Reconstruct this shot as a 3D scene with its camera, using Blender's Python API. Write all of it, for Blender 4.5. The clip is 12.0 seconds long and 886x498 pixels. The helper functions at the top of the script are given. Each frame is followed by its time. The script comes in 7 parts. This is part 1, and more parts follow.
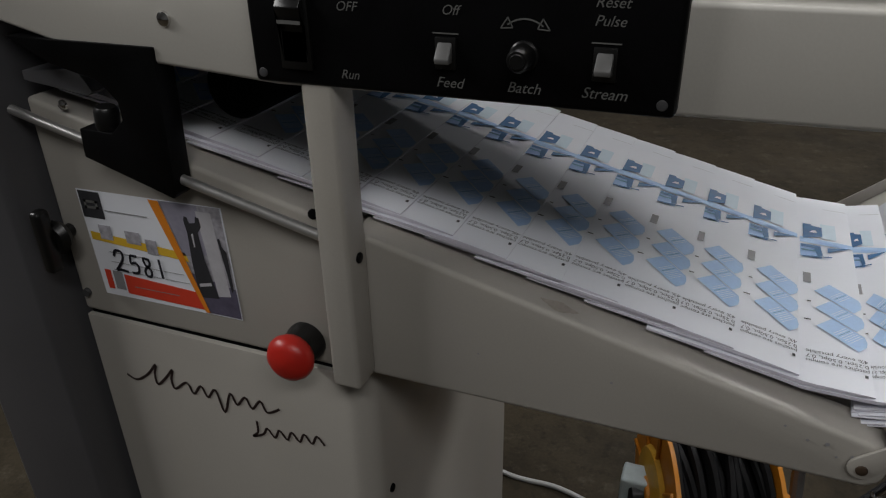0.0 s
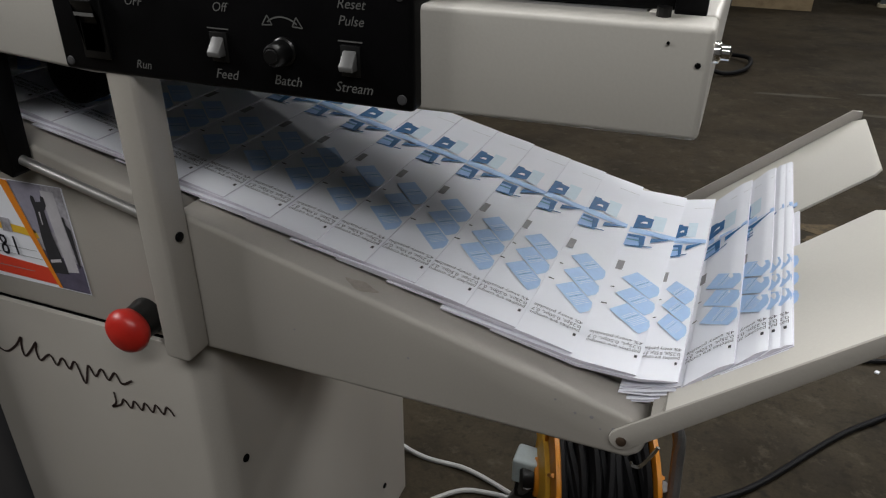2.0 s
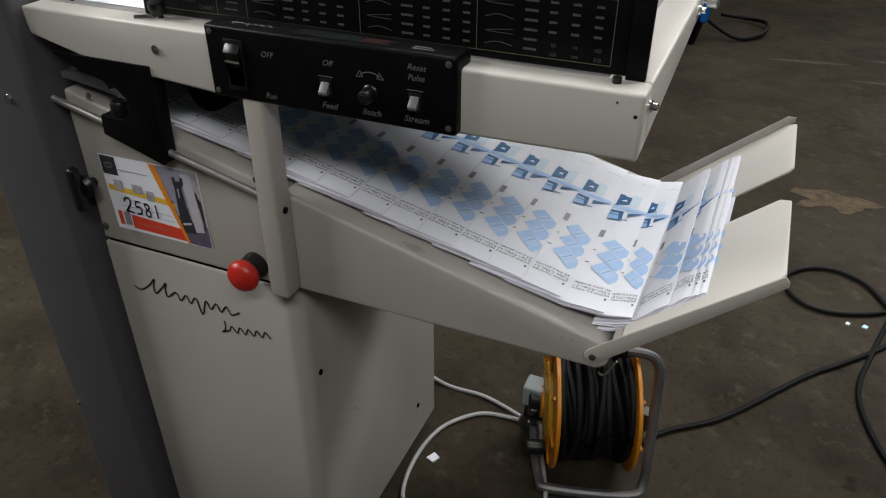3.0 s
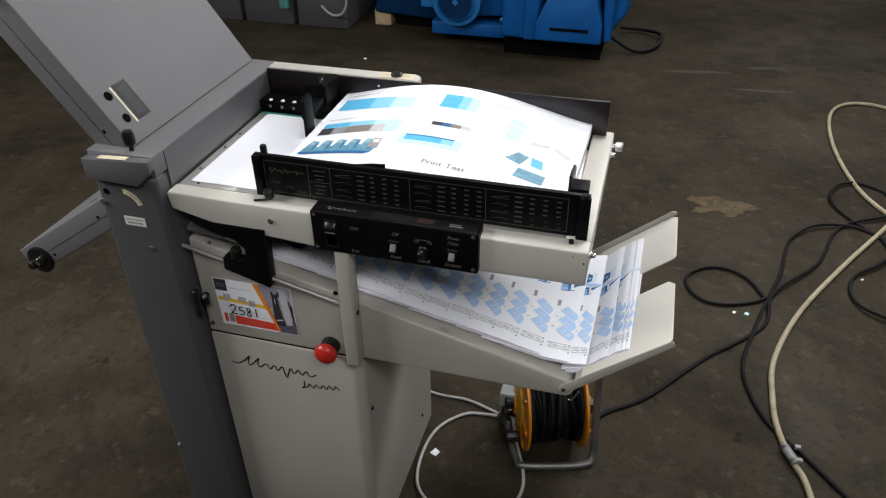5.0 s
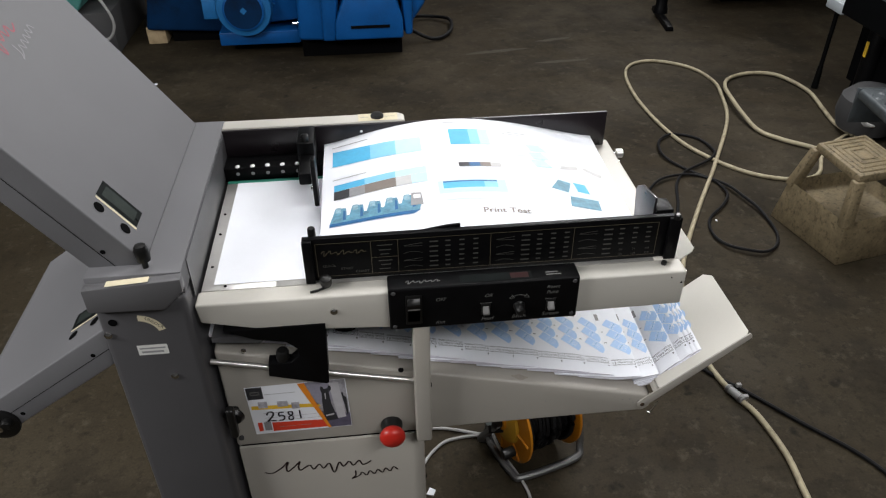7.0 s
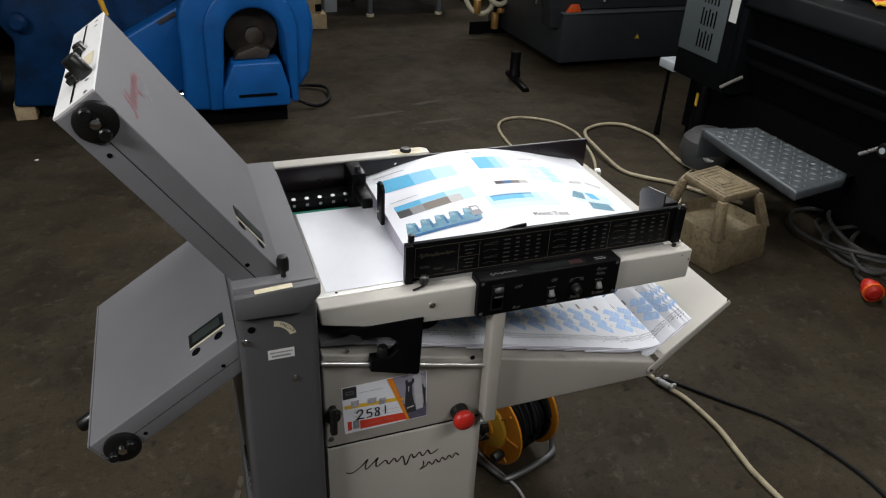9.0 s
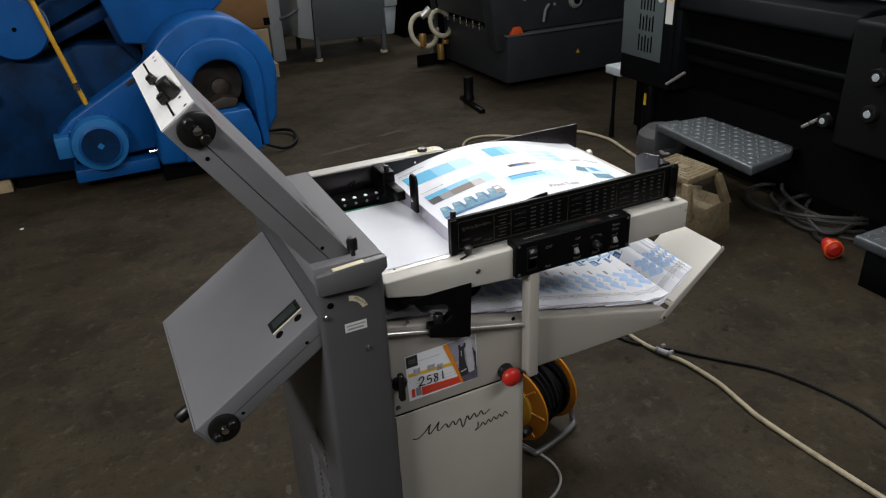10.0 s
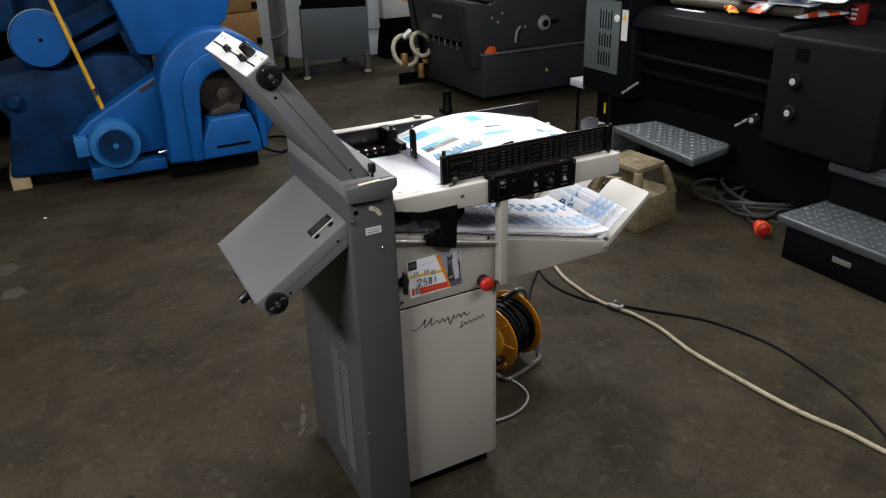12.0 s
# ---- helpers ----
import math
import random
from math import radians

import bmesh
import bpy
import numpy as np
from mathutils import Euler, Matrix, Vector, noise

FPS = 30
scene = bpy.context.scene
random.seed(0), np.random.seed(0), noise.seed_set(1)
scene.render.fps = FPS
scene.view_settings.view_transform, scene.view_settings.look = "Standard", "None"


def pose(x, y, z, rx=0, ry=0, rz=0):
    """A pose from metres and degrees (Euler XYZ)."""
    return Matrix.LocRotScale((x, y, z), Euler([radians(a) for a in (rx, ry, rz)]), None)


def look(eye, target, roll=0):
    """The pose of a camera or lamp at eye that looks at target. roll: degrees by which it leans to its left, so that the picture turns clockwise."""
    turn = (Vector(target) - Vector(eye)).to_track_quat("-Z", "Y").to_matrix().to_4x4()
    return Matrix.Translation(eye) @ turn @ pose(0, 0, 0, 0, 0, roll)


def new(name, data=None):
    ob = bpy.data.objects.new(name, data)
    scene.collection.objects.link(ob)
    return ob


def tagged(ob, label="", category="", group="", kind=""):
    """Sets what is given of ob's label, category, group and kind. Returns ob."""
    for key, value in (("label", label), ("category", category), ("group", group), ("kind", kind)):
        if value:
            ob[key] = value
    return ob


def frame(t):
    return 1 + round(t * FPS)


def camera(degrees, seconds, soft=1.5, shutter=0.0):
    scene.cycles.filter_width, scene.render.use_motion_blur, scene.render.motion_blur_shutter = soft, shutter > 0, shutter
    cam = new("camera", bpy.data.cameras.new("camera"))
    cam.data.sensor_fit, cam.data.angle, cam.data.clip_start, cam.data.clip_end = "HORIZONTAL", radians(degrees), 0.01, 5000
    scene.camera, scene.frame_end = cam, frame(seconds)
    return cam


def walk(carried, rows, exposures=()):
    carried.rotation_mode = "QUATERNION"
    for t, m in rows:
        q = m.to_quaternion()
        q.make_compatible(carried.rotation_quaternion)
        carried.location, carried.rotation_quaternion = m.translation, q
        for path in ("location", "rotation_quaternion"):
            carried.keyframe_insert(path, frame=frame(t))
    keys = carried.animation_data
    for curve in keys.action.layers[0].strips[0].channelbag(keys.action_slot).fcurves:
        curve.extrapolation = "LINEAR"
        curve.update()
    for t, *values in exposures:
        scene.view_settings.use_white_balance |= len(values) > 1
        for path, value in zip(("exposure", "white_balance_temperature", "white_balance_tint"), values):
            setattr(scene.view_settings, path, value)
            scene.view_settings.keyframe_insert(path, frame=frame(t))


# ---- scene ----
cam = camera(61.8, 12.0, 1.2)
PATH = [
    (0, (0.518, -0.433, 1.0), (-0.144, 1.203, 0.059), -1.3),
    (0.5, (0.562, -0.431, 1.001), (-0.1, 1.195, 0.044), -0.8),
    (1, (0.61, -0.422, 0.997), (-0.029, 1.207, 0.027), -0.6),
    (1.5, (0.641, -0.411, 1.002), (0.025, 1.229, 0.036), -0.6),
    (2, (0.66, -0.415, 1.011), (0.022, 1.218, 0.047), 0.2),
    (2.5, (0.693, -0.438, 1.027), (0.026, 1.164, 0.033), -0.1),
    (3, (0.723, -0.599, 1.145), (0.058, 0.949, 0.067), 0.1),
    (3.2, (0.727, -0.67, 1.213), (0.108, 0.883, 0.115), 0.5),
    (4.8, (0.707, -0.919, 1.487), (0.229, 0.636, 0.324), 0.1),
    (5, (0.691, -0.901, 1.534), (0.231, 0.68, 0.398), -0.8),
    (5.5, (0.574, -0.893, 1.559), (0.3, 0.731, 0.425), 3.5),
    (6, (0.371, -0.963, 1.568), (0.369, 0.675, 0.42), 1.7),
    (6.5, (0.285, -0.928, 1.575), (0.415, 0.701, 0.423), 2.1),
    (7, (0.22, -0.81, 1.572), (0.387, 0.803, 0.401), -0.4),
    (7.2, (0.175, -0.798, 1.571), (0.422, 0.796, 0.388), 0.1),
    (8.8, (-0.195, -0.931, 1.583), (0.425, 0.68, 0.572), 2.7),
    (9, (-0.196, -0.949, 1.587), (0.429, 0.664, 0.582), 2.8),
    (9.5, (-0.226, -0.978, 1.581), (0.346, 0.669, 0.601), 1.9),
    (10, (-0.41, -1.075, 1.567), (0.341, 0.537, 0.653), -2.6),
    (10.5, (-0.494, -1.181, 1.56), (0.284, 0.563, 0.966), -2.5),
    (10.6, (-0.503, -1.231, 1.544), (0.301, 0.541, 1.083), -2.1),
    (11, (-0.535, -1.354, 1.537), (0.254, 0.355, 0.863), -2.3),
    (11.5, (-0.587, -1.46, 1.552), (0.166, 0.197, 0.721), -2.2),
    (12, (-0.681, -1.527, 1.563), (0.147, 0.086, 0.718), -1.7),
]
walk(cam, [(t, look(eye, target, roll)) for t, eye, target, roll in PATH],
     exposures=[(0.0, -0.84), (0.5, -0.70), (1.0, -0.42), (2.4, -0.38), (3.2, -0.26), (7.0, -0.2), (9.5, -0.45), (11.0, -0.34), (12.0, -0.04)])

# ---- world, lights ----
world = bpy.data.worlds.new("hall_air")
scene.world = world
world.use_nodes = True
world.node_tree.nodes["Background"].inputs[0].default_value = (0.9, 0.95, 1.0, 1)
world.node_tree.nodes["Background"].inputs[1].default_value = 0.004


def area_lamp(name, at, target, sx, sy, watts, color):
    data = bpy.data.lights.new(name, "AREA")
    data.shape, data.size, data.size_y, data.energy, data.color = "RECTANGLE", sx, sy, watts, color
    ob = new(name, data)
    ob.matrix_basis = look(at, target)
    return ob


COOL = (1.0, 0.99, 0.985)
LAMPS = [  # added unseen strip lights: place, point they are tilted to, length, width, watts
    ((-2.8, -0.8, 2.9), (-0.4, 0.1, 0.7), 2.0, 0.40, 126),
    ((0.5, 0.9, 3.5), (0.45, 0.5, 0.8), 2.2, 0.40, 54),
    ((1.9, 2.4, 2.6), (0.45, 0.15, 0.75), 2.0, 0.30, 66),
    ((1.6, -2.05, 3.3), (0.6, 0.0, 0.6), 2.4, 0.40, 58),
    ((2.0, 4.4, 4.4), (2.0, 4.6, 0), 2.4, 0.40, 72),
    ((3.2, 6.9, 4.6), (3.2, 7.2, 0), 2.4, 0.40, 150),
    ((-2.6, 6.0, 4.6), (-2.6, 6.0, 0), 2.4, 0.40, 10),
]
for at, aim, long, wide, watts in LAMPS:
    area_lamp("unseen_tube_lamp", at, (aim[0], aim[1] + 0.0001, aim[2]), long, wide, watts, COOL)

# ---- materials ----


def material(name, color, rough=0.5, metal=0.0, vary=0.12, scale=18.0, bump=0.05, fine=260.0, spec=0.5, stain=None, amount=0.0, stain_scale=5.0, coat=0.0, hue=None):
    """Base colour with a coarse and a fine variation, uneven gloss, fine relief and, where wanted, stains."""
    m = bpy.data.materials.new(name)
    m.use_nodes = True
    t = m.node_tree
    n, l = t.nodes, t.links
    b = n["Principled BSDF"]
    b.inputs["Roughness"].default_value = rough
    b.inputs["Metallic"].default_value = metal
    b.inputs["Specular IOR Level"].default_value = spec
    b.inputs["Coat Weight"].default_value = coat
    co = n.new("ShaderNodeTexCoord")
    big = n.new("ShaderNodeTexNoise")
    big.inputs["Scale"].default_value, big.inputs["Detail"].default_value = scale, 6
    small = n.new("ShaderNodeTexNoise")
    small.inputs["Scale"].default_value, small.inputs["Detail"].default_value = fine, 3
    l.new(co.outputs["Object"], big.inputs["Vector"])
    l.new(co.outputs["Object"], small.inputs["Vector"])
    mix = n.new("ShaderNodeMix")
    mix.data_type = "RGBA"
    dark = tuple(c * (1 - vary) for c in color)
    lite = tuple(min(1, c * (1 + vary)) for c in (hue or color))
    mix.inputs[6].default_value, mix.inputs[7].default_value = (*dark, 1), (*lite, 1)
    add = n.new("ShaderNodeMath")
    add.operation = "MULTIPLY_ADD"
    add.inputs[1].default_value = 0.35
    l.new(small.outputs["Fac"], add.inputs[0])
    sub = n.new("ShaderNodeMath")
    sub.operation = "MULTIPLY"
    sub.inputs[1].default_value = 0.65
    l.new(big.outputs["Fac"], sub.inputs[0])
    l.new(sub.outputs[0], add.inputs[2])
    ramp = n.new("ShaderNodeMapRange")
    ramp.inputs["From Min"].default_value, ramp.inputs["From Max"].default_value = 0.3, 0.7
    l.new(add.outputs[0], ramp.inputs["Value"])
    l.new(ramp.outputs[0], mix.inputs[0])
    out = mix.outputs[2]
    if stain:
        sn = n.new("ShaderNodeTexNoise")
        sn.inputs["Scale"].default_value, sn.inputs["Detail"].default_value, sn.inputs["Roughness"].default_value = stain_scale, 8, 0.65
        l.new(co.outputs["Object"], sn.inputs["Vector"])
        sr = n.new("ShaderNodeMapRange")
        sr.inputs["From Min"].default_value, sr.inputs["From Max"].default_value, sr.inputs["To Max"].default_value = 0.52, 0.72, amount
        l.new(sn.outputs["Fac"], sr.inputs["Value"])
        sm = n.new("ShaderNodeMix")
        sm.data_type = "RGBA"
        sm.inputs[7].default_value = (*stain, 1)
        l.new(sr.outputs[0], sm.inputs[0])
        l.new(out, sm.inputs[6])
        out = sm.outputs[2]
    l.new(out, b.inputs["Base Color"])
    rr = n.new("ShaderNodeMapRange")
    rr.inputs["To Min"].default_value, rr.inputs["To Max"].default_value = max(0.03, rough - 0.09), min(1, rough + 0.09)
    l.new(big.outputs["Fac"], rr.inputs["Value"])
    l.new(rr.outputs[0], b.inputs["Roughness"])
    if bump:
        bp = n.new("ShaderNodeBump")
        bp.inputs["Strength"].default_value, bp.inputs["Distance"].default_value = bump, 0.002
        l.new(small.outputs["Fac"], bp.inputs["Height"])
        l.new(bp.outputs[0], b.inputs["Normal"])
    return m


CREAM = material("cream_paint", (0.383, 0.362, 0.326), 0.42, 0, 0.05, 9, 0.06, 500, 0.4, (0.42, 0.38, 0.29), 0.18, 7)
IVORY = material("ivory_paint", (0.525, 0.507, 0.463), 0.4, 0, 0.05, 9, 0.06, 500, 0.4, (0.45, 0.41, 0.33), 0.12, 9)
GREY = material("grey_paint", (0.069, 0.068, 0.0725), 0.38, 0, 0.07, 12, 0.08, 700, 0.42)
# GREY lightened for the light louvres catch; the cap's lip uses it too
VENTLIPGREY = material("lit_vent_and_lip_grey", (0.098, 0.097, 0.102), 0.45, 0, 0.07, 12, 0.08, 700, 0.35)
LIGHTGREY = material("light_grey_paint", (0.150, 0.150, 0.158), 0.6, 0, 0.06, 12, 0.06, 700, 0.2)
BLACK = material("black_anodised_metal", (0.0034, 0.0034, 0.0038), 0.40, 0, 0.25, 30, 0.05, 500, 0.10)
PLASTIC = material("black_plastic", (0.007, 0.007, 0.007), 0.34, 0, 0.2, 40, 0.03, 400, 0.4)
PURPLE = material("black_fence_metal", (0.013, 0.010, 0.012), 0.3, 0, 0.2, 20, 0.04, 400, 0.5)
CHROME = material("bright_chrome", (0.72, 0.71, 0.69), 0.16, 1, 0.06, 40, 0.0)
DARKTUBE = material("dull_dark_steel_tube", (0.15, 0.15, 0.15), 0.45, 0.55, 0.2, 20, 0.05, 400, 0.5)
BALL = material("polished_steel_ball", (0.88, 0.88, 0.87), 0.35, 0.35, 0.02, 40, 0.0)
STEEL = material("brushed_steel", (0.62, 0.61, 0.59), 0.34, 0.75, 0.08, 20, 0.05, 900, 0.5, (0.42, 0.40, 0.37), 0.3, 12)
SILVER = material("satin_aluminium", (0.70, 0.69, 0.67), 0.3, 0.85, 0.08, 25, 0.04, 800, 0.5, (0.4, 0.39, 0.36), 0.3, 30)
RED = material("red_plastic", (0.47, 0.020, 0.013), 0.36, 0, 0.08, 40, 0.03, 400, 0.5)
PAPER = material("white_paper", (0.82, 0.84, 0.895), 0.75, 0, 0.02, 30, 0.03, 900, 0.25)
# lilac-grey stands in for the shade between the paper's layers
SHADEDEDGE = material("shaded_paper_edges", (0.62, 0.60, 0.68), 0.8, 0, 0.1, 60, 0.1, 900, 0.2)
CYAN = material("cyan_ink", (0.08, 0.42, 0.68), 0.6, 0, 0.08, 80, 0.0)
PALEBLUE = material("pale_blue_ink", (0.33, 0.51, 0.80), 0.65, 0, 0.06, 80, 0.0)
PATCH = material("soft_blue_tint", (0.42, 0.60, 0.86), 0.65, 0, 0.05, 300, 0.0)
DEEPBLUE = material("deep_blue_ink", (0.016, 0.115, 0.29), 0.6, 0, 0.2, 120, 0.0)
ICE = material("ice_blue_ink", (0.50, 0.74, 0.86), 0.65, 0, 0.06, 80, 0.0)
STEELBLUE = material("steel_blue_ink", (0.11, 0.27, 0.37), 0.6, 0, 0.4, 90, 0.0)
INK = material("dark_ink", (0.03, 0.03, 0.035), 0.6, 0, 0.2, 80, 0.0)
GREYINK = material("grey_ink", (0.28, 0.28, 0.29), 0.65, 0, 0.12, 80, 0.0)
MARKER = material("black_marker", (0.012, 0.012, 0.02), 0.5, 0, 0.2, 80, 0.0)
BROWNINK = material("brown_script_ink", (0.022, 0.012, 0.012), 0.45, 0, 0.15, 80, 0.0)
REDSCRIPT = material("dark_red_script_ink", (0.30, 0.03, 0.05), 0.45, 0, 0.15, 80, 0.0)
ORANGE = material("orange_print", (0.78, 0.25, 0.02), 0.45, 0, 0.06, 60, 0.0)
YELLOWPRINT = material("yellow_print", (0.78, 0.49, 0.04), 0.45, 0, 0.06, 60, 0.0)
REDPRINT = material("red_print", (0.70, 0.06, 0.03), 0.4, 0, 0.06, 60, 0.0)
PHOTO = material("photo_print", (0.40, 0.39, 0.43), 0.35, 0, 0.6, 60, 0.0)
WHITEPRINT = material("panel_lettering", (0.135, 0.135, 0.13), 0.5, 0, 0.1, 80, 0.0)
DIMPRINT = material("dim_lettering", (0.060, 0.059, 0.054), 0.5, 0, 0.15, 80, 0.0)
GOLD = material("gold_line", (0.095, 0.08, 0.052), 0.45, 0, 0.15, 80, 0.0)
BEIGE = material("beige_label", (0.62, 0.56, 0.40), 0.5, 0, 0.06, 60, 0.0)
LCD = material("display_glass", (0.012, 0.014, 0.014), 0.3, 0, 0.2, 60, 0.0, 300, 0.06)
LCDGREY = material("display_segment_field", (0.030, 0.037, 0.034), 0.4, 0, 0.2, 60, 0.0, 300, 0.08)
REDGLASS = material("dark_red_display", (0.022, 0.003, 0.003), 0.4, 0, 0.2, 60, 0.0)
GREEN = material("green_belt", (0.02, 0.20, 0.14), 0.6, 0, 0.15, 60, 0.1)
LEVER = material("pale_grey_switch_plastic", (0.13, 0.13, 0.127), 0.4, 0, 0.1, 60, 0.03)
RUBBER = material("grey_rubber", (0.05, 0.05, 0.052), 0.7, 0, 0.1, 60, 0.1)
BLUE = material("blue_machine_paint", (0.003, 0.084, 0.300), 0.42, 0, 0.16, 7, 0.14, 160, 0.35, (0.008, 0.045, 0.14), 0.55, 4)
GREASE = material("greasy_dark_iron", (0.040, 0.031, 0.024), 0.5, 0.2, 0.5, 16, 0.3, 90, 0.5, (0.12, 0.10, 0.075), 0.5, 13)
LIGHTBLUE = material("lighter_blue_motor_paint", (0.014, 0.150, 0.40), 0.45, 0, 0.1, 12, 0.1, 160, 0.45, (0.02, 0.10, 0.25), 0.4, 9)
# real grime, with the recessed frame's shade darkening the colour further
GRIMYSHADE = material("grimy_shaded_blue_paint", (0.003, 0.024, 0.076), 0.5, 0, 0.3, 6, 0.15, 160, 0.12, (0.005, 0.008, 0.018), 0.85, 5)
REARPRESS = material("slate_black_press_paint", (0.029, 0.033, 0.037), 0.45, 0, 0.12, 8, 0.1, 500, 0.45, (0.012, 0.012, 0.013), 0.4, 6)
PRESS = material("dark_press_paint", (0.0042, 0.0048, 0.0056), 0.50, 0, 0.2, 8, 0.12, 300, 0.05)
CHARCOAL = material("charcoal_press_paint", (0.0080, 0.0084, 0.0091), 0.55, 0, 0.15, 8, 0.12, 300, 0.06, (0.008, 0.008, 0.009), 0.4, 5)
PRESSGREY = material("grey_console_paint", (0.088, 0.107, 0.112), 0.45, 0, 0.08, 8, 0.08, 500, 0.45)
# for matt black parts, and as black that stands in for shade in hollows
MATT = material("matt_black_and_shade", (0.0036, 0.0036, 0.004), 0.85, 0, 0.3, 12, 0.1, 200, 0.03)
TREAD = material("grey_tread_plate", (0.072, 0.083, 0.090), 0.42, 0.2, 0.25, 16, 0.14, 300, 0.4, (0.030, 0.030, 0.029), 0.7, 26)
MACHINEGREY = material("pale_machine_paint", (0.42, 0.46, 0.49), 0.45, 0, 0.08, 6, 0.06, 400, 0.45, (0.2, 0.21, 0.22), 0.3, 6)
SLATE = material("slate_grey_apron", (0.10, 0.115, 0.125), 0.5, 0, 0.1, 6, 0.06, 400, 0.45)
OFFWHITE = material("off_white_paint", (0.68, 0.68, 0.66), 0.45, 0, 0.06, 6, 0.05, 400, 0.4, (0.4, 0.39, 0.36), 0.25, 5)
TEAL = material("turquoise_machine_paint", (0.07, 0.25, 0.23), 0.45, 0, 0.1, 6, 0.06, 400, 0.4, (0.1, 0.22, 0.2), 0.4, 6)
SEABLUE = material("sea_blue_panel", (0.17, 0.33, 0.38), 0.45, 0, 0.08, 6, 0.05)
ROYAL = material("royal_blue_band", (0.03, 0.12, 0.42), 0.45, 0, 0.08, 6, 0.05)
HOSE = material("cream_rubber_hose", (0.344, 0.301, 0.202), 0.6, 0, 0.2, 24, 0.15, 300, 0.4, (0.13, 0.105, 0.06), 0.75, 30)
CABLE = material("black_rubber_cable", (0.0075, 0.0075, 0.0082), 0.6, 0, 0.25, 60, 0.1, 300, 0.15)
GREYCABLE = material("pale_grey_cable", (0.36, 0.36, 0.355), 0.5, 0, 0.1, 60, 0.05, 300, 0.45)
MUGRED = material("dark_red_glaze", (0.22, 0.012, 0.012), 0.3, 0, 0.1, 30, 0.02)
# pale grey cable, with the shade under the press put into its colour
SHADEDCABLE = material("shaded_grey_cable", (0.034, 0.034, 0.033), 0.5, 0, 0.4, 30, 0.05, 300, 0.4)
REEL = material("amber_reel_plastic", (0.58, 0.215, 0.010), 0.4, 0, 0.1, 16, 0.06, 300, 0.45, (0.3, 0.1, 0.01), 0.35, 14)
STONE = material("stained_beige_plastic", (0.180, 0.142, 0.083), 0.6, 0, 0.35, 22, 0.8, 110, 0.35, (0.045, 0.033, 0.017), 0.9, 62)
CARDBOARD = material("brown_cardboard", (0.36, 0.20, 0.09), 0.8, 0, 0.12, 14, 0.1, 300, 0.2, (0.5, 0.33, 0.06), 0.4, 5)
WOOD = material("pale_rough_wood", (0.47, 0.36, 0.22), 0.8, 0, 0.2, 12, 0.3, 120, 0.25, (0.22, 0.15, 0.08), 0.5, 15)
YELLOW = material("yellow_pole_paint", (0.62, 0.34, 0.025), 0.45, 0, 0.12, 20, 0.08)
WALL = material("white_wall_paint", (0.62, 0.63, 0.63), 0.8, 0, 0.05, 1.5, 0.1, 120, 0.3, (0.45, 0.45, 0.43), 0.35, 1.2)
CONDUIT = material("grey_conduit", (0.25, 0.25, 0.25), 0.5, 0, 0.1, 20, 0.05)
CLOTH = material("folded_grey_cloth", (0.52, 0.51, 0.49), 0.85, 0, 0.12, 20, 0.2, 300, 0.2)
CRISPRED = material("orange_red_packet", (0.72, 0.10, 0.02), 0.35, 0, 0.15, 40, 0.1)
OLIVE = material("green_folder_card", (0.26, 0.36, 0.22), 0.7, 0, 0.1, 30, 0.05)
CLEAR = bpy.data.materials.new("clear_plastic_board")
CLEAR.use_nodes = True
CLEAR.node_tree.nodes["Principled BSDF"].inputs["Transmission Weight"].default_value = 1.0
CLEAR.node_tree.nodes["Principled BSDF"].inputs["Roughness"].default_value = 0.12
CLEAR.node_tree.nodes["Principled BSDF"].inputs["IOR"].default_value = 1.1


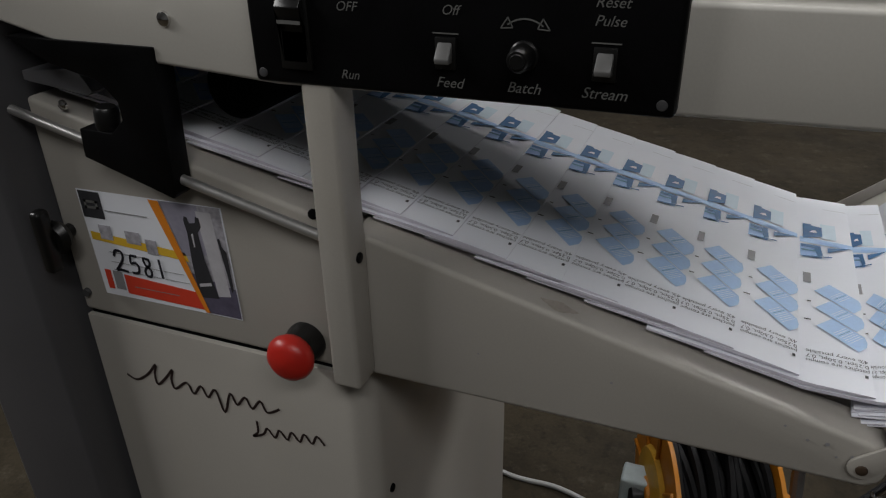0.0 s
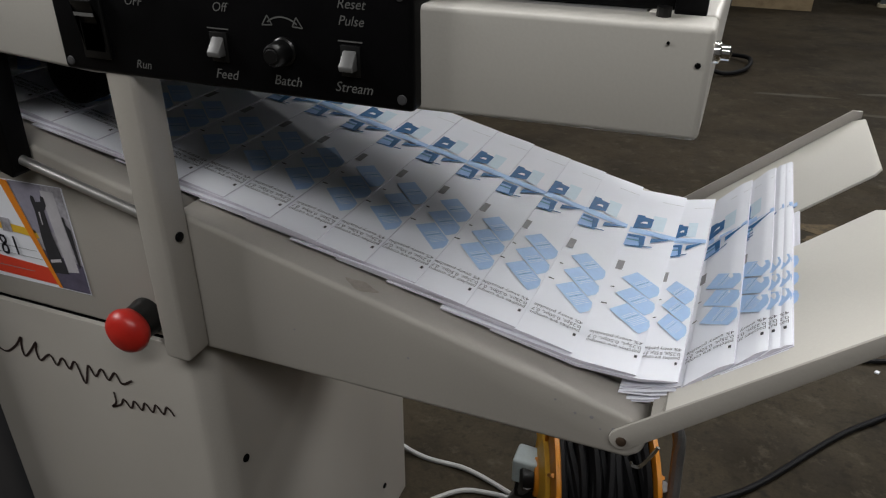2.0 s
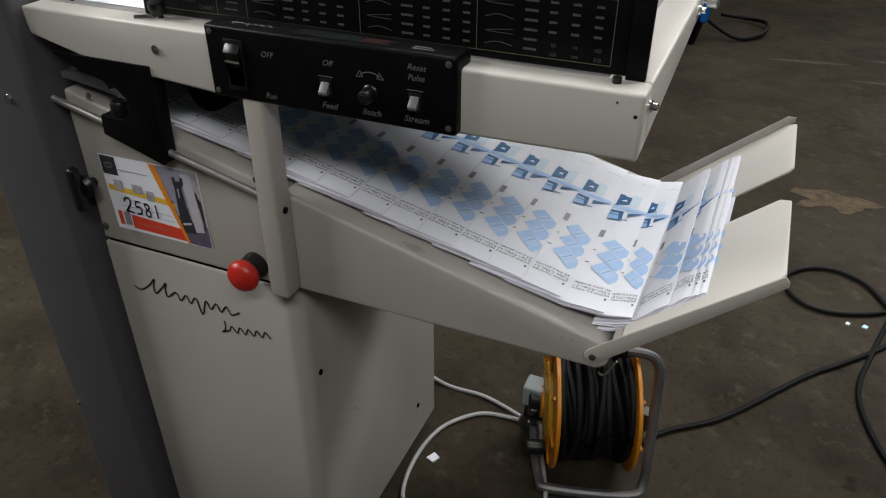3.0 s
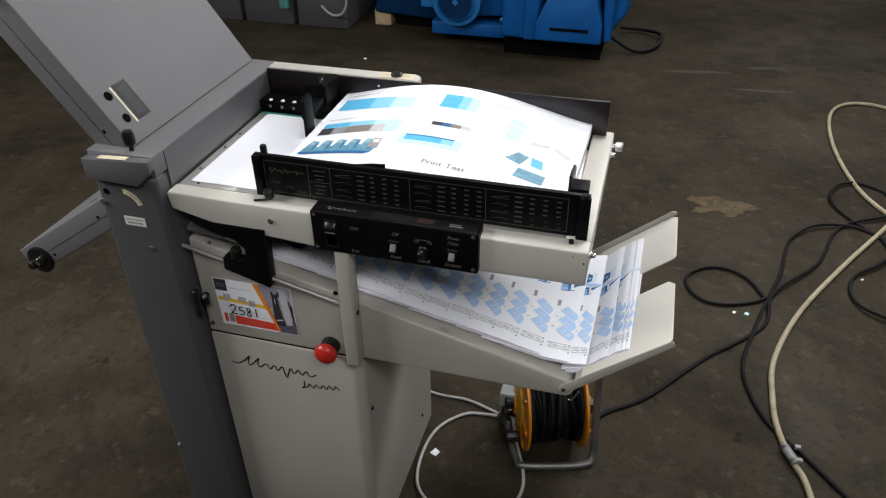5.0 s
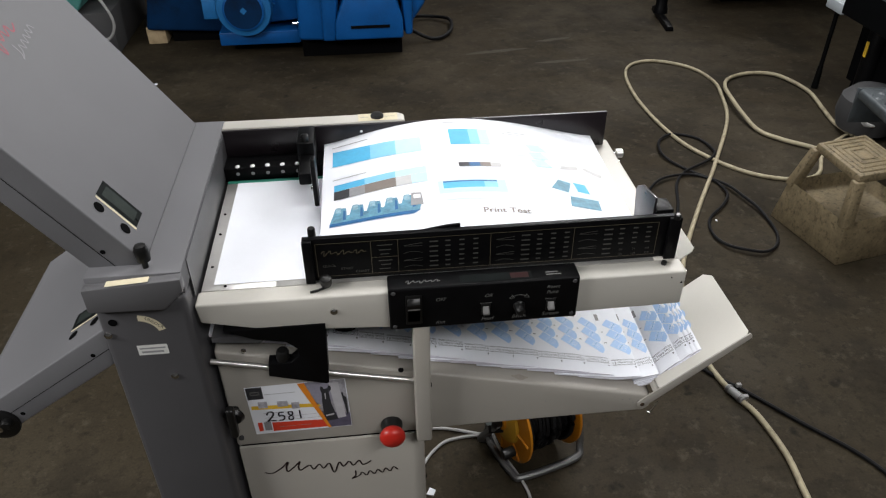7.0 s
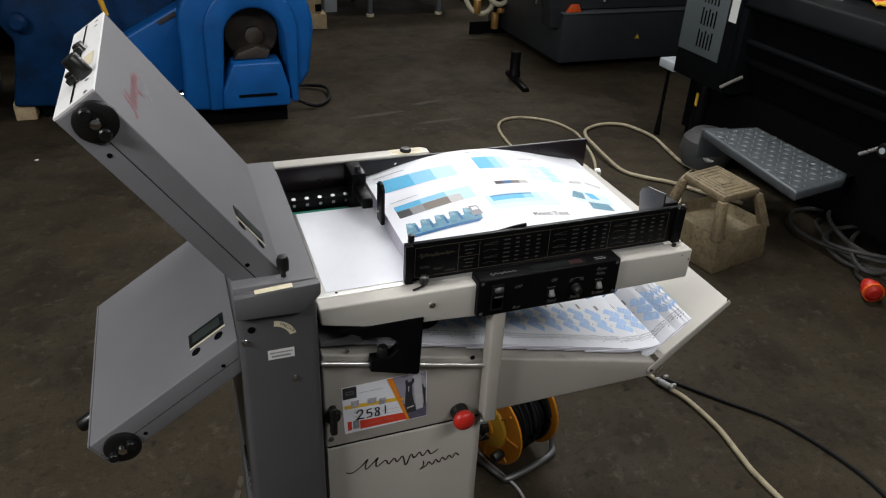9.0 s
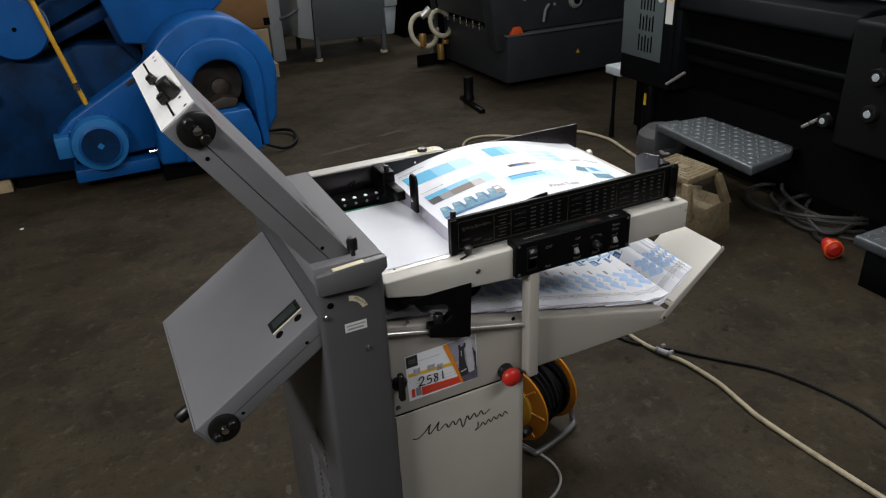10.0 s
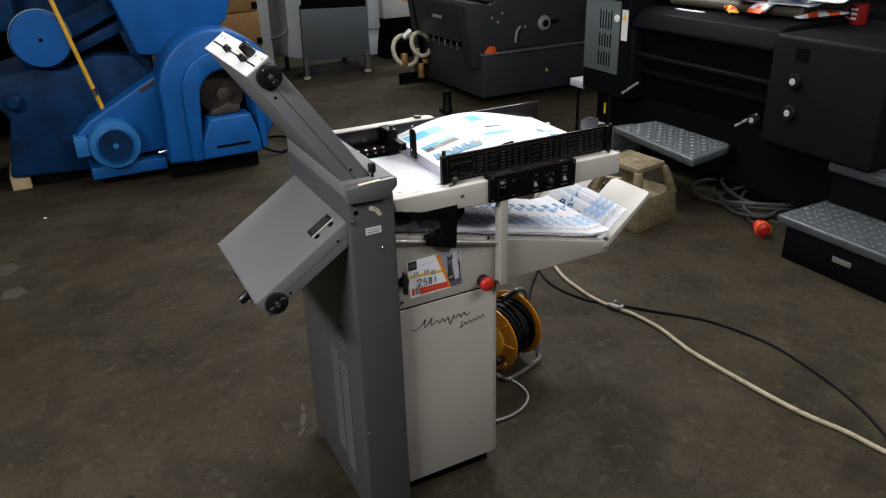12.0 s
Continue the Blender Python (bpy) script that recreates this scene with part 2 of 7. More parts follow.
def concrete():
    m = bpy.data.materials.new("worn_concrete")
    m.use_nodes = True
    t = m.node_tree
    n, l = t.nodes, t.links
    b = n["Principled BSDF"]
    co = n.new("ShaderNodeTexCoord")

    def noise_tex(scale, detail, rough, lo, hi, top):
        x = n.new("ShaderNodeTexNoise")
        x.inputs["Scale"].default_value, x.inputs["Detail"].default_value, x.inputs["Roughness"].default_value = scale, detail, rough
        l.new(co.outputs["Object"], x.inputs["Vector"])
        r = n.new("ShaderNodeMapRange")
        r.inputs["From Min"].default_value, r.inputs["From Max"].default_value, r.inputs["To Max"].default_value = lo, hi, top
        l.new(x.outputs["Fac"], r.inputs["Value"])
        return r.outputs[0], x.outputs["Fac"]

    def blend(fac, a, color):
        x = n.new("ShaderNodeMix")
        x.data_type = "RGBA"
        l.new(fac, x.inputs[0])
        if isinstance(a, tuple):
            x.inputs[6].default_value = (*a, 1)
        else:
            l.new(a, x.inputs[6])
        x.inputs[7].default_value = (*color, 1)
        return x.outputs[2]

    base, _ = noise_tex(0.9, 5, 0.6, 0.35, 0.65, 1)
    c = blend(base, FLOOR_A, FLOOR_B)
    stain, _ = noise_tex(2.1, 8, 0.62, 0.50, 0.60, 0.45)
    c = blend(stain, c, FLOOR_C)
    blot, _ = noise_tex(7.0, 6, 0.6, 0.50, 0.62, 0.38)
    c = blend(blot, c, FLOOR_C)
    scuff, _ = noise_tex(17.0, 8, 0.7, 0.55, 0.68, 0.42)
    c = blend(scuff, c, FLOOR_D)
    pit, _ = noise_tex(38.0, 5, 0.65, 0.53, 0.66, 0.45)
    c = blend(pit, c, FLOOR_C)
    spot, _ = noise_tex(11.0, 4, 0.5, 0.68, 0.74, 0.7)
    c = blend(spot, c, FLOOR_E)
    fine, raw = noise_tex(160.0, 4, 0.6, 0.35, 0.75, 0.35)
    c = blend(fine, c, FLOOR_C)
    l.new(c, b.inputs["Base Color"])
    rg, _ = noise_tex(2.2, 6, 0.6, 0.3, 0.7, 1)
    rr = n.new("ShaderNodeMapRange")
    rr.inputs["To Min"].default_value, rr.inputs["To Max"].default_value = 0.55, 0.85
    l.new(rg, rr.inputs["Value"])
    l.new(rr.outputs[0], b.inputs["Roughness"])
    b.inputs["Specular IOR Level"].default_value = 0.12
    bp = n.new("ShaderNodeBump")
    bp.inputs["Strength"].default_value, bp.inputs["Distance"].default_value = 0.12, 0.003
    l.new(raw, bp.inputs["Height"])
    l.new(bp.outputs[0], b.inputs["Normal"])
    return m


FLOOR_A, FLOOR_B, FLOOR_C, FLOOR_D, FLOOR_E = (0.0310, 0.0232, 0.0132), (0.0515, 0.0420, 0.0272), (0.0100, 0.0079, 0.0056), (0.103, 0.088, 0.062), (0.006, 0.0052, 0.0045)
CONCRETE = concrete()

# ---- building helpers ----


def bx(bm, x0, x1, y0, y1, z0, z1, bev=0.0, seg=2):
    """A box, with rounded edges if wanted, added to bm."""
    made = bmesh.ops.create_cube(bm, size=1)["verts"]
    for v in made:
        v.co = Vector(((x0 + x1) / 2 + v.co.x * (x1 - x0), (y0 + y1) / 2 + v.co.y * (y1 - y0), (z0 + z1) / 2 + v.co.z * (z1 - z0)))
    if bev:
        edges = list({e for v in made for e in v.link_edges})
        bmesh.ops.bevel(bm, geom=edges, offset=bev, segments=seg, affect="EDGES", profile=0.5)
    return bm


def box(x0, x1, y0, y1, z0, z1, bev=0.0, seg=2):
    return bx(bmesh.new(), x0, x1, y0, y1, z0, z1, bev, seg)


def prism(pts, axis, a0, a1, bev=0.0, seg=2, bm=None):
    """A polygon in the plane across an axis, drawn out from a0 to a1. axis x: (y, z); y: (x, z); z: (x, y)."""
    bm = bm or bmesh.new()

    def at(p, a):
        return {"x": (a, p[0], p[1]), "y": (p[0], a, p[1]), "z": (p[0], p[1], a)}[axis]

    lo = [bm.verts.new(at(p, a0)) for p in pts]
    hi = [bm.verts.new(at(p, a1)) for p in pts]
    faces = [bm.faces.new(lo), bm.faces.new(hi)]
    for i in range(len(pts)):
        j = (i + 1) % len(pts)
        faces.append(bm.faces.new((lo[i], lo[j], hi[j], hi[i])))
    bmesh.ops.recalc_face_normals(bm, faces=faces)
    if bev:
        edges = list({e for f in faces for e in f.edges})
        bmesh.ops.bevel(bm, geom=edges, offset=bev, segments=seg, affect="EDGES", profile=0.5)
    return bm


def cyl(p0, p1, r, seg=24, r2=None, bm=None, bev=0.0):
    """A round bar or cone from p0 to p1."""
    bm = bm or bmesh.new()
    p0, p1 = Vector(p0), Vector(p1)
    d = p1 - p0
    m = Matrix.Translation((p0 + p1) / 2) @ d.to_track_quat("Z", "Y").to_matrix().to_4x4()
    made = bmesh.ops.create_cone(bm, cap_ends=True, segments=seg, radius1=r, radius2=r if r2 is None else r2, depth=d.length, matrix=m)["verts"]
    if bev:
        rims = [e for e in {e for v in made for e in v.link_edges} if any(len(f.verts) > 4 for f in e.link_faces)]
        bmesh.ops.bevel(bm, geom=rims, offset=bev, segments=2, affect="EDGES", profile=0.5)
    return bm


def lathe(profile, at, axis, seg=32, bm=None):
    """A turned body: (radius, along) pairs round an axis from the point at."""
    bm = bm or bmesh.new()
    q = Vector(axis).to_track_quat("Z", "Y").to_matrix().to_4x4()
    m = Matrix.Translation(at) @ q
    rings = []
    for r, h in profile:
        rings.append([bm.verts.new(m @ Vector((r * math.cos(2 * math.pi * i / seg), r * math.sin(2 * math.pi * i / seg), h))) for i in range(seg)])
    faces = []
    for a, b in zip(rings, rings[1:]):
        for i in range(seg):
            j = (i + 1) % seg
            faces.append(bm.faces.new((a[i], a[j], b[j], b[i])))
    faces.append(bm.faces.new(rings[0][::-1]))
    faces.append(bm.faces.new(rings[-1]))
    bmesh.ops.recalc_face_normals(bm, faces=faces)
    return bm


def smooth_line(pts, steps=8, closed=False):
    """Points along a soft curve through pts."""
    p = [Vector(a) for a in pts]
    out = []
    last = len(p) if closed else len(p) - 1
    for i in range(last):
        if closed:
            a, b, c, d = p[i - 1], p[i], p[(i + 1) % len(p)], p[(i + 2) % len(p)]
        else:
            a, b, c, d = p[max(0, i - 1)], p[i], p[i + 1], p[min(len(p) - 1, i + 2)]
        for k in range(steps):
            t = k / steps
            out.append(0.5 * ((2 * b) + (c - a) * t + (2 * a - 5 * b + 4 * c - d) * t * t + (3 * b - a - 3 * c + d) * t ** 3))
    if not closed:
        out.append(p[-1])
    return out


def tube(pts, r, seg=10, steps=8, bm=None, closed=False, flat=1.0):
    """A round hose or wire along a soft curve. flat squeezes it across its second axis."""
    bm = bm or bmesh.new()
    line = smooth_line(pts, steps, closed) if steps > 1 else [Vector(a) for a in pts]
    rings = []
    up = Vector((0, 0, 1))
    for i, p in enumerate(line):
        if closed:
            d = line[(i + 1) % len(line)] - line[i - 1]
        else:
            d = line[min(i + 1, len(line) - 1)] - line[max(i - 1, 0)]
        d.normalize()
        side = d.cross(up)
        if side.length < 0.05:
            side = d.cross(Vector((0, 1, 0)))
        side.normalize()
        top = side.cross(d)
        rings.append([bm.verts.new(p + r * (math.cos(2 * math.pi * k / seg) * side + flat * math.sin(2 * math.pi * k / seg) * top)) for k in range(seg)])
    faces = []
    pairs = list(zip(rings, rings[1:])) + ([(rings[-1], rings[0])] if closed else [])
    for a, b in pairs:
        for k in range(seg):
            j = (k + 1) % seg
            faces.append(bm.faces.new((a[k], a[j], b[j], b[k])))
    if not closed:
        faces += [bm.faces.new(rings[0][::-1]), bm.faces.new(rings[-1])]
    bmesh.ops.recalc_face_normals(bm, faces=faces)
    return bm


def strokes(lines, width, m, thick=0.0006):
    """Flat pen strokes: each a list of (u, v) in metres on the plane that m sets, standing thick above it."""
    bm = bmesh.new()
    for line in lines:
        pts = [Vector((a[0], a[1], 0)) for a in line]
        fine = smooth_line(pts, 5) if len(pts) > 2 else pts
        left, right = [], []
        for i, p in enumerate(fine):
            d = (fine[min(i + 1, len(fine) - 1)] - fine[max(i - 1, 0)]).normalized()
            s = Vector((-d.y, d.x, 0)) * width / 2
            left.append(bm.verts.new(m @ (p + s + Vector((0, 0, thick)))))
            right.append(bm.verts.new(m @ (p - s + Vector((0, 0, thick)))))
        for i in range(len(fine) - 1):
            bm.faces.new((left[i], right[i], right[i + 1], left[i + 1]))
    return bm


def sheet(rects, m, lift=0.0006, bm=None):
    """Flat printed fields (u0, u1, v0, v1) or polygons of (u, v) on the plane that m sets."""
    bm = bm or bmesh.new()
    for r in rects:
        pts = r if isinstance(r[0], (tuple, list)) else ((r[0], r[2]), (r[1], r[2]), (r[1], r[3]), (r[0], r[3]))
        bm.faces.new([bm.verts.new(m @ Vector((u, v, lift))) for u, v in pts])
    return bm


def lettering(body, size, m, slant=0.0, lift=0.0006, bold=0.0):
    """A word in the built-in font, as a flat mesh centred on the plane that m sets."""
    cu = bpy.data.curves.new("word", "FONT")
    cu.body, cu.size, cu.align_x, cu.align_y, cu.shear, cu.offset = body, size, "CENTER", "CENTER", slant, bold
    cu.resolution_u = 3
    ob = new("word", cu)
    me = bpy.data.meshes.new_from_object(ob.evaluated_get(bpy.context.evaluated_depsgraph_get()))
    bm = bmesh.new()
    bm.from_mesh(me)
    bpy.data.objects.remove(ob)
    bpy.data.meshes.remove(me)
    bmesh.ops.transform(bm, matrix=m @ Matrix.Translation((0, 0, lift)), verts=bm.verts)
    return bm


def finish(name, bm, mats, sharp=35):
    for f in bm.faces:
        f.smooth = True
    for e in bm.edges:
        if len(e.link_faces) == 2 and e.calc_face_angle(0) > radians(sharp):
            e.smooth = False
    me = bpy.data.meshes.new(name)
    bm.to_mesh(me)
    bm.free()
    for a in mats if isinstance(mats, (list, tuple)) else [mats]:
        me.materials.append(a)
    return me


def part(name, bm, mats, parent=None, label="", sharp=35):
    """One mesh object under a thing or a part, built in the hall's coordinates."""
    ob = new(name, finish(name, bm, mats, sharp))
    if parent is not None:
        ob.parent = parent
        if parent.parent is None:
            ob.matrix_parent_inverse = parent.matrix_basis.inverted()
    if label:
        ob["label"] = label
    return ob


def thing(name, at, label, category, group="", kind=""):
    ob = new(name)
    ob.empty_display_size = 0.1
    ob.matrix_basis = Matrix.Translation(at)
    return tagged(ob, label, category, group, kind)


def solo(name, bm, mats, label, category, group="", kind="", sharp=35):
    return tagged(part(name, bm, mats, None, "", sharp), label, category, group, kind)


def arc(cx, cz, r, a0, a1, n):
    return [(cx + r * math.cos(radians(a0 + (a1 - a0) * i / n)), cz + r * math.sin(radians(a0 + (a1 - a0) * i / n))) for i in range(n + 1)]


def plane(origin, u, v):
    """The matrix of a plane with the given origin, whose u and v run along the two directions."""
    u, v = Vector(u).normalized(), Vector(v)
    w = u.cross(v).normalized()
    v = w.cross(u)
    return Matrix(((u.x, v.x, w.x, origin[0]), (u.y, v.y, w.y, origin[1]), (u.z, v.z, w.z, origin[2]), (0, 0, 0, 1)))



# ---- the hall ----
# ceiling and south, west, east walls are unseen; their grey keeps bounced light low
DULL = material("unseen_shell_grey", (0.24, 0.24, 0.24), 0.7, 0, 0.1, 1.5, 0.1, 60, 0.3)
solo("floor", box(-7, 9, -5, 9.2, -0.12, 0.0), CONCRETE, "dirty brown-grey worn concrete hall floor", "floor", kind="structure")
solo("ceiling", box(-7, 9, -5, 9.2, 5.2, 5.35), DULL, "unseen hall ceiling, added, grey to limit bounced light", "ceiling", kind="structure")
wall_north = solo("wall_north", box(-7, 9, 9.0, 9.2, 0, 5.2), WALL, "white painted hall wall with a dark conduit", "wall", kind="structure")
solo("wall_south", box(-7, 9, -5.2, -5.0, 0, 5.2), DULL, "unseen hall wall, added, grey to limit bounced light", "wall", kind="structure")
solo("wall_west", box(-7.2, -7.0, -5, 9.2, 0, 5.2), DULL, "unseen hall wall, added, grey to limit bounced light", "wall", kind="structure")
solo("wall_east", box(9.0, 9.2, -5, 9.2, 0, 5.2), DULL, "unseen hall wall, added, grey to limit bounced light", "wall", kind="structure")
for px, pw in ((1.06, 0.24), (4.79, 0.37), (-2.6, 0.24)):
    solo("pillar", box(px, px + pw, 8.78, 8.998, 0, 5.2, 0.01), WALL, "white painted steel wall pillar", "pillar", "wall pillars", "structure")
for c0, c1 in ((-6.9, -2.62), (-2.34, 1.05), (1.31, 4.78), (5.17, 8.9)):
    rail = cyl((c0, 8.97, 2.11), (c1, 8.97, 2.11), 0.022, 8)
    for k in range(4):
        cx = c0 + (c1 - c0) * (k + 0.5) / 4
        bx(rail, cx - 0.03, cx + 0.03, 8.94, 8.998, 2.07, 2.15)
    solo("trim", rail, CONDUIT, "dark grey conduit clipped along the wall", "conduit", kind="structure")
dado = solo("trim", box(-6.98, 8.98, 8.986, 8.998, 0, 2.08), material("grey_wall_dado", (0.47, 0.47, 0.45), 0.75, 0, 0.05, 1.5, 0.1, 120, 0.3, (0.34, 0.34, 0.32), 0.4, 1.2), "grey painted lower wall band", "wall band", kind="structure")
drop = cyl((2.18, 8.95, 2.1), (2.18, 8.95, 1.3), 0.02, 8)
solo("trim", drop, CABLE, "black cable hanging down the wall", "cable", kind="structure")
solo("junction_box", box(3.36, 3.48, 8.92, 8.998, 1.95, 2.085, 0.01), BEIGE, "small beige junction box on the wall", "junction box")
# housings and wires for the added lamps, all out of view
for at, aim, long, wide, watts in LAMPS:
    fix = thing("unseen_strip_light", at, "added unseen strip light hung under the ceiling", "light", "hall strip lights")
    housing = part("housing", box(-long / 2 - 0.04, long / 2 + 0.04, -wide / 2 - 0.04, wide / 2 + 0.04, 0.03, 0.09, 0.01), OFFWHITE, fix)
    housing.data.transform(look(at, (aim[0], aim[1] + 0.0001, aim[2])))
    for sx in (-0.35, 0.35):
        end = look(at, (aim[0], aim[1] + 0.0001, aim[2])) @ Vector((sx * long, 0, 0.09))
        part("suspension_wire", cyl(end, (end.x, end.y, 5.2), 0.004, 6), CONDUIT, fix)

# ---- the paper folding machine ----
fm = thing("paper_folding_machine", (0.05, 0.19, 0), "cream and grey paper folding machine standing on the concrete floor", "folding machine")

# cabinet
shell = [(-0.028, -0.002), *arc(0.250, 0.020, 0.022, -90, 0, 8), (0.272, 0.408), (-0.028, 0.408)]
body = part("cabinet", box(-0.026, 0.266, 0.006, 0.402, 0.05, 0.72, 0.004), CREAM, fm, "cream painted steel cabinet")
part("lower_panel", prism(shell, "z", 0.052, 0.6165, 0.0015), CREAM, body)
# black strip stands in for the shade inside the panel seam
part("seam_shade", box(-0.025, 0.264, 0.0030, 0.0058, 0.6167, 0.6203), MATT, body)
# recessed base is black for the shade below the panel edge
part("plinth", box(-0.02, 0.25, 0.03, 0.38, 0.0, 0.051), MATT, fm, "recessed base, black for the shaded gap below")
SL = 0.256


def top_line(x):
    """Height of the tray's upper edge along the machine."""
    return 0.7525 - SL * (x - 0.272)


side = [(-0.03, 0.6205), (0.266, 0.6205), (0.266, top_line(0.266)), (-0.03, top_line(-0.03))]
part("side_panel", box(0.2662, 0.272, 0.024, 0.408, 0.6185, 0.74, 0.001), CREAM, body)
part("upper_panel", prism(side, "y", 0.0, 0.036, 0.0045, 4), CREAM, body)
side = [(0.268, 0.622), (0.640, 0.6225), (0.649, 0.630), (0.652, 0.644), (0.651, top_line(0.651) - 0.006), (0.640, top_line(0.640)), (0.268, top_line(0.268))]
delivery = part("delivery_tray", prism(side, "y", 0.0, 0.036, 0.0045, 4), CREAM, fm, "cream sloping delivery tray, edge chipped")
part("rear_cheek", prism([(0.268, 0.622), (0.64, 0.6225), (0.648, 0.642), (0.268, top_line(0.268) - 0.010)], "y", 0.372, 0.384, 0.003), CREAM, delivery)
floor_pts = [(-0.03, top_line(-0.03) + 0.003), (0.640, top_line(0.640) + 0.003), (0.640, top_line(0.640) - 0.003), (-0.03, top_line(-0.03) - 0.003)]
part("tray_floor", prism(floor_pts, "y", 0.0365, 0.3715), CREAM, delivery)
part("smudge", sheet([[(0.0135 * math.cos(a) * (1 + 0.2 * math.sin(3 * a)), 0.0052 * math.sin(a) * (1 + 0.25 * math.cos(4 * a))) for a in [0.3 * i for i in range(21)]]], plane((0.4265, 0.0112, top_line(0.4265)), (1, 0, -0.256), (0, 1, 0))), material("greasy_finger_mark", (0.30, 0.272, 0.235), 0.4, 0, 0.2, 200, 0.0), delivery)

for cx, cz, cr in ((0.600, 0.009, 0.0012), (0.612, 0.006, 0.0016), (0.619, 0.013, 0.0009), (0.628, 0.008, 0.0014), (0.634, 0.016, 0.0010), (0.585, 0.005, 0.0010), (0.47, 0.030, 0.0011), (0.37, 0.055, 0.0010)):
    part("paint_chip", sheet([arc(0, 0, cr, 0, 300, 6)], plane((cx, -0.0004, top_line(cx) - cz - 0.006), (1, 0, 0), (0, 0, 1))), GREYINK, delivery)

# tray extension with two lifted fingers
GREASY = material("dull_brown_rivet_steel", (0.060, 0.040, 0.026), 0.5, 0.4, 0.3, 60, 0.1)
# ivory paint lightened for the strong light on the fingers
LITFINGER = material("lit_ivory_paint", (0.66, 0.64, 0.585), 0.45, 0, 0.04, 9, 0.05, 500, 0.35, (0.5, 0.47, 0.40), 0.12, 9)
WU = Vector((0.759, 0, 0.651))
ext = part("tray_extension", box(0.022, 0.035, -0.0005, 0.376, -0.0025, 0.0, 0.0008), CREAM, fm, "cream hinged sheet-metal stop with two fingers")
turn = Matrix.Translation((0.634, 0, 0.650)) @ Matrix.Rotation(-math.atan2(WU.z, WU.x), 4, "Y")
ext.data.transform(turn)
for name, y0, y1 in (("front_finger", -0.0005, 0.162), ("rear_finger", 0.226, 0.376)):
    pts = [(0.03, y0), (0.196, y0), (0.202, y0 + 0.006), (0.202, y1 - 0.014), (0.190, y1), (0.03, y1)]
    b = prism(pts, "z", -0.0025, 0.0, 0.0008)
    bmesh.ops.transform(b, matrix=turn, verts=b.verts)
    part(name, b, LITFINGER, ext)
lip = prism([(0.0, -0.002), (0.199, -0.002), (0.203, 0.003), (0.196, 0.009), (0.0, 0.012)], "y", 0.3745, 0.377, 0.0008)
bmesh.ops.transform(lip, matrix=turn, verts=lip.verts)
part("side_lip", lip, CREAM, ext)
arm = prism([*arc(-0.0050, -0.0068, 0.0088, 95, 265, 10), (0.020, -0.0150), (0.200, -0.0100), (0.203, -0.006), (0.203, 0.0008), (0.010, 0.0022)], "y", -0.0034, -0.0006, 0.0008)
bmesh.ops.transform(arm, matrix=turn, verts=arm.verts)
part("side_lip", arm, CREAM, ext)
part("hinge_pin", lathe([(0.0038, 0), (0.0036, 0.0012), (0.0024, 0.0018), (0.0005, 0.0018)], (0.6345, -0.0034, 0.6405), (0, -1, 0), 16), GREASY, ext, "dull brown hinge rivet")
part("spring_clip", tube([(0.6600, -0.005, 0.6450), (0.6560, -0.006, 0.6360), (0.6500, -0.006, 0.6245), (0.6455, -0.006, 0.6235), (0.6435, -0.005, 0.6260)], 0.0013, 6), CHROME, ext)

# column, rod and black bracket
col = part("support_column", box(0.2570, 0.2815, -0.029, -0.0005, 0.627, 0.90, 0.0035, 3), CREAM, fm)
part("screw", cyl((0.281, -0.014, 0.740), (0.2835, -0.014, 0.740), 0.0042, 12, bev=0.0008), BLACK, col)
rod = part("guide_rod", cyl((-0.034, -0.012, 0.8215), (0.2569, -0.012, 0.7500), 0.0042, 14), SILVER, fm, "chrome guide rod")
part("screw", lathe([(0.0045, 0), (0.004, 0.002), (0.001, 0.003)], (0.238, 0.0, 0.7625), (0, -1, 0), 12), BLACK, rod)
part("screw", lathe([(0.0045, 0), (0.004, 0.002), (0.001, 0.003)], (0.012, 0.0, 0.826), (0, -1, 0), 12), CHROME, rod)
bracket = [(0.046, 0.793), (0.128, 0.768), (0.131, 0.772), (0.136, 0.885), (-0.005, 0.885), (0.036, 0.866), (0.078, 0.857), (0.093, 0.842), (0.0935, 0.828), (0.080, 0.816), (0.048, 0.817)]
br = part("sliding_bracket", prism(bracket, "y", -0.0225, -0.0025, 0.0012), BLACK, fm, "black plastic sliding bracket")
part("thumb_screw", lathe([(0.0085, 0), (0.0095, 0.003), (0.0095, 0.016), (0.0075, 0.019)], (0.068, -0.0125, 0.815), (0.1, 0, 1), 16), PLASTIC, br)
part("roller", cyl((0.16, 0.03, 0.845), (0.16, 0.30, 0.845), 0.026, 24, bev=0.003), MATT, fm, "black delivery roller under the table")
part("inner_guide", prism([(-0.03, 0.85), (0.03, 0.856), (0.042, 0.838), (0.036, 0.834), (-0.03, 0.842)], "y", 0.004, 0.12, 0.001), LIGHTGREY, fm)

# feed table
apron_pts = [(-0.034, 0.931), (0.650, 0.931), (0.650, 0.8715), (0.235, 0.866), (0.066, 0.877), (-0.031, 0.900)]
table = part("feed_table", prism(apron_pts, "y", -0.020, 0.012, 0.0035, 3), IVORY, fm, "ivory feed table with steel top")
part("end_plate", prism([(0.0125, 0.931), (0.385, 0.931), (0.385, 0.905), (0.0125, 0.873)], "x", 0.612, 0.650, 0.003, 3), IVORY, table)
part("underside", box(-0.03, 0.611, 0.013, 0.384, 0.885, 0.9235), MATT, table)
plate_bm = box(-0.03, 0.072, 0.0125, 0.302, 0.924, 0.9305, 0.001)
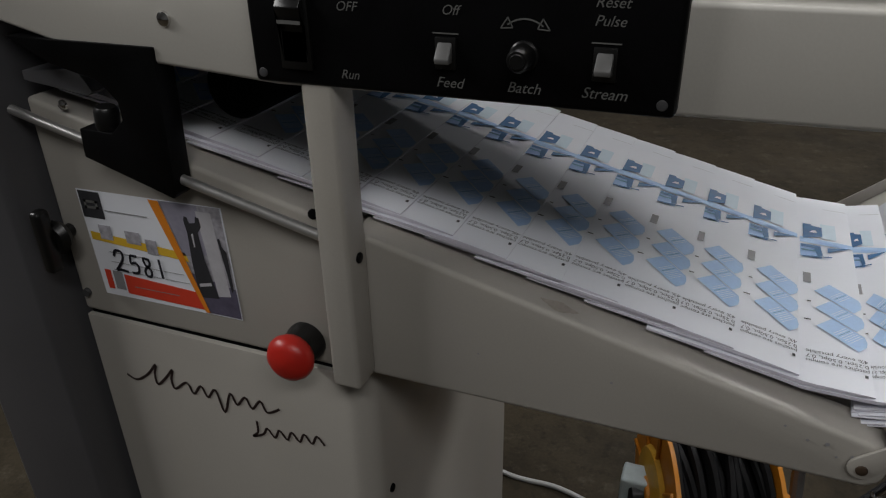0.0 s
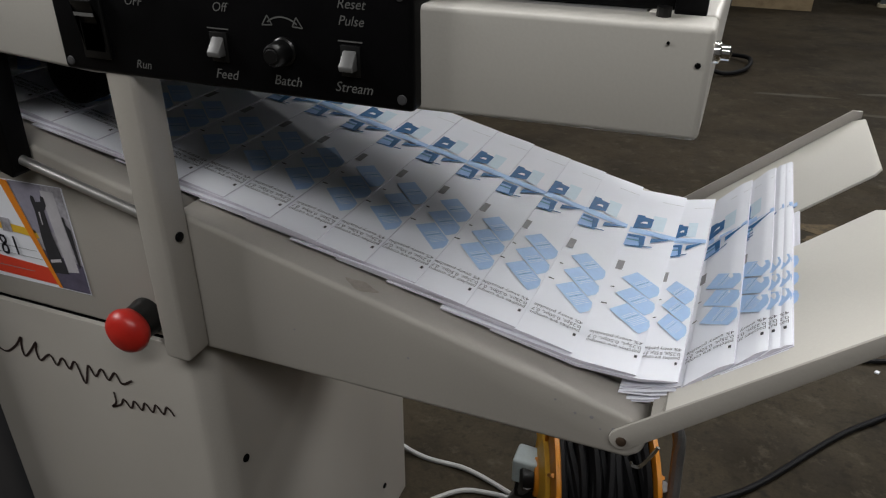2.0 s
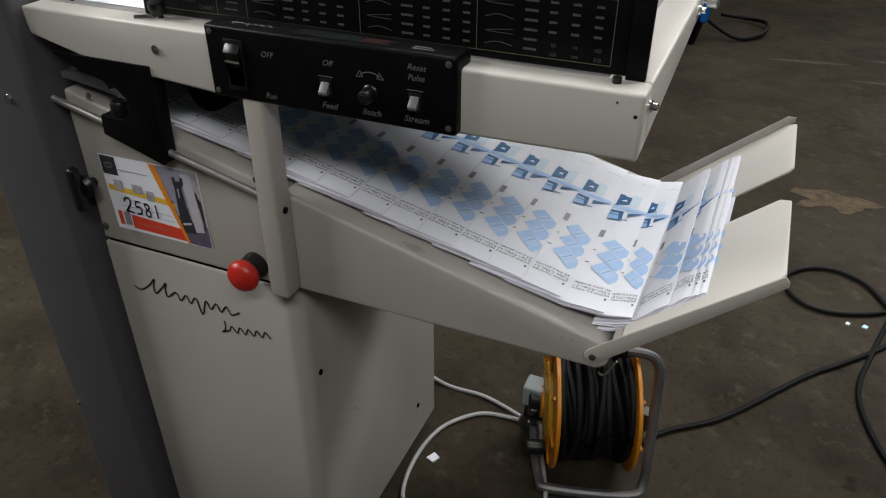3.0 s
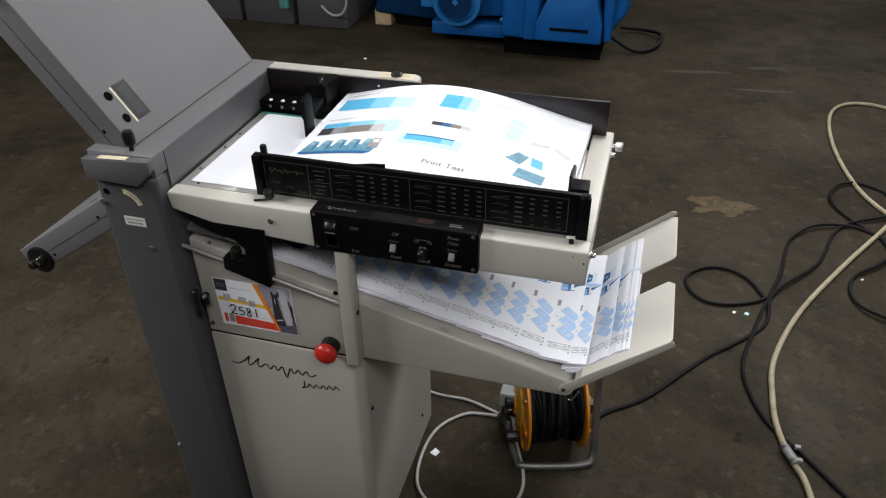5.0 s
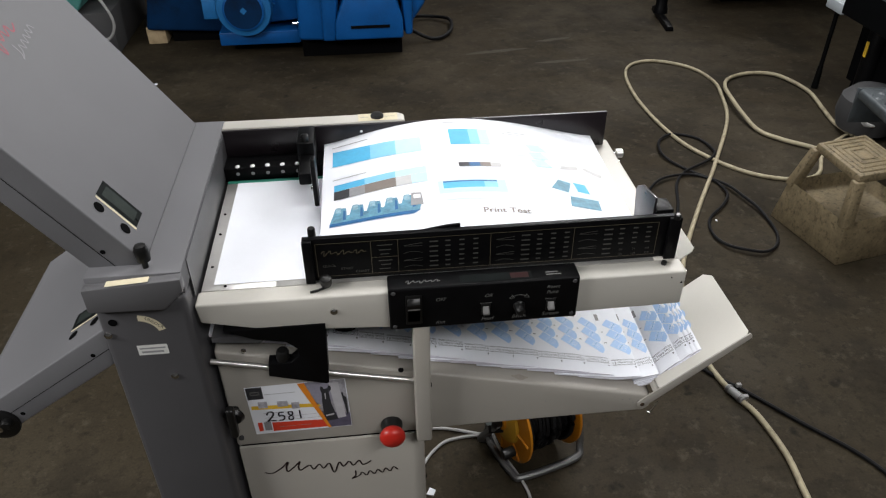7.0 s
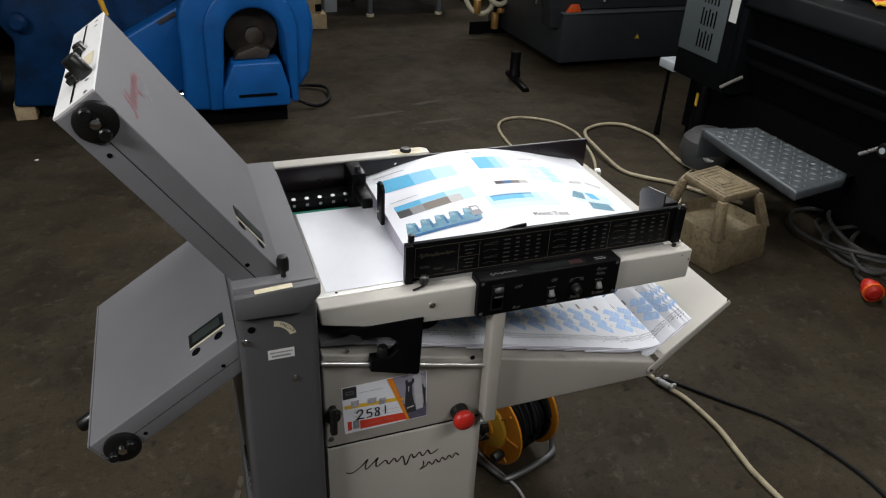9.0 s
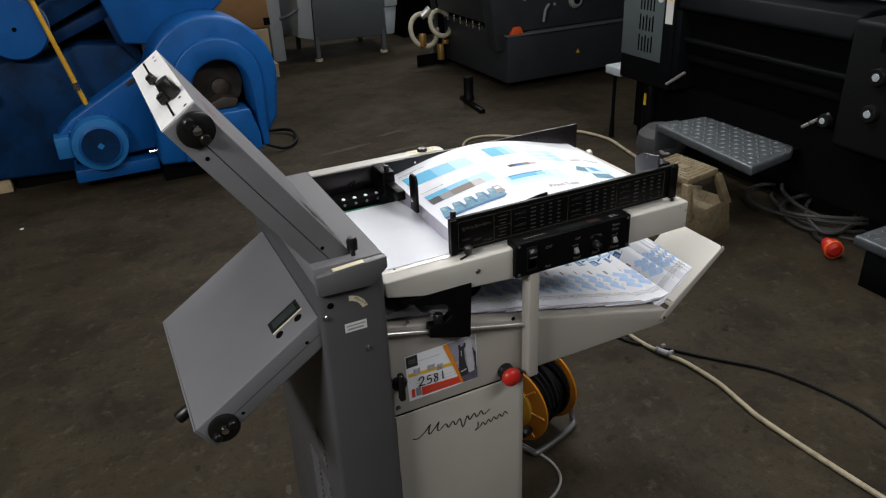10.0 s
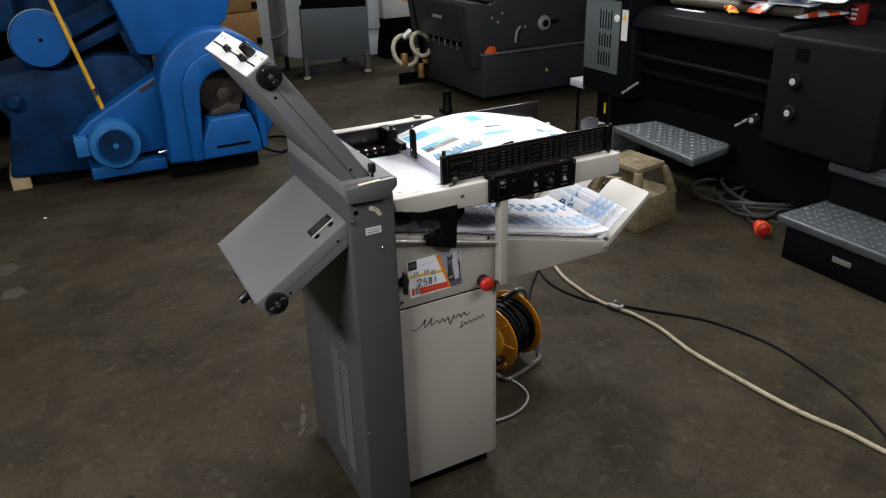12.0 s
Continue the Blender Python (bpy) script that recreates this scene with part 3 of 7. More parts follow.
bx(plate_bm, 0.1185, 0.6115, 0.0125, 0.302, 0.924, 0.9305, 0.001)
bx(plate_bm, 0.072, 0.1185, 0.0125, 0.2145, 0.924, 0.9305, 0.0)
plate = part("table_plate", plate_bm, STEEL, table, "perforated brushed steel plate")
hole = finish("air_hole", cyl((0, 0, 0.0002), (0, 0, 0.0008), 0.0023, 10), MATT)
for hx, hy in [(x, y) for y in (0.206, 0.150, 0.067) for x in (-0.022, 0.004, 0.030, 0.056)] + [(0.002, 0.02), (0.066, 0.215), (0.055, 0.29)]:
    o = new("air_hole", hole)
    o.parent = plate
    o.matrix_basis = Matrix.Translation((hx, hy, 0.9305))
part("feed_roller", cyl((0.096, 0.218, 0.914), (0.096, 0.292, 0.914), 0.017, 24, bev=0.002), RUBBER, table)
part("green_belt", box(-0.03, 0.60, 0.303, 0.313, 0.915, 0.930, 0.001), GREEN, table)
rail_b = box(-0.036, 0.60, 0.314, 0.360, 0.926, 0.952, 0.002)
rail_o = part("suction_rail", rail_b, BLACK, table, "black rail with a row of steel balls")
for k in range(6):
    part("ball", lathe([(0.0005, 0), (0.0034, 0.0006), (0.0044, 0.0018), (0.0034, 0.0030), (0.0005, 0.0036)], (-0.012 + k * 0.0250, 0.320, 0.951), (0, -0.4, 1), 10), BALL, rail_o)
    part("rail_hole", sheet([arc(-0.012 + k * 0.0250, 0.942, 0.0032, 0, 340, 10)], plane((0, 0.3138, 0), (1, 0, 0), (0, 0, 1))), CONDUIT, rail_o)
part("rear_fence", box(-0.038, 0.637, 0.362, 0.368, 0.932, 0.998, 0.0012), PURPLE, table, "black rear paper fence")
for sx in (0.20, 0.42):
    part("screw", cyl((sx, 0.3605, 0.986), (sx, 0.362, 0.986), 0.0025, 8), CHROME, table)
bar = part("rear_bar", prism([(-0.037, 0.3685), (0.2765, 0.3685), (0.2765, 0.392), (0.268, 0.400), (-0.037, 0.400)], "z", 0.932, 1.0, 0.003, 3), IVORY, table, "ivory rear bar")
UP = plane((0, 0, 1.0), (1, 0, 0), (0, 1, 0))
part("label", sheet([(0.196, 0.2645, 0.370, 0.398)], UP), BEIGE, bar, "beige instruction label")
for f in ((0.200, 0.214, 0.383, 0.3845), (0.242, 0.260, 0.383, 0.3845)):
    part("label_line", sheet([f], UP, 0.0011), GREYINK, bar)
part("knob", lathe([(0.0115, 0), (0.0115, 0.004), (0.009, 0.007), (0.001, 0.0075)], (0.229, 0.385, 1.0), (0, 0, 1), 20), PLASTIC, bar)
part("adjusting_knob", lathe([(0.004, 0), (0.004, 0.006), (0.0085, 0.007), (0.0085, 0.018), (0.006, 0.02)], (0.650, 0.345, 0.922), (1, 0, 0), 16), SILVER, table)
for by in (0.0, 0.325):
    part("end_bolt", lathe([(0.006, 0), (0.006, 0.003), (0.004, 0.004), (0.004, 0.008), (0.001, 0.009)], (0.650, by, 0.915), (1, 0, 0), 12), CHROME, table)
part("screw", lathe([(0.0055, 0), (0.005, 0.002), (0.002, 0.0035), (0.0005, 0.0035)], (0.150, -0.020, 0.905), (0, -1, 0), 14), CHROME, table)
part("rubber_foot", lathe([(0.0009, 0), (0.0009, 0.001)], (0.628, -0.0202, 0.922), (0, -1, 0), 8), MATT, table)
part("chip", sheet([arc(0, 0, 0.0017, 0, 300, 6)], plane((0.644, -0.0200, 0.912), (1, 0, 0), (0, 0, 1))), MATT, table)

def ripple(x0, x1, z, amp, turns, m, width, mat, owner, lean=0.5):
    """A leaning ripple line that dies away along its length."""
    pts = []
    n = turns * 6
    for k in range(n + 1):
        t = k / n
        h = amp * (1 - 0.4 * t) * (0.62 + 0.38 * math.sin(9.7 * t + 1.2 * k // 6)) * math.sin(2 * math.pi * turns * t)
        pts.append((x0 + (x1 - x0) * t + lean * h, z + h))
    part("script_mark", strokes([pts], width, m), mat, owner)


# control panel on the apron
cp = part("control_panel", box(0.2255, 0.4915, -0.031, 0.004, 0.8710, 0.9435, 0.0035, 3), BLACK, fm, "black control panel with rocker switches")
CP = plane((0, -0.031, 0), (1, 0, 0), (0, 0, 1))
for word, wx, wz, ws in (("OFF", 0.2966, 0.9215, 0.0080), ("Run", 0.2961, 0.8807, 0.0080), ("Off", 0.3627, 0.9225, 0.0080), ("Feed", 0.362, 0.8810, 0.0088), ("Batch", 0.407, 0.8815, 0.0088), ("Reset", 0.4534, 0.9305, 0.0080), ("Pulse", 0.4529, 0.9210, 0.0080), ("Stream", 0.4526, 0.8820, 0.0088)):
    part("lettering", lettering(word, ws, CP @ Matrix.Translation((wx, wz, 0)), 0.32), WHITEPRINT, cp, "dim white word " + word)
part("arrow", strokes([arc(0.407, 0.9035, 0.0165, 128, 52, 8)], 0.0009, CP), WHITEPRINT, cp)
for ax, sg in ((0.397, -1), (0.417, 1)):
    part("arrowhead", strokes([[(ax, 0.9205), (ax + sg * 0.004, 0.9145)], [(ax + sg * 0.004, 0.9145), (ax - sg * 0.003, 0.9150)], [(ax - sg * 0.003, 0.9150), (ax, 0.9205)]], 0.0007, CP), WHITEPRINT, cp)
sw = part("mains_switch", box(0.2485, 0.271, -0.0335, -0.0305, 0.8815, 0.932, 0.001), PLASTIC, cp)
part("rocker", prism([(-0.0335, 0.906), (-0.0395, 0.9205), (-0.0335, 0.9285), (-0.0335, 0.886)], "x", 0.251, 0.2685, 0.0008), PLASTIC, sw)
part("bright_mark", sheet([(0.2515, 0.268, 0.9105, 0.9128)], plane((0, -0.0372, 0), (1, 0, 0), (0, 0.0, 1))), WHITEPRINT, sw)
for rx in (0.3600, 0.4520):
    rk = part("rocker_switch", box(rx - 0.0065, rx + 0.0065, -0.0325, -0.0305, 0.889, 0.9075, 0.0006), PLASTIC, cp)
    part("lever", prism([(-0.0325, 0.9050), (-0.0400, 0.8965), (-0.0395, 0.8935), (-0.0325, 0.8930)], "x", rx - 0.0045, rx + 0.0045, 0.0008), LEVER, rk, "pale grey rocker lever")
    part("mark", sheet([(rx - 0.008, rx + 0.008, 0.9092, 0.9100)], CP), WHITEPRINT, cp)
part("batch_knob", lathe([(0.0085, 0), (0.0085, 0.002), (0.0075, 0.003), (0.0068, 0.013), (0.0055, 0.015)], (0.407, -0.031, 0.9000), (0, -1, 0), 24), PLASTIC, cp)
part("knob_cap", lathe([(0.0045, 0), (0.004, 0.001)], (0.407, -0.046, 0.9000), (0, -1, 0), 16), PLASTIC, cp)
for sx, sz in ((0.2325, 0.8775), (0.4840, 0.8785), (0.2325, 0.937), (0.4840, 0.937)):
    part("screw", lathe([(0.0032, 0), (0.0028, 0.0009), (0.0012, 0.0012)], (sx, -0.031, sz), (0, -1, 0), 12), RUBBER, cp)
CT = plane((0, 0, 0.9435), (1, 0, 0), (0, 1, 0))
part("display", sheet([(0.325, 0.425, -0.026, -0.010)], CT), LCD, cp, "dark counter display")
part("display_window", sheet([(0.395, 0.420, -0.024, -0.012)], CT, 0.0011), REDGLASS, cp)
ripple(0.250, 0.298, -0.017, 0.0045, 6, CT, 0.0013, WHITEPRINT, cp)
part("lettering", sheet([(0.445, 0.462, -0.017, -0.0145), (0.445, 0.466, -0.022, -0.0195)], CT), WHITEPRINT, cp)

# front guide carrying the folding chart
gd = part("front_guide", box(0.1145, 0.6415, 0.018, 0.0265, 0.931, 1.001, 0.001), BLACK, fm, "black front paper guide printed with a folding chart")
GP = plane((0, 0.018, 0), (1, 0, 0), (0, 0, 1))


def frame_line(x0, x1, z0, z1, w=0.0007):
    return [(x0, x1, z0, z0 + w), (x0, x1, z1 - w, z1), (x0, x0 + w, z0, z1), (x1 - w, x1, z0, z1)]


part("border", sheet(frame_line(0.131, 0.612, 0.9375, 0.993) + [(0.206, 0.2067, 0.938, 0.9925), (0.243, 0.2437, 0.938, 0.9925), (0.372, 0.3727, 0.938, 0.9925), (0.49, 0.4907, 0.938, 0.9925), (0.2065, 0.2435, 0.9645, 0.9652)], GP), GOLD, gd)
ripple(0.138, 0.200, 0.977, 0.0052, 7, GP, 0.0008, GOLD, gd)
for word, wx, wz in (("QUICK", 0.148, 0.955), ("START", 0.172, 0.949), ("CHART", 0.193, 0.943)):
    part("lettering", lettering(word, 0.0058, GP @ Matrix.Translation((wx, wz, 0))), DIMPRINT, gd)
part("chart_heading", sheet([(0.215, 0.236, 0.984, 0.9855), (0.217, 0.234, 0.976, 0.9775), (0.219, 0.231, 0.969, 0.9705), (0.216, 0.235, 0.958, 0.9595), (0.219, 0.233, 0.951, 0.9525), (0.216, 0.232, 0.944, 0.9455)], GP), DIMPRINT, gd)
for bx0 in (0.243, 0.372, 0.490):
    zig = []
    for k, (dz, dh) in enumerate(((0.981, 0.0035), (0.968, 0.003), (0.956, 0.003), (0.9445, 0.0025))):
        zig += [[(bx0 + 0.034, dz + dh), (bx0 + 0.008, dz), (bx0 + 0.034, dz - dh * 0.4)]] if k % 2 == 0 else [[(bx0 + 0.008, dz), (bx0 + 0.02, dz + dh), (bx0 + 0.034, dz)]]
    part("fold_diagram", strokes(zig, 0.0007, GP), DIMPRINT, gd)
    for r in range(6):
        for c in range(4):
            cx, cz = bx0 + 0.050 + c * 0.0195, 0.9855 - r * 0.0083
            w = 0.006 if c == 0 else 0.0035
            if not (bx0 > 0.45 and c > 0 and r > 3):
                part("chart_figure", sheet([(cx - w, cx + w, cz - 0.0011, cz + 0.0011)], GP), DIMPRINT, gd)
for word, wx, wz in (("100", 0.561, 0.9415), ("149", 0.580, 0.9415), ("210", 0.6, 0.9415), ("50", 0.561, 0.9495), ("74", 0.580, 0.9495), ("105", 0.6, 0.9495)):
    part("lettering", lettering(word, 0.0045, GP @ Matrix.Translation((wx, wz, 0)), lift=0.0009), DIMPRINT, gd)
part("left_end", box(0.114, 0.127, 0.012, 0.018, 0.930, 1.0, 0.001), BLACK, gd)
part("right_end", box(0.626, 0.643, 0.012, 0.018, 0.930, 1.0, 0.001), BLACK, gd)
part("lock_knob", lathe([(0.003, -0.004), (0.003, 0.004), (0.0075, 0.005), (0.0085, 0.012), (0.0075, 0.018), (0.003, 0.019)], (0.142, 0.004, 0.9315), (0, -0.3, 1), 16), PLASTIC, gd)
part("lock_lever", tube([(0.142, -0.002, 0.934), (0.130, -0.008, 0.934), (0.120, -0.010, 0.933)], 0.0018, 6), PLASTIC, gd)
part("guide_pin", lathe([(0.0055, 0), (0.0055, 0.012), (0.0045, 0.014), (0.001, 0.0145)], (0.128, 0.030, 0.998), (0, 0, 1), 14), PLASTIC, gd)
part("guide_pin", lathe([(0.005, 0), (0.005, 0.006), (0.003, 0.008)], (0.634, 0.012, 1.0), (0, 0, 1), 12), PLASTIC, gd)
part("guide_tongue", prism([(0.276, 0.998), (0.331, 0.998), (0.331, 1.0055), (0.310, 1.0040)], "y", 0.0268, 0.0300, 0.0004), BLACK, gd)
part("foot_pin", cyl((0.622, 0.0, 0.931), (0.622, 0.0, 0.936), 0.004, 10), PLASTIC, gd)
stop = part("right_stop", prism([(0.034, 0.936), (0.096, 0.936), (0.108, 0.992), (0.104, 1.001), (0.086, 1.013), (0.034, 1.022)], "x", 0.607, 0.6105, 0.001), PURPLE, fm, "black angled rear stop plate")
part("stop_block", box(0.610, 0.636, 0.030, 0.062, 0.936, 1.004, 0.002), BLACK, stop)
part("stop_plate", box(0.6107, 0.6135, 0.06, 0.092, 0.936, 0.985, 0.001), BLACK, stop)

# side guide at the pile's leading edge
sg = part("side_guide", box(0.094, 0.122, 0.29, 0.355, 0.9545, 1.005, 0.003), BLACK, fm, "black blue-tinted side guide clamp")
part("guide_arm", box(0.098, 0.118, 0.225, 0.2895, 0.964, 0.985, 0.003), BLACK, sg)
part("guide_plate", prism([(0.185, 0.948), (0.215, 0.948), (0.215, 1.018), (0.208, 1.026), (0.192, 1.026), (0.185, 1.018)], "x", 0.122, 0.129, 0.0015), BLACK, sg)
part("clamp_screw", lathe([(0.006, 0), (0.006, 0.01), (0.004, 0.012)], (0.108, 0.30, 1.005), (0, 0, 1), 14), PLASTIC, sg)
part("clamp_nut", lathe([(0.005, 0), (0.005, 0.004), (0.003, 0.006)], (0.124, 0.20, 0.973), (-1, 0, 0), 12), CHROME, sg)
part("guide_foot", box(0.090, 0.121, 0.300, 0.312, 0.932, 0.954, 0.001), BLACK, sg)

# grey tower and bridge
tw = part("tower", prism([(-0.166, 0.012), (-0.038, 0.012), (-0.038, 0.962), (-0.156, 0.962)], "y", -0.035, 0.43, 0.010, 3), GREY, fm, "grey painted steel tower")
# caught light is in the louvres' paler grey, shade in the black slots
louvre = finish("vent_louvre", prism([(0, 0), (0.058, 0), (0.060, 0.004), (0.058, 0.0085), (0.002, 0.0085), (0, 0.004)], "x", -0.0034, 0.001, 0.0010), VENTLIPGREY)
slot = finish("vent_slot", prism([(0.002, -0.0042), (0.058, -0.0042), (0.058, -0.0006), (0.002, -0.0006)], "x", -0.0008, 0.0), MATT)
for vy, z0, count in ((0.052, 0.100, 23), (0.122, 0.128, 22), (0.056, 0.505, 4)):
    for k in range(count):
        vz = z0 + k * 0.0158
        for piece, nm in ((louvre, "vent_louvre"), (slot, "vent_slot")):
            o = new(nm, piece)
            o.parent = tw
            o.matrix_basis = Matrix.Translation((-0.166 + (vz - 0.012) * 0.0105, vy, vz))
for fy in (0.005, 0.39):
    part("foot", cyl((-0.15, fy, 0.0), (-0.15, fy, 0.014), 0.018, 14), RUBBER, tw)
TW = plane((0, -0.035, 0), (1, 0, 0), (0, 0, 1))
part("unlock_label", sheet([[*arc(-0.107, 0.900, 0.036, 85, 15, 8), *arc(-0.107, 0.900, 0.026, 15, 85, 8)]], TW), BEIGE, tw, "beige curved label")
part("lettering", lettering("UNLOCK", 0.0068, TW @ Matrix.Translation((-0.0845, 0.9215, 0)) @ Matrix.Rotation(radians(-43), 4, "Z"), lift=0.0011), INK, tw)
part("rating_label", sheet([(-0.117, -0.077, 0.865, 0.883)], TW), OFFWHITE, tw, "white rating label")
for f in ((-0.114, -0.08, 0.876, 0.8785), (-0.112, -0.083, 0.869, 0.8725)):
    part("label_line", sheet([f], TW, 0.0011), GREYINK, tw)
part("socket_hole", sheet([arc(-0.137, 0.926, 0.006, 0, 345, 14)], TW), MATT, tw)
for sx, sz, r in ((-0.148, 0.905, 0.0055), (-0.079, 0.822, 0.0055), (-0.152, 0.30, 0.004)):
    part("bolt", lathe([(r, 0), (r, 0.002), (r * 0.6, 0.004), (0.0005, 0.0045)], (sx, -0.035, sz), (0, -1, 0), 12), CHROME, tw)
for sy, sz in ((0.36, 0.62), (0.36, 0.56)):
    part("bolt", lathe([(0.0055, 0), (0.0055, 0.003), (0.003, 0.005)], (-0.160, sy, sz), (-1, 0, 0), 10), CHROME, tw)
part("door_latch", lathe([(0.006, 0), (0.006, 0.008), (0.012, 0.010), (0.016, 0.016), (0.012, 0.022)], (-0.019, -0.0005, 0.708), (0, -1, 0), 16), PLASTIC, body)
part("latch_wing", box(-0.026, -0.014, -0.034, -0.020, 0.678, 0.738, 0.004, 3), PLASTIC, body)
part("pin", lathe([(0.004, 0), (0.004, 0.004)], (-0.02, 0, 0.642), (0, -1, 0), 10), RUBBER, body)
cap = part("bridge_cap", box(-0.157, -0.036, -0.0305, 0.406, 0.9625, 0.998, 0.002), LIGHTGREY, fm, "grey bridge cover")
part("front_lip", prism([(-0.158, 0.953), (-0.062, 0.950), (-0.034, 0.978), (-0.034, 0.998), (-0.158, 0.990)], "y", -0.047, -0.031, 0.0025), VENTLIPGREY, cap)
part("inner_face", box(-0.0355, -0.0345, 0.0, 0.36, 0.9315, 0.995), GREY, cap)
part("lip_label", sheet([(-0.128, -0.074, -0.0455, -0.034)], plane((0, 0, 1.0012), (1, 0, 0.0645), (0, 1, 0))), BEIGE, cap, "beige strip label")
part("lever_knob", lathe([(0.004, 0), (0.004, 0.012), (0.009, 0.014), (0.0095, 0.03), (0.007, 0.036), (0.001, 0.037)], (-0.082, -0.015, 0.996), (0, 0, 1), 18), PLASTIC, cap)


def scribble(m, x, z, k, tilt, width, mat, owner, label=""):
    """A plain decorative scribble, k metres of x-height, on the plane m."""
    line = [(-4.2, 0.3), (-3.4, 0.05), (-2.3, 0.8), (-1.5, 1.7), (-1.75, 0.9), (-1.7, 0.1), (-0.9, 0.8), (-0.2, 1.6), (-0.45, 0.8), (-0.3, 0.1)]
    for q in range(6):
        line += [(0.75 + 1.1 * q, 0.85), (1.15 + 1.1 * q, 0.08 - 0.9 * (q == 2))]
    line.append((7.6, 0.6))
    part("script_mark", strokes([[(x + k * (u - v * tilt), z + k * (v + u * tilt)) for u, v in line]], width, m), mat, owner, label)


def small_scribble(m, x, z, k, tilt, width, mat, owner):
    line = [(1.2, 1.5), (1.0, 0.4), (0.4, -0.1), (1.5, 0.3)]
    for q in range(5):
        line += [(2.0 + 1.1 * q, 0.9), (2.5 + 1.1 * q, 0.1)]
    part("script_mark", strokes([[(x + k * (u - v * tilt), z + k * (v + u * tilt)) for u, v in line]], width, m), mat, owner)


def fold_plate(name, p0, p1, thick, y0, y1, label, lcd_at, dial_at, script):
    """A buckle plate: a flat grey case running from p0 near the bridge out to p1, both on its upper face."""
    a, b = Vector((p0[0], 0, p0[1])), Vector((p1[0], 0, p1[1]))
    u = (a - b).normalized()
    n = Vector((-u.z, 0, u.x))
    if n.z < 0:
        n = -n
    ln = (a - b).length
    q = [(b.x, b.z), (a.x, a.z), (a.x - thick * n.x, a.z - thick * n.z), (b.x - thick * n.x, b.z - thick * n.z)]
    case = part(name, prism(q, "y", y0, y1, 0.0025, 3), LIGHTGREY, fm, label)
    top = Matrix(((u.x, 0, n.x, b.x), (0, 1, 0, 0), (u.z, 0, n.z, b.z), (0, 0, 0, 1)))  # u along the plate, v = y
    lu, lv = lcd_at
    win = part("display_frame", sheet([(lu - 0.033, lu + 0.033, lv - 0.017, lv + 0.017)], top), LCD, case, "black display window")
    part("display", sheet([(lu - 0.026, lu + 0.026, lv - 0.011, lv + 0.011)], top, 0.0011), LCDGREY, win)
    part("strip", sheet([(lu - 0.032, lu + 0.034, lv - 0.0225, lv - 0.0185)], top), BEIGE, case)
    for du in (-0.022, 0.020):
        part("button", sheet([arc(lu + du, lv - 0.035, 0.0080, 0, 345, 16)], top), MATT, case)
    fr = Matrix(((u.x, -n.x, 0, b.x), (0, 0, -1, y0), (u.z, -n.z, 0, b.z), (0, 0, 0, 1)))  # on the front side: u along, v down through the thickness
    part("seam", sheet([(0.012, ln - 0.02, thick * 0.53, thick * 0.53 + 0.001)], fr), MATT, case)
    for su, sv in ((ln - 0.045, 0.45 * thick), (ln - 0.02, 0.85 * thick), (0.07, 0.75 * thick)):
        part("screw", sheet([arc(su, sv, 0.0035, 0, 345, 10)], fr), MATT, case)
    c = fr @ Vector((dial_at[0], dial_at[1], 0))
    dial = part("dial", lathe([(0.027, 0), (0.027, 0.005), (0.024, 0.007), (0.012, 0.008)], c, (0, -1, 0), 28), PLASTIC, case, "black round dial")
    part("dial_hub", lathe([(0.0075, 0.007), (0.0065, 0.013), (0.002, 0.014)], c, (0, -1, 0), 14), CHROME, dial)
    for k in (-1, 1):
        part("dial_grip", lathe([(0.008, 0.0), (0.008, 0.015), (0.006, 0.017)], c + u * (0.016 * k) , (0, -1, 0), 12), PLASTIC, dial)
    # end plate
    e = [(b.x, b.z), (b.x - thick * n.x, b.z - thick * n.z), (b.x - thick * n.x - 0.003 * u.x, b.z - thick * n.z - 0.003 * u.z), (b.x - 0.003 * u.x, b.z - 0.003 * u.z)]
    end = part("end_plate", prism(e, "y", y0 + 0.001, y1 - 0.001), material("bare_aluminium_plate", (0.80, 0.80, 0.79), 0.45, 0.15, 0.06, 40, 0.04) if script else LIGHTGREY, case, "bare aluminium end plate")
    ep = Matrix(((-n.x, 0, -u.x, b.x - 0.003 * u.x), (0, 1, 0, 0), (-n.z, 0, -u.z, b.z - 0.003 * u.z), (0, 0, 0, 1)))  # u down through the thickness, v = y
    part("slot", sheet([(thick * 0.52, thick * 0.58, y0 + 0.01, y1 - 0.01)], ep), MATT, end)
    for ky in (0.10, 0.24):
        k = ep @ Vector((thick * 0.55, y0 + ky, 0))
        wing = part("wing_nut", lathe([(0.009, 0), (0.007, 0.012), (0.004, 0.013)], k, -u, 12), PLASTIC, end)
        part("wing", prism([(-0.006, -0.020), (0.006, -0.020), (0.004, 0.0), (0.006, 0.020), (-0.006, 0.020), (-0.004, 0.0)], "z", 0.002, 0.010, 0.001), PLASTIC, wing).data.transform(ep @ Matrix.Translation((thick * 0.55, y0 + ky, 0)))
    kk = ep @ Vector((thick * 0.25, y0 + 0.085, 0))
    part("end_knob", cyl(kk, kk - u * 0.030, 0.0115, 18, bev=0.002), PLASTIC, end)
    part("end_label", sheet([(thick * 0.12, thick * 0.42, y0 + 0.13, y0 + 0.19)], ep), BEIGE, end)
    for sy in (0.012, 0.06, 0.34, 0.37):
        part("screw", sheet([arc(thick * 0.2, y0 + sy, 0.0032, 0, 330, 8)], ep), MATT, end)
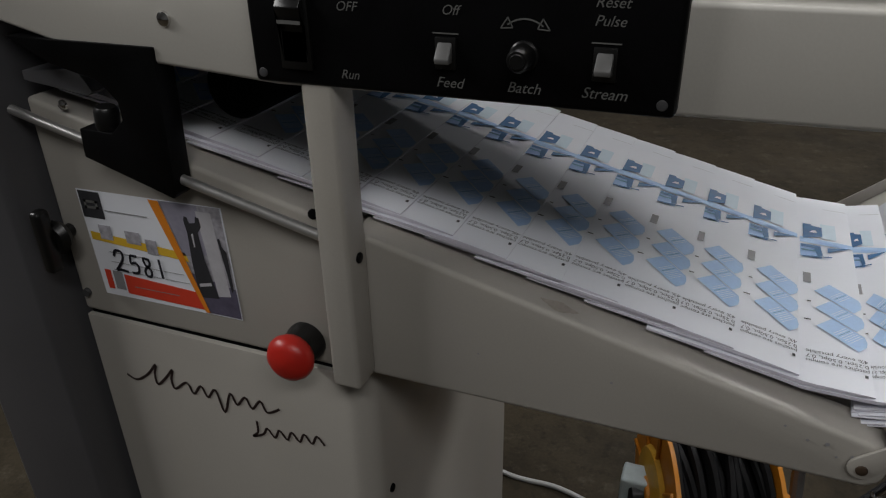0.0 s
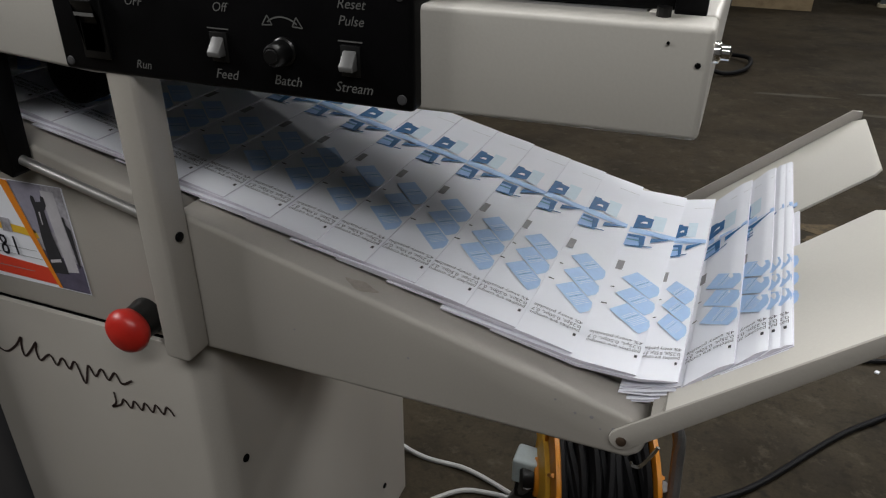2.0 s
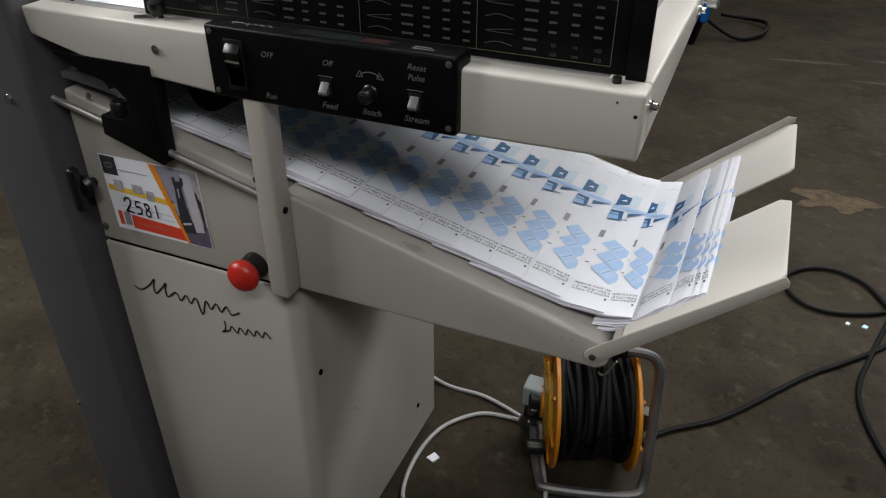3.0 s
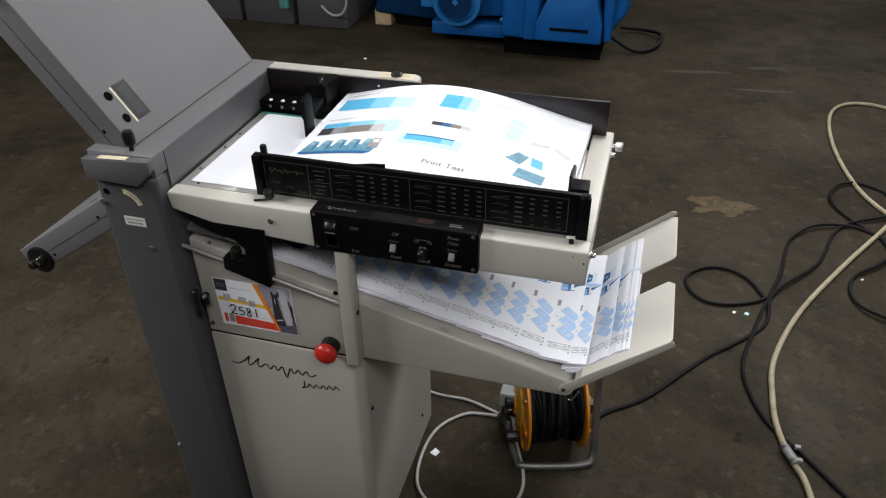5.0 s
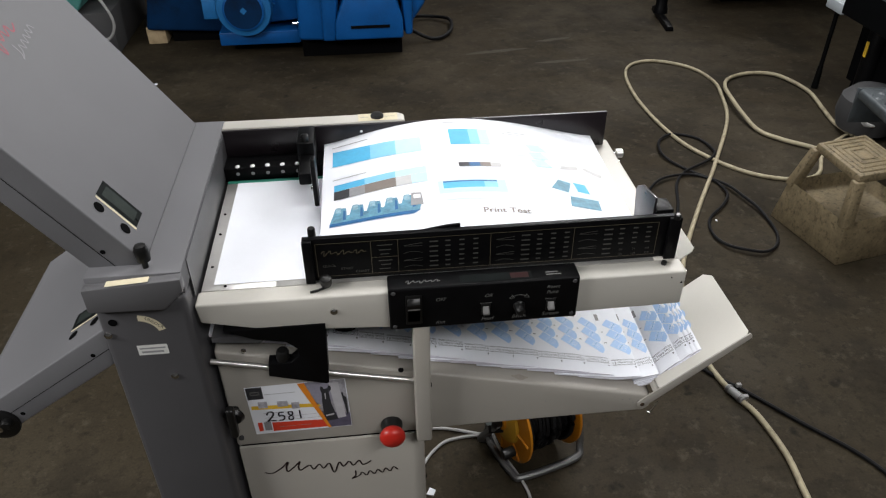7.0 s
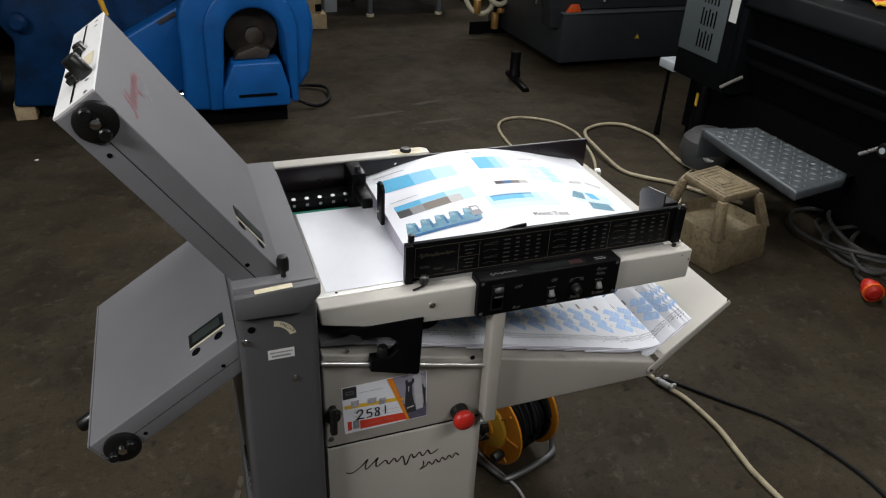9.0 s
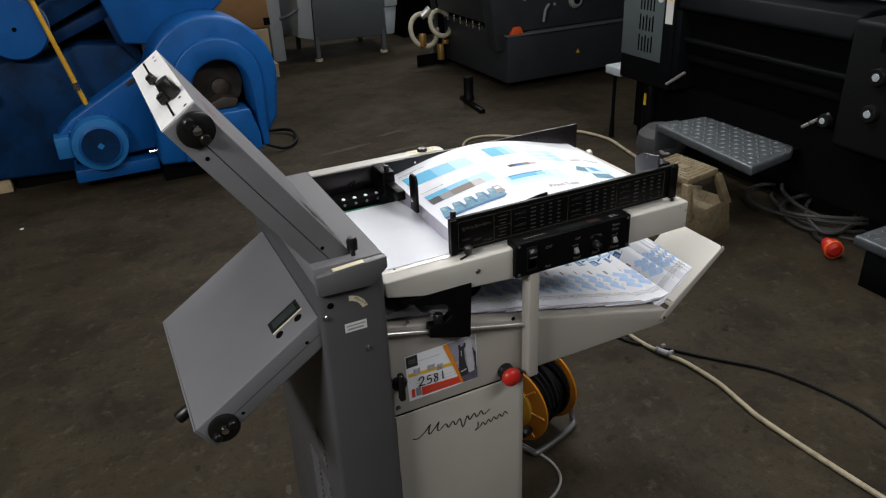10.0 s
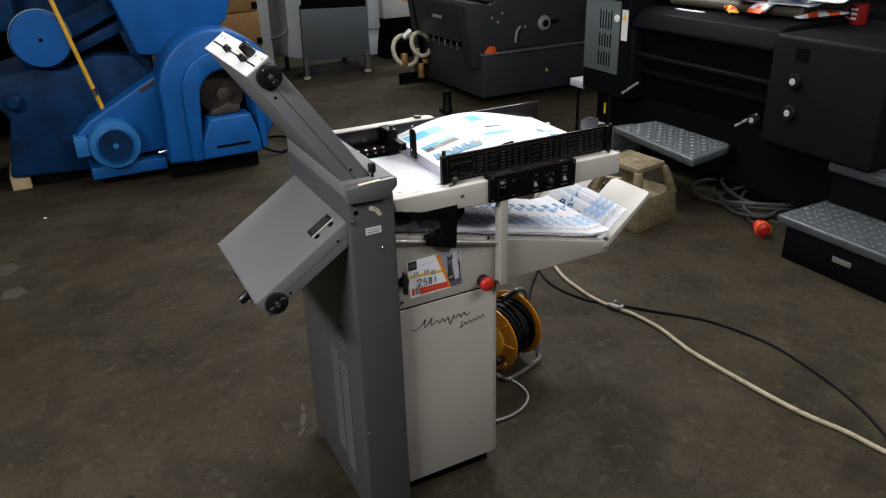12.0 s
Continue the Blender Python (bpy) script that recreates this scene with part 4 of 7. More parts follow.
    if script:
        m2 = top @ Matrix.Translation((0.06, (y0 + y1) / 2 - 0.01, 0)) @ Matrix.Rotation(radians(90), 4, "Z")
        m3 = top @ Matrix.Translation((0.070, 0.105, 0)) @ Matrix.Rotation(radians(90), 4, "Z")
        scribble(m3, 0.0, 0.0, 0.0160, 0.0, 0.0024, REDSCRIPT, case)
        small_scribble(m3, 0.066, -0.029, 0.0124, 0.18, 0.0018, GREYINK, case)
    return case


upper = fold_plate("upper_fold_plate", (-0.083, 1.0), (-0.285, 1.290), 0.061, -0.008, 0.395, "grey upper fold plate case", (0.291, 0.057), (0.028, 0.026), True)
lower = fold_plate("lower_fold_plate", (-0.158, 0.906), (-0.388, 0.755), 0.053, -0.024, 0.362, "grey lower fold plate case", (0.225, 0.05), (0.032, 0.034), False)

# emergency stop, sticker and the maker's script
es = part("emergency_stop", lathe([(0.0175, 0), (0.0175, 0.005), (0.0165, 0.007), (0.0165, 0.018), (0.012, 0.020)], (0.2185, -0.0005, 0.643), (0, -1, 0), 28), PLASTIC, fm, "emergency stop with black collar")
part("mushroom_button", lathe([(0.012, 0.016), (0.0175, 0.019), (0.0205, 0.025), (0.0205, 0.029), (0.018, 0.034), (0.0125, 0.0375), (0.0005, 0.0390)], (0.2185, 0, 0.643), (0, -1, 0), 32), RED, es, "red mushroom button")
GREYPHOTO = material("printed_pale_grey", (0.52, 0.51, 0.54), 0.35, 0, 0.1, 60, 0.0)
st = part("lot_sticker", sheet([((0.0, 0.751), (0.1525, 0.7545), (0.1555, 0.648), (0.004, 0.6455))], plane((0, 0.0, 0), (1, 0, 0), (0, 0, 1)), 0.0006), PAPER, fm, "white orange and red auction lot sticker")
SP = plane((0.002, 0, 0.6465), (1, 0, 0.014), (0, 0, 1))
part("photo", sheet([((0.089, 0.1045), (0.1505, 0.1055), (0.1525, 0.001), (0.120, 0.001))], SP, 0.001), PHOTO, st, "printed photo of a machine")
part("photo_sky", sheet([((0.0895, 0.1045), (0.128, 0.105), (0.131, 0.06), (0.104, 0.055))], SP, 0.0012), material("printed_lilac_grey", (0.30, 0.29, 0.36), 0.35, 0, 0.15, 60, 0.0), st)
part("photo_column", sheet([((0.126, 0.100), (0.141, 0.1), (0.146, 0.022), (0.133, 0.020))], SP, 0.0013), GREYPHOTO, st)
part("photo_floor", sheet([((0.106, 0.040), (0.1525, 0.030), (0.1528, 0.001), (0.120, 0.001))], SP, 0.00125), material("printed_dusk_floor", (0.11, 0.10, 0.15), 0.35, 0, 0.25, 60, 0.0), st)
for shape in (((0.112, 0.090), (0.1135, 0.094), (0.1165, 0.093), (0.1175, 0.088), (0.1235, 0.089), (0.125, 0.095), (0.1285, 0.094), (0.129, 0.086), (0.1245, 0.080), (0.126, 0.055), (0.132, 0.024), (0.1335, 0.018), (0.113, 0.016), (0.112, 0.050), (0.1135, 0.078)), ((0.143, 0.077), (0.1455, 0.078), (0.1465, 0.070), (0.150, 0.066), (0.1505, 0.030), (0.148, 0.026), (0.1462, 0.048))):
    part("photo_machine", sheet([shape], SP, 0.0015), INK, st)
part("photo_glint", sheet([((0.1150, 0.030), (0.128, 0.033), (0.1285, 0.030), (0.1153, 0.027))], SP, 0.0017), GREYPHOTO, st)
part("photo_glint", sheet([((0.1175, 0.078), (0.1195, 0.079), (0.1190, 0.066), (0.1178, 0.066))], SP, 0.0017), GREYPHOTO, st)
part("orange_band", sheet([((0.079, 0.1045), (0.0895, 0.1045), (0.1205, 0.001), (0.116, 0.001))], SP, 0.0017), ORANGE, st)
part("yellow_band", sheet([((0.004, 0.064), (0.004, 0.056), (0.109, 0.050), (0.106, 0.058))], SP, 0.0012), YELLOWPRINT, st)
part("red_band", sheet([((0.030, 0.024), (0.030, 0.004), (0.118, 0.003), (0.1125, 0.020)), (0.008, 0.015, 0.006, 0.026)], SP, 0.0012), REDPRINT, st)
part("dark_square", sheet([(0.0015, 0.0255, 0.078, 0.1035)], SP, 0.0012), INK, st)
for f in ((0.006, 0.021, 0.087, 0.0895), (0.006, 0.021, 0.0925, 0.095), (0.006, 0.0085, 0.087, 0.095), (0.0185, 0.021, 0.087, 0.095)):
    part("logo_bar", sheet([f], SP, 0.0015), WHITEPRINT, st)
for f in ((0.015, 0.029, 0.058, 0.072), (0.044, 0.060, 0.058, 0.070), (0.065, 0.077, 0.051, 0.065)):
    part("small_photo", sheet([f], SP, 0.0015), PHOTO, st)
part("code_field", sheet([(0.0175, 0.0285, 0.007, 0.026)], SP, 0.0013), GREYINK, st)
for f in ((0.0275, 0.074, 0.0868, 0.0876), (0.02, 0.06, 0.0455, 0.0461), (0.02, 0.1, 0.0355, 0.036), (0.02, 0.105, 0.0275, 0.028), (0.04, 0.09, 0.0125, 0.0132)):
    part("print_line", sheet([f], SP, 0.0016), GREYINK, st)
NUM = [
    [(0.024, 0.043), (0.027, 0.049), (0.033, 0.049), (0.034, 0.043), (0.029, 0.035), (0.024, 0.029), (0.028, 0.030), (0.037, 0.029)],
    [(0.050, 0.047), (0.043, 0.047)], [(0.043, 0.047), (0.042, 0.039), (0.047, 0.040), (0.050, 0.036), (0.048, 0.030), (0.041, 0.029)],
    [(0.062, 0.046), (0.057, 0.046), (0.058, 0.040), (0.063, 0.035), (0.062, 0.029), (0.057, 0.029), (0.057, 0.035), (0.063, 0.041), (0.062, 0.047)],
    [(0.074, 0.048), (0.0745, 0.029)],
]
part("handwritten_number", strokes([[(a[0] * 1.02, a[1] - 0.001) for a in s] for s in NUM], 0.0026, SP, 0.0019), MARKER, st, "lot number 2581 in black marker")
LP = plane((0, -0.002, 0), (1, 0, 0), (0, 0, 1))
# wavy lines stand for the maker's script
scribble(LP, 0.0665, 0.5485, 0.0150, 0.01, 0.0027, BROWNINK, body, "dark brown decorative maker's mark")
small_scribble(LP, 0.1400, 0.5165, 0.0122, 0.13, 0.0025, BROWNINK, body)
part("side_screw", lathe([(0.0045, 0), (0.004, 0.002), (0.001, 0.003)], (0.272, 0.03, 0.463), (1, 0, 0), 10), MATT, body)
part("side_screw", lathe([(0.0045, 0), (0.004, 0.002), (0.001, 0.003)], (0.272, 0.33, 0.13), (1, 0, 0), 10), MATT, body)
part("scratch", strokes([[(0.10, 0.33), (0.112, 0.322), (0.12, 0.308)]], 0.0018, plane((0.2722, 0.0, 0), (0, 1, 0), (0, 0, 1))), GREYINK, body)
part("scuff", sheet([((0.155, 0.187), (0.175, 0.181), (0.192, 0.184), (0.176, 0.190))], LP), GREYINK, body)

# ---- paper on the machine ----
PALECYAN = material("pale_cyan_ink", (0.24, 0.56, 0.77), 0.6, 0, 0.06, 80, 0.0)
PALEICE = material("faint_blue_ink", (0.64, 0.76, 0.84), 0.65, 0, 0.04, 80, 0.0)
PHOTOBLUE = material("pale_photo_blue_ink", (0.26, 0.42, 0.50), 0.6, 0, 0.4, 120, 0.0)
PALEGREY = material("pale_grey_ink", (0.52, 0.52, 0.53), 0.65, 0, 0.08, 80, 0.0)
BROWNGREY = material("brown_grey_ink", (0.20, 0.17, 0.15), 0.65, 0, 0.08, 80, 0.0)
PX0, PX1, PY0, PY1 = 0.134, 0.604, 0.031, 0.362


def pile_top(u, v):
    """The arched upper face of the pile, u along the machine and v from front to back, 0 to 1."""
    rise = max(0.0, math.sin(math.pi * u ** 0.92))
    z = 0.9635 + (0.952 - 0.9635) * u + (0.030 + 0.012 * v) * rise ** 1.25 - 0.004 * (1 - v) * (1 - rise)
    return Vector((PX0 + (PX1 - PX0) * u + 0.006 * v * u, PY0 + (PY1 - PY0) * v, z))


def drape(fields, lift, fn, steps=10, bm=None, mat=0):
    """Printed fields (u0, u1, v0, v1) or four (u, v) corners laid on a curved sheet."""
    bm = bm or bmesh.new()
    for f in fields:
        c = f if isinstance(f[0], (tuple, list)) else ((f[0], f[2]), (f[1], f[2]), (f[1], f[3]), (f[0], f[3]))
        n = max(1, round(steps * max(abs(c[1][0] - c[0][0]), abs(c[2][0] - c[3][0]))))
        prev = None
        for i in range(n + 1):
            t = i / n
            pair = []
            for a, b in ((c[0], c[1]), (c[3], c[2])):
                p = fn(a[0] + (b[0] - a[0]) * t, a[1] + (b[1] - a[1]) * t)
                pair.append(bm.verts.new(p + Vector((0, 0, lift))))
            if prev:
                face = bm.faces.new((prev[0], pair[0], pair[1], prev[1]))
                face.material_index = mat
            prev = pair
    return bm


pile = thing("paper_pile", (0.37, 0.19, 0.931), "pile of large printed test sheets on the feed table", "paper pile")
NX, NY = 30, 6
bm = bmesh.new()
grid = [[bm.verts.new(pile_top(i / NX, j / NY)) for j in range(NY + 1)] for i in range(NX + 1)]
for i in range(NX):
    for j in range(NY):
        bm.faces.new((grid[i][j], grid[i + 1][j], grid[i + 1][j + 1], grid[i][j + 1]))
rim = [grid[i][0] for i in range(NX + 1)] + [grid[NX][j] for j in range(1, NY + 1)] + [grid[i][NY] for i in range(NX - 1, -1, -1)] + [grid[0][j] for j in range(NY - 1, 0, -1)]
feet = []
for v in rim:
    feet.append(bm.verts.new((v.co.x, v.co.y, 0.9325)))
for i in range(len(rim)):
    j = (i + 1) % len(rim)
    f = bm.faces.new((rim[i], feet[i], feet[j], rim[j]))
    f.material_index = 1
bm.faces.new(feet)
bmesh.ops.recalc_face_normals(bm, faces=bm.faces)
part("sheet_block", bm, [PAPER, SHADEDEDGE], pile)
G = 0.0007
def blocks(name, label, mats, fields):
    """A printed strip: each block is a part of its own under the strip."""
    for m, f in zip(mats, fields):
        part(name, drape([f], G, pile_top, 60), m, pile)


blocks("cyan_block", "", [CYAN, CYAN, CYAN, PALECYAN, PALECYAN, ICE, ICE], [((0.033 + 0.0445 * k, 0.732 - 0.005 * k), (0.0775 + 0.0445 * k, 0.727 - 0.005 * k), (0.0775 + 0.0445 * k, 0.875 - 0.007 * k), (0.033 + 0.0445 * k, 0.882 - 0.007 * k)) for k in range(7)])
blocks("cyan_block", "", [CYAN, CYAN, PALECYAN, ICE], [(0.447 + 0.035 * k, 0.482 + 0.035 * k, 0.73, 0.885) for k in range(4)])
blocks("scale_block", "", [CYAN, CYAN, PALECYAN, PALECYAN, ICE, ICE], [(0.04 + 0.0515 * k, 0.0915 + 0.0515 * k, 0.497, 0.552) for k in range(6)])
blocks("grey_block", "", [INK, GREYINK, BROWNGREY, BROWNGREY, PALEGREY, ICE], [(0.04 + 0.0515 * k, 0.0915 + 0.0515 * k, 0.42, 0.496) for k in range(6)])
blocks("grey_block", "", [INK, DEEPBLUE, BROWNGREY, PALEGREY], [(0.46 + 0.036 * k, 0.496 + 0.036 * k, 0.52, 0.557) for k in range(4)])
part("press_photo", drape([((0.028, 0.225), (0.31, 0.195), (0.322, 0.27), (0.035, 0.275))], G, pile_top, 60), STEELBLUE, pile, "printed picture of a blue press")
for k in range(5):
    u = 0.034 + 0.055 * k
    v = 0.262 - 0.004 * k
    part("press_photo_unit", drape([((u, v), (u + 0.05, v - 0.003), (u + 0.046, v + 0.075), (u + 0.012, v + 0.085))], G, pile_top, 60), STEELBLUE, pile)
    part("press_photo_hood", drape([((u + 0.012, v + 0.045), (u + 0.030, v + 0.042), (u + 0.030, v + 0.085), (u + 0.014, v + 0.088))], G * 1.4, pile_top, 60), PHOTOBLUE, pile)
    part("press_photo_gap", drape([((u + 0.036, v - 0.02), (u + 0.046, v - 0.02), (u + 0.044, v + 0.05), (u + 0.038, v + 0.055))], G * 1.4, pile_top, 60), DEEPBLUE, pile)
part("press_photo_shadow", drape([((0.028, 0.207), (0.29, 0.175), (0.315, 0.197), (0.028, 0.232))], G * 1.5, pile_top, 60), DEEPBLUE, pile)
part("press_photo_feeder", drape([((0.285, 0.24), (0.325, 0.235), (0.322, 0.33), (0.29, 0.34))], G * 1.6, pile_top, 60), GREYINK, pile)
part("press_photo_feeder", drape([((0.296, 0.29), (0.318, 0.288), (0.318, 0.318), (0.296, 0.32))], G * 2.0, pile_top, 60), PAPER, pile)
part("tint_field", drape([(0.372, 0.66, 0.245, 0.415)], G * 0.6, pile_top, 60), PALEICE, pile)
part("tint_field", drape([(0.38, 0.60, 0.30, 0.40)], G * 0.9, pile_top, 60), ICE, pile)
blocks("cyan_bar", "", [DEEPBLUE, CYAN, CYAN, PALECYAN], [(0.396, 0.573, 0.386, 0.398), (0.396, 0.46, 0.338, 0.386), (0.46, 0.53, 0.338, 0.386), (0.53, 0.573, 0.338, 0.386)])
for k in range(3):
    part("zigzag_patch", drape([((0.645, 0.575 + 0.075 * k), (0.72, 0.575 + 0.075 * k), (0.705, 0.63 + 0.075 * k), (0.64, 0.63 + 0.075 * k))], G, pile_top, 60), PALEICE, pile)
    part("zigzag_patch", drape([((0.73, 0.555 + 0.075 * k), (0.79, 0.565 + 0.075 * k), (0.765, 0.63 + 0.075 * k), (0.715, 0.615 + 0.075 * k))], G, pile_top, 60), ICE, pile)
part("grey_patch", drape([((0.815, 0.565), (0.88, 0.585), (0.885, 0.615), (0.82, 0.60))], G, pile_top, 60), PALEGREY, pile)
part("grey_patch", drape([((0.90, 0.59), (0.955, 0.53), (0.965, 0.56), (0.905, 0.615))], G, pile_top, 60), PALEGREY, pile)
part("folder_photo", drape([((0.80, 0.235), (0.90, 0.225), (0.905, 0.31), (0.81, 0.32))], G, pile_top, 60), STEELBLUE, pile, "printed picture of a folding machine")
part("folder_photo_top", drape([((0.755, 0.375), (0.81, 0.35), (0.83, 0.44), (0.79, 0.46))], G, pile_top, 60), STEELBLUE, pile)
part("folder_photo_screen", drape([((0.845, 0.37), (0.885, 0.36), (0.88, 0.44), (0.84, 0.45))], G, pile_top, 60), CYAN, pile)
part("folder_photo_tint", drape([((0.76, 0.33), (0.93, 0.30), (0.94, 0.43), (0.80, 0.47))], G * 0.6, pile_top, 60), PALEICE, pile)
for f in ((0.03, 0.16, 0.925, 0.931), (0.42, 0.50, 0.955, 0.960), (0.635, 0.74, 0.875, 0.880), (0.64, 0.72, 0.855, 0.860), (0.035, 0.15, 0.60, 0.605)):
    part("caption_line", drape([f], G, pile_top, 60), GREYINK, pile)
title = lettering("Print Test", 0.0175, Matrix.Identity(4), 0.0, 0.0, 0.0002)
for v in title.verts:
    v.co = pile_top(0.579 + v.co.x / (PX1 - PX0), 0.150 + v.co.y / (PY1 - PY0)) + Vector((0, 0, 2 * G))
part("title", title, BROWNGREY, pile, "words Print Test in dark ink")
solo("loose_sheet", prism([(-0.014, 0.024), (0.150, 0.024), (0.150, 0.300), (-0.012, 0.300)], "z", 0.9312, 0.9316), PAPER, "blank white sheet being fed across the steel table", "paper sheet")

# delivered leaflets, lying like roof tiles down the tray and up the stop
A1, A2 = math.atan(SL), math.atan2(WU.z, WU.x)
TP = Vector((0.6486, 0.6598))
RB = 0.03
TL = RB * math.tan((A1 + A2) / 2)
D1, D2 = Vector((math.cos(A1), -math.sin(A1))), Vector((math.cos(A2), math.sin(A2)))
S0 = 0.6265 / math.cos(A1)  # length of the straight part, from x = 0.023 to the bend
START = TP - D1 * (S0)


def bed(s):
    """Point and normal of the bed, s metres down from the top end."""
    s1 = S0 - TL
    if s <= s1:
        return START + D1 * s, Vector((-D1.y, D1.x))
    la = RB * (A1 + A2)
    if s <= s1 + la:
        a = (s - s1) / RB
        c = START + D1 * s1 + Vector((-D1.y, D1.x)) * RB
        d = -A1 + a
        n = Vector((-math.sin(d), math.cos(d)))
        return c - n * RB, n
    p = TP + D2 * TL + D2 * (s - s1 - la)
    return p, Vector((-D2.y, D2.x))


PITCH, LEN, Y0, Y1 = 0.0425, 0.150, 0.0225, 0.3445


def swell(s):
    """How far the heap in the corner of the tray lifts the leaflets that lie over it."""
    t = min(1.0, max(0.0, (s - S0 + 0.062) / 0.05)) * min(1.0, max(0.0, (S0 + 0.028 - s) / 0.04))
    return 0.0085 * t * t * (3 - 2 * t)


def hollow(s):
    """Depth of the tray's corner below the soft bend of the bed."""
    return 0.0095 * max(0.0, 1 - abs(s - S0) / 0.05)


def leaflet(lead, base, lift, dy, rng, label, over=True, length=LEN, curl=0.0, fan=0.0):
    """One folded leaflet whose leading edge lies at lead; its tail rests base above the bed, its lead base + lift."""
    n = 18
    th = 0.0010 if over else 0.0006
    skew = 0.0034 + rng.uniform(-0.0012, 0.0012)

    def at(back, y, up):
        """back: metres behind the leading edge."""
        s = lead - back + skew * (y - 0.18) / 0.16
        i = int(max(0.0, back) // PITCH)
        s0, s1 = lead - PITCH * i, lead - PITCH * (i + 1)
        (p0, n0), (p1, n1) = bed(s0), bed(s1)
        w = (lead - s) / PITCH - i
        p, nn = p0.lerp(p1, w), n0.lerp(n1, w)
        h = base + (swell(s0) * (1 - w) + swell(s1) * w if over else -fan * hollow(s)) + lift * max(0.0, 1 - back / length) + up + 0.0035 * curl * ((y - 0.18) / 0.16) ** 2
        q = p + nn * h
        return Vector((q.x, y + dy, q.y))

    def bulge(b):
        """How far the folded layers stand apart: nothing at the creased lead, most under the next leaflet."""
        t = b / length
        return (0.0019 if over else 0.0) * min(1.0, t / 0.25) * max(0.0, 1 - t) ** 0.5

    bm = bmesh.new()
    steps_at = [0, 0.006, 0.018, 0.045] + [0.045 + (1 - 0.045) * i / (n - 3) for i in range(1, n - 2)]
    cols = []
    for i in range(n + 1):
        b = length * steps_at[i]
        gap = bulge(b)
        cols.append([bm.verts.new(at(b, Y0, 0)), bm.verts.new(at(b, Y1, 0)), bm.verts.new(at(b, Y1, th + gap)), bm.verts.new(at(b, Y0, th + gap))])
    for a, b in zip(cols, cols[1:]):
        for k in range(4):
            j = (k + 1) % 4
            f = bm.faces.new((a[k], a[j], b[j], b[k]))
            f.material_index = 0 if k == 2 else 1
    bm.faces.new(cols[0][::-1]).material_index = 1
    bm.faces.new(cols[-1]).material_index = 1
    bmesh.ops.recalc_face_normals(bm, faces=bm.faces)
    owner = thing("folded_leaflet", at(length / 2, 0.18, 0), label, "leaflet", "leaflets on the delivery tray")
    part("folded_sheet", bm, [PAPER, SHADEDEDGE], owner)

    def ink(name, mats, fields, label=""):
        """Fields (material slot, a0, a1, y0, y1, lift) or (slot, corners, lift); a = 0 at the leading edge, 1 one pitch behind it."""
        pb = bmesh.new()
        for fd in fields:
            corners = fd[1] if len(fd) == 3 else [(fd[1], fd[3]), (fd[2], fd[3]), (fd[2], fd[4]), (fd[1], fd[4])]
            vs = [pb.verts.new(at(a * PITCH, y, th + bulge(a * PITCH) + 0.0005 + fd[-1])) for a, y in corners]
            f = pb.faces.new(vs)
            f.normal_update()
            if f.normal.z < 0:
                f.normal_flip()
            f.material_index = fd[0]
        return part(name, pb, mats, owner, label)

    for slot, fd in (
            (PALEICE, (0, 0.30, 0.60, 0.252, 0.284, 0.0001)), (PATCH, (0, [(0.0, 0.2385), (0.55, 0.2380), (1.02, 0.2395), (1.02, 0.2510), (0.0, 0.2465)], 0.0002)), (PALEBLUE, (0, 0.62, 1.02, 0.2110, 0.2360, 0.0001)),
            (DEEPBLUE, (0, [(0.96, 0.2480), (0.58, 0.2550), (0.58, 0.2750), (0.78, 0.2765), (0.80, 0.2795), (0.96, 0.2795)], 0.0005)), (PAPER, (0, [(0.84, 0.2605), (0.68, 0.2610), (0.70, 0.2660), (0.78, 0.2650)], 0.0009)),
            (DEEPBLUE, (0, [(0.50, 0.2235), (0.02, 0.2400), (0.50, 0.2330)], 0.0006)), (PALEBLUE, (0, [(0.06, 0.2395), (0.66, 0.2440), (0.66, 0.2405)], 0.0005)),
            (DEEPBLUE, (0, 0.66, 1.0, 0.2295, 0.2345, 0.0006)), (STEELBLUE, (0, 0.70, 1.0, 0.2225, 0.2250, 0.0006)),
            (DEEPBLUE, (0, [(0.76, 0.2295), (0.64, 0.2345), (0.60, 0.2160), (0.70, 0.2130)], 0.0007)), (DEEPBLUE, (0, [(0.99, 0.2085), (0.43, 0.2145), (0.43, 0.2163), (0.99, 0.2107)], 0.0007))):
        ink("picture_block", [slot], [fd])
    for k in range(3):
        y = -0.0268 * k
        ink("blue_patch", [PATCH], [(0, [(0.80, 0.1505 + y), (0.53, 0.1650 + y), (0.04, 0.1470 + y), (0.01, 0.1395 + y), (0.03, 0.1335 + y), (0.16, 0.1260 + y)], 0.0003 + 0.0001 * k)])
        pale, dark = [], []
        for q in range(5 + (k == 2) * 3):
            o = 0.36 + 0.055 * q
            a0, y0 = 0.80 - 0.64 * o - 0.03, 0.1505 + y - 0.0245 * o + 0.0016
            (dark if q == 2 else pale).append((0, [(a0, y0), (a0 - 0.21, y0 + 0.0110), (a0 - 0.21, y0 + 0.0117), (a0, y0 + 0.0007)], 0.0008))
        tagged(ink("hatching", [PAPER], pale), kind="stuff")
        ink("hatching_line", [STEELBLUE], dark)
    ink("grey_patch", [GREYINK], [(0, 0.845, 0.985, 0.1635, 0.1805, 0.0002)])
    for words, yy in (("patches are compo", 0.0495), ("0.25pt, 0.50pt, 0.7", 0.0553), ("4% every possible", 0.0612)) if over else ():
        tb = lettering(words, 0.0058, Matrix.Rotation(math.pi, 4, "Z"), 0.0, 0.0)
        half = max(abs(v.co.x) for v in tb.verts)
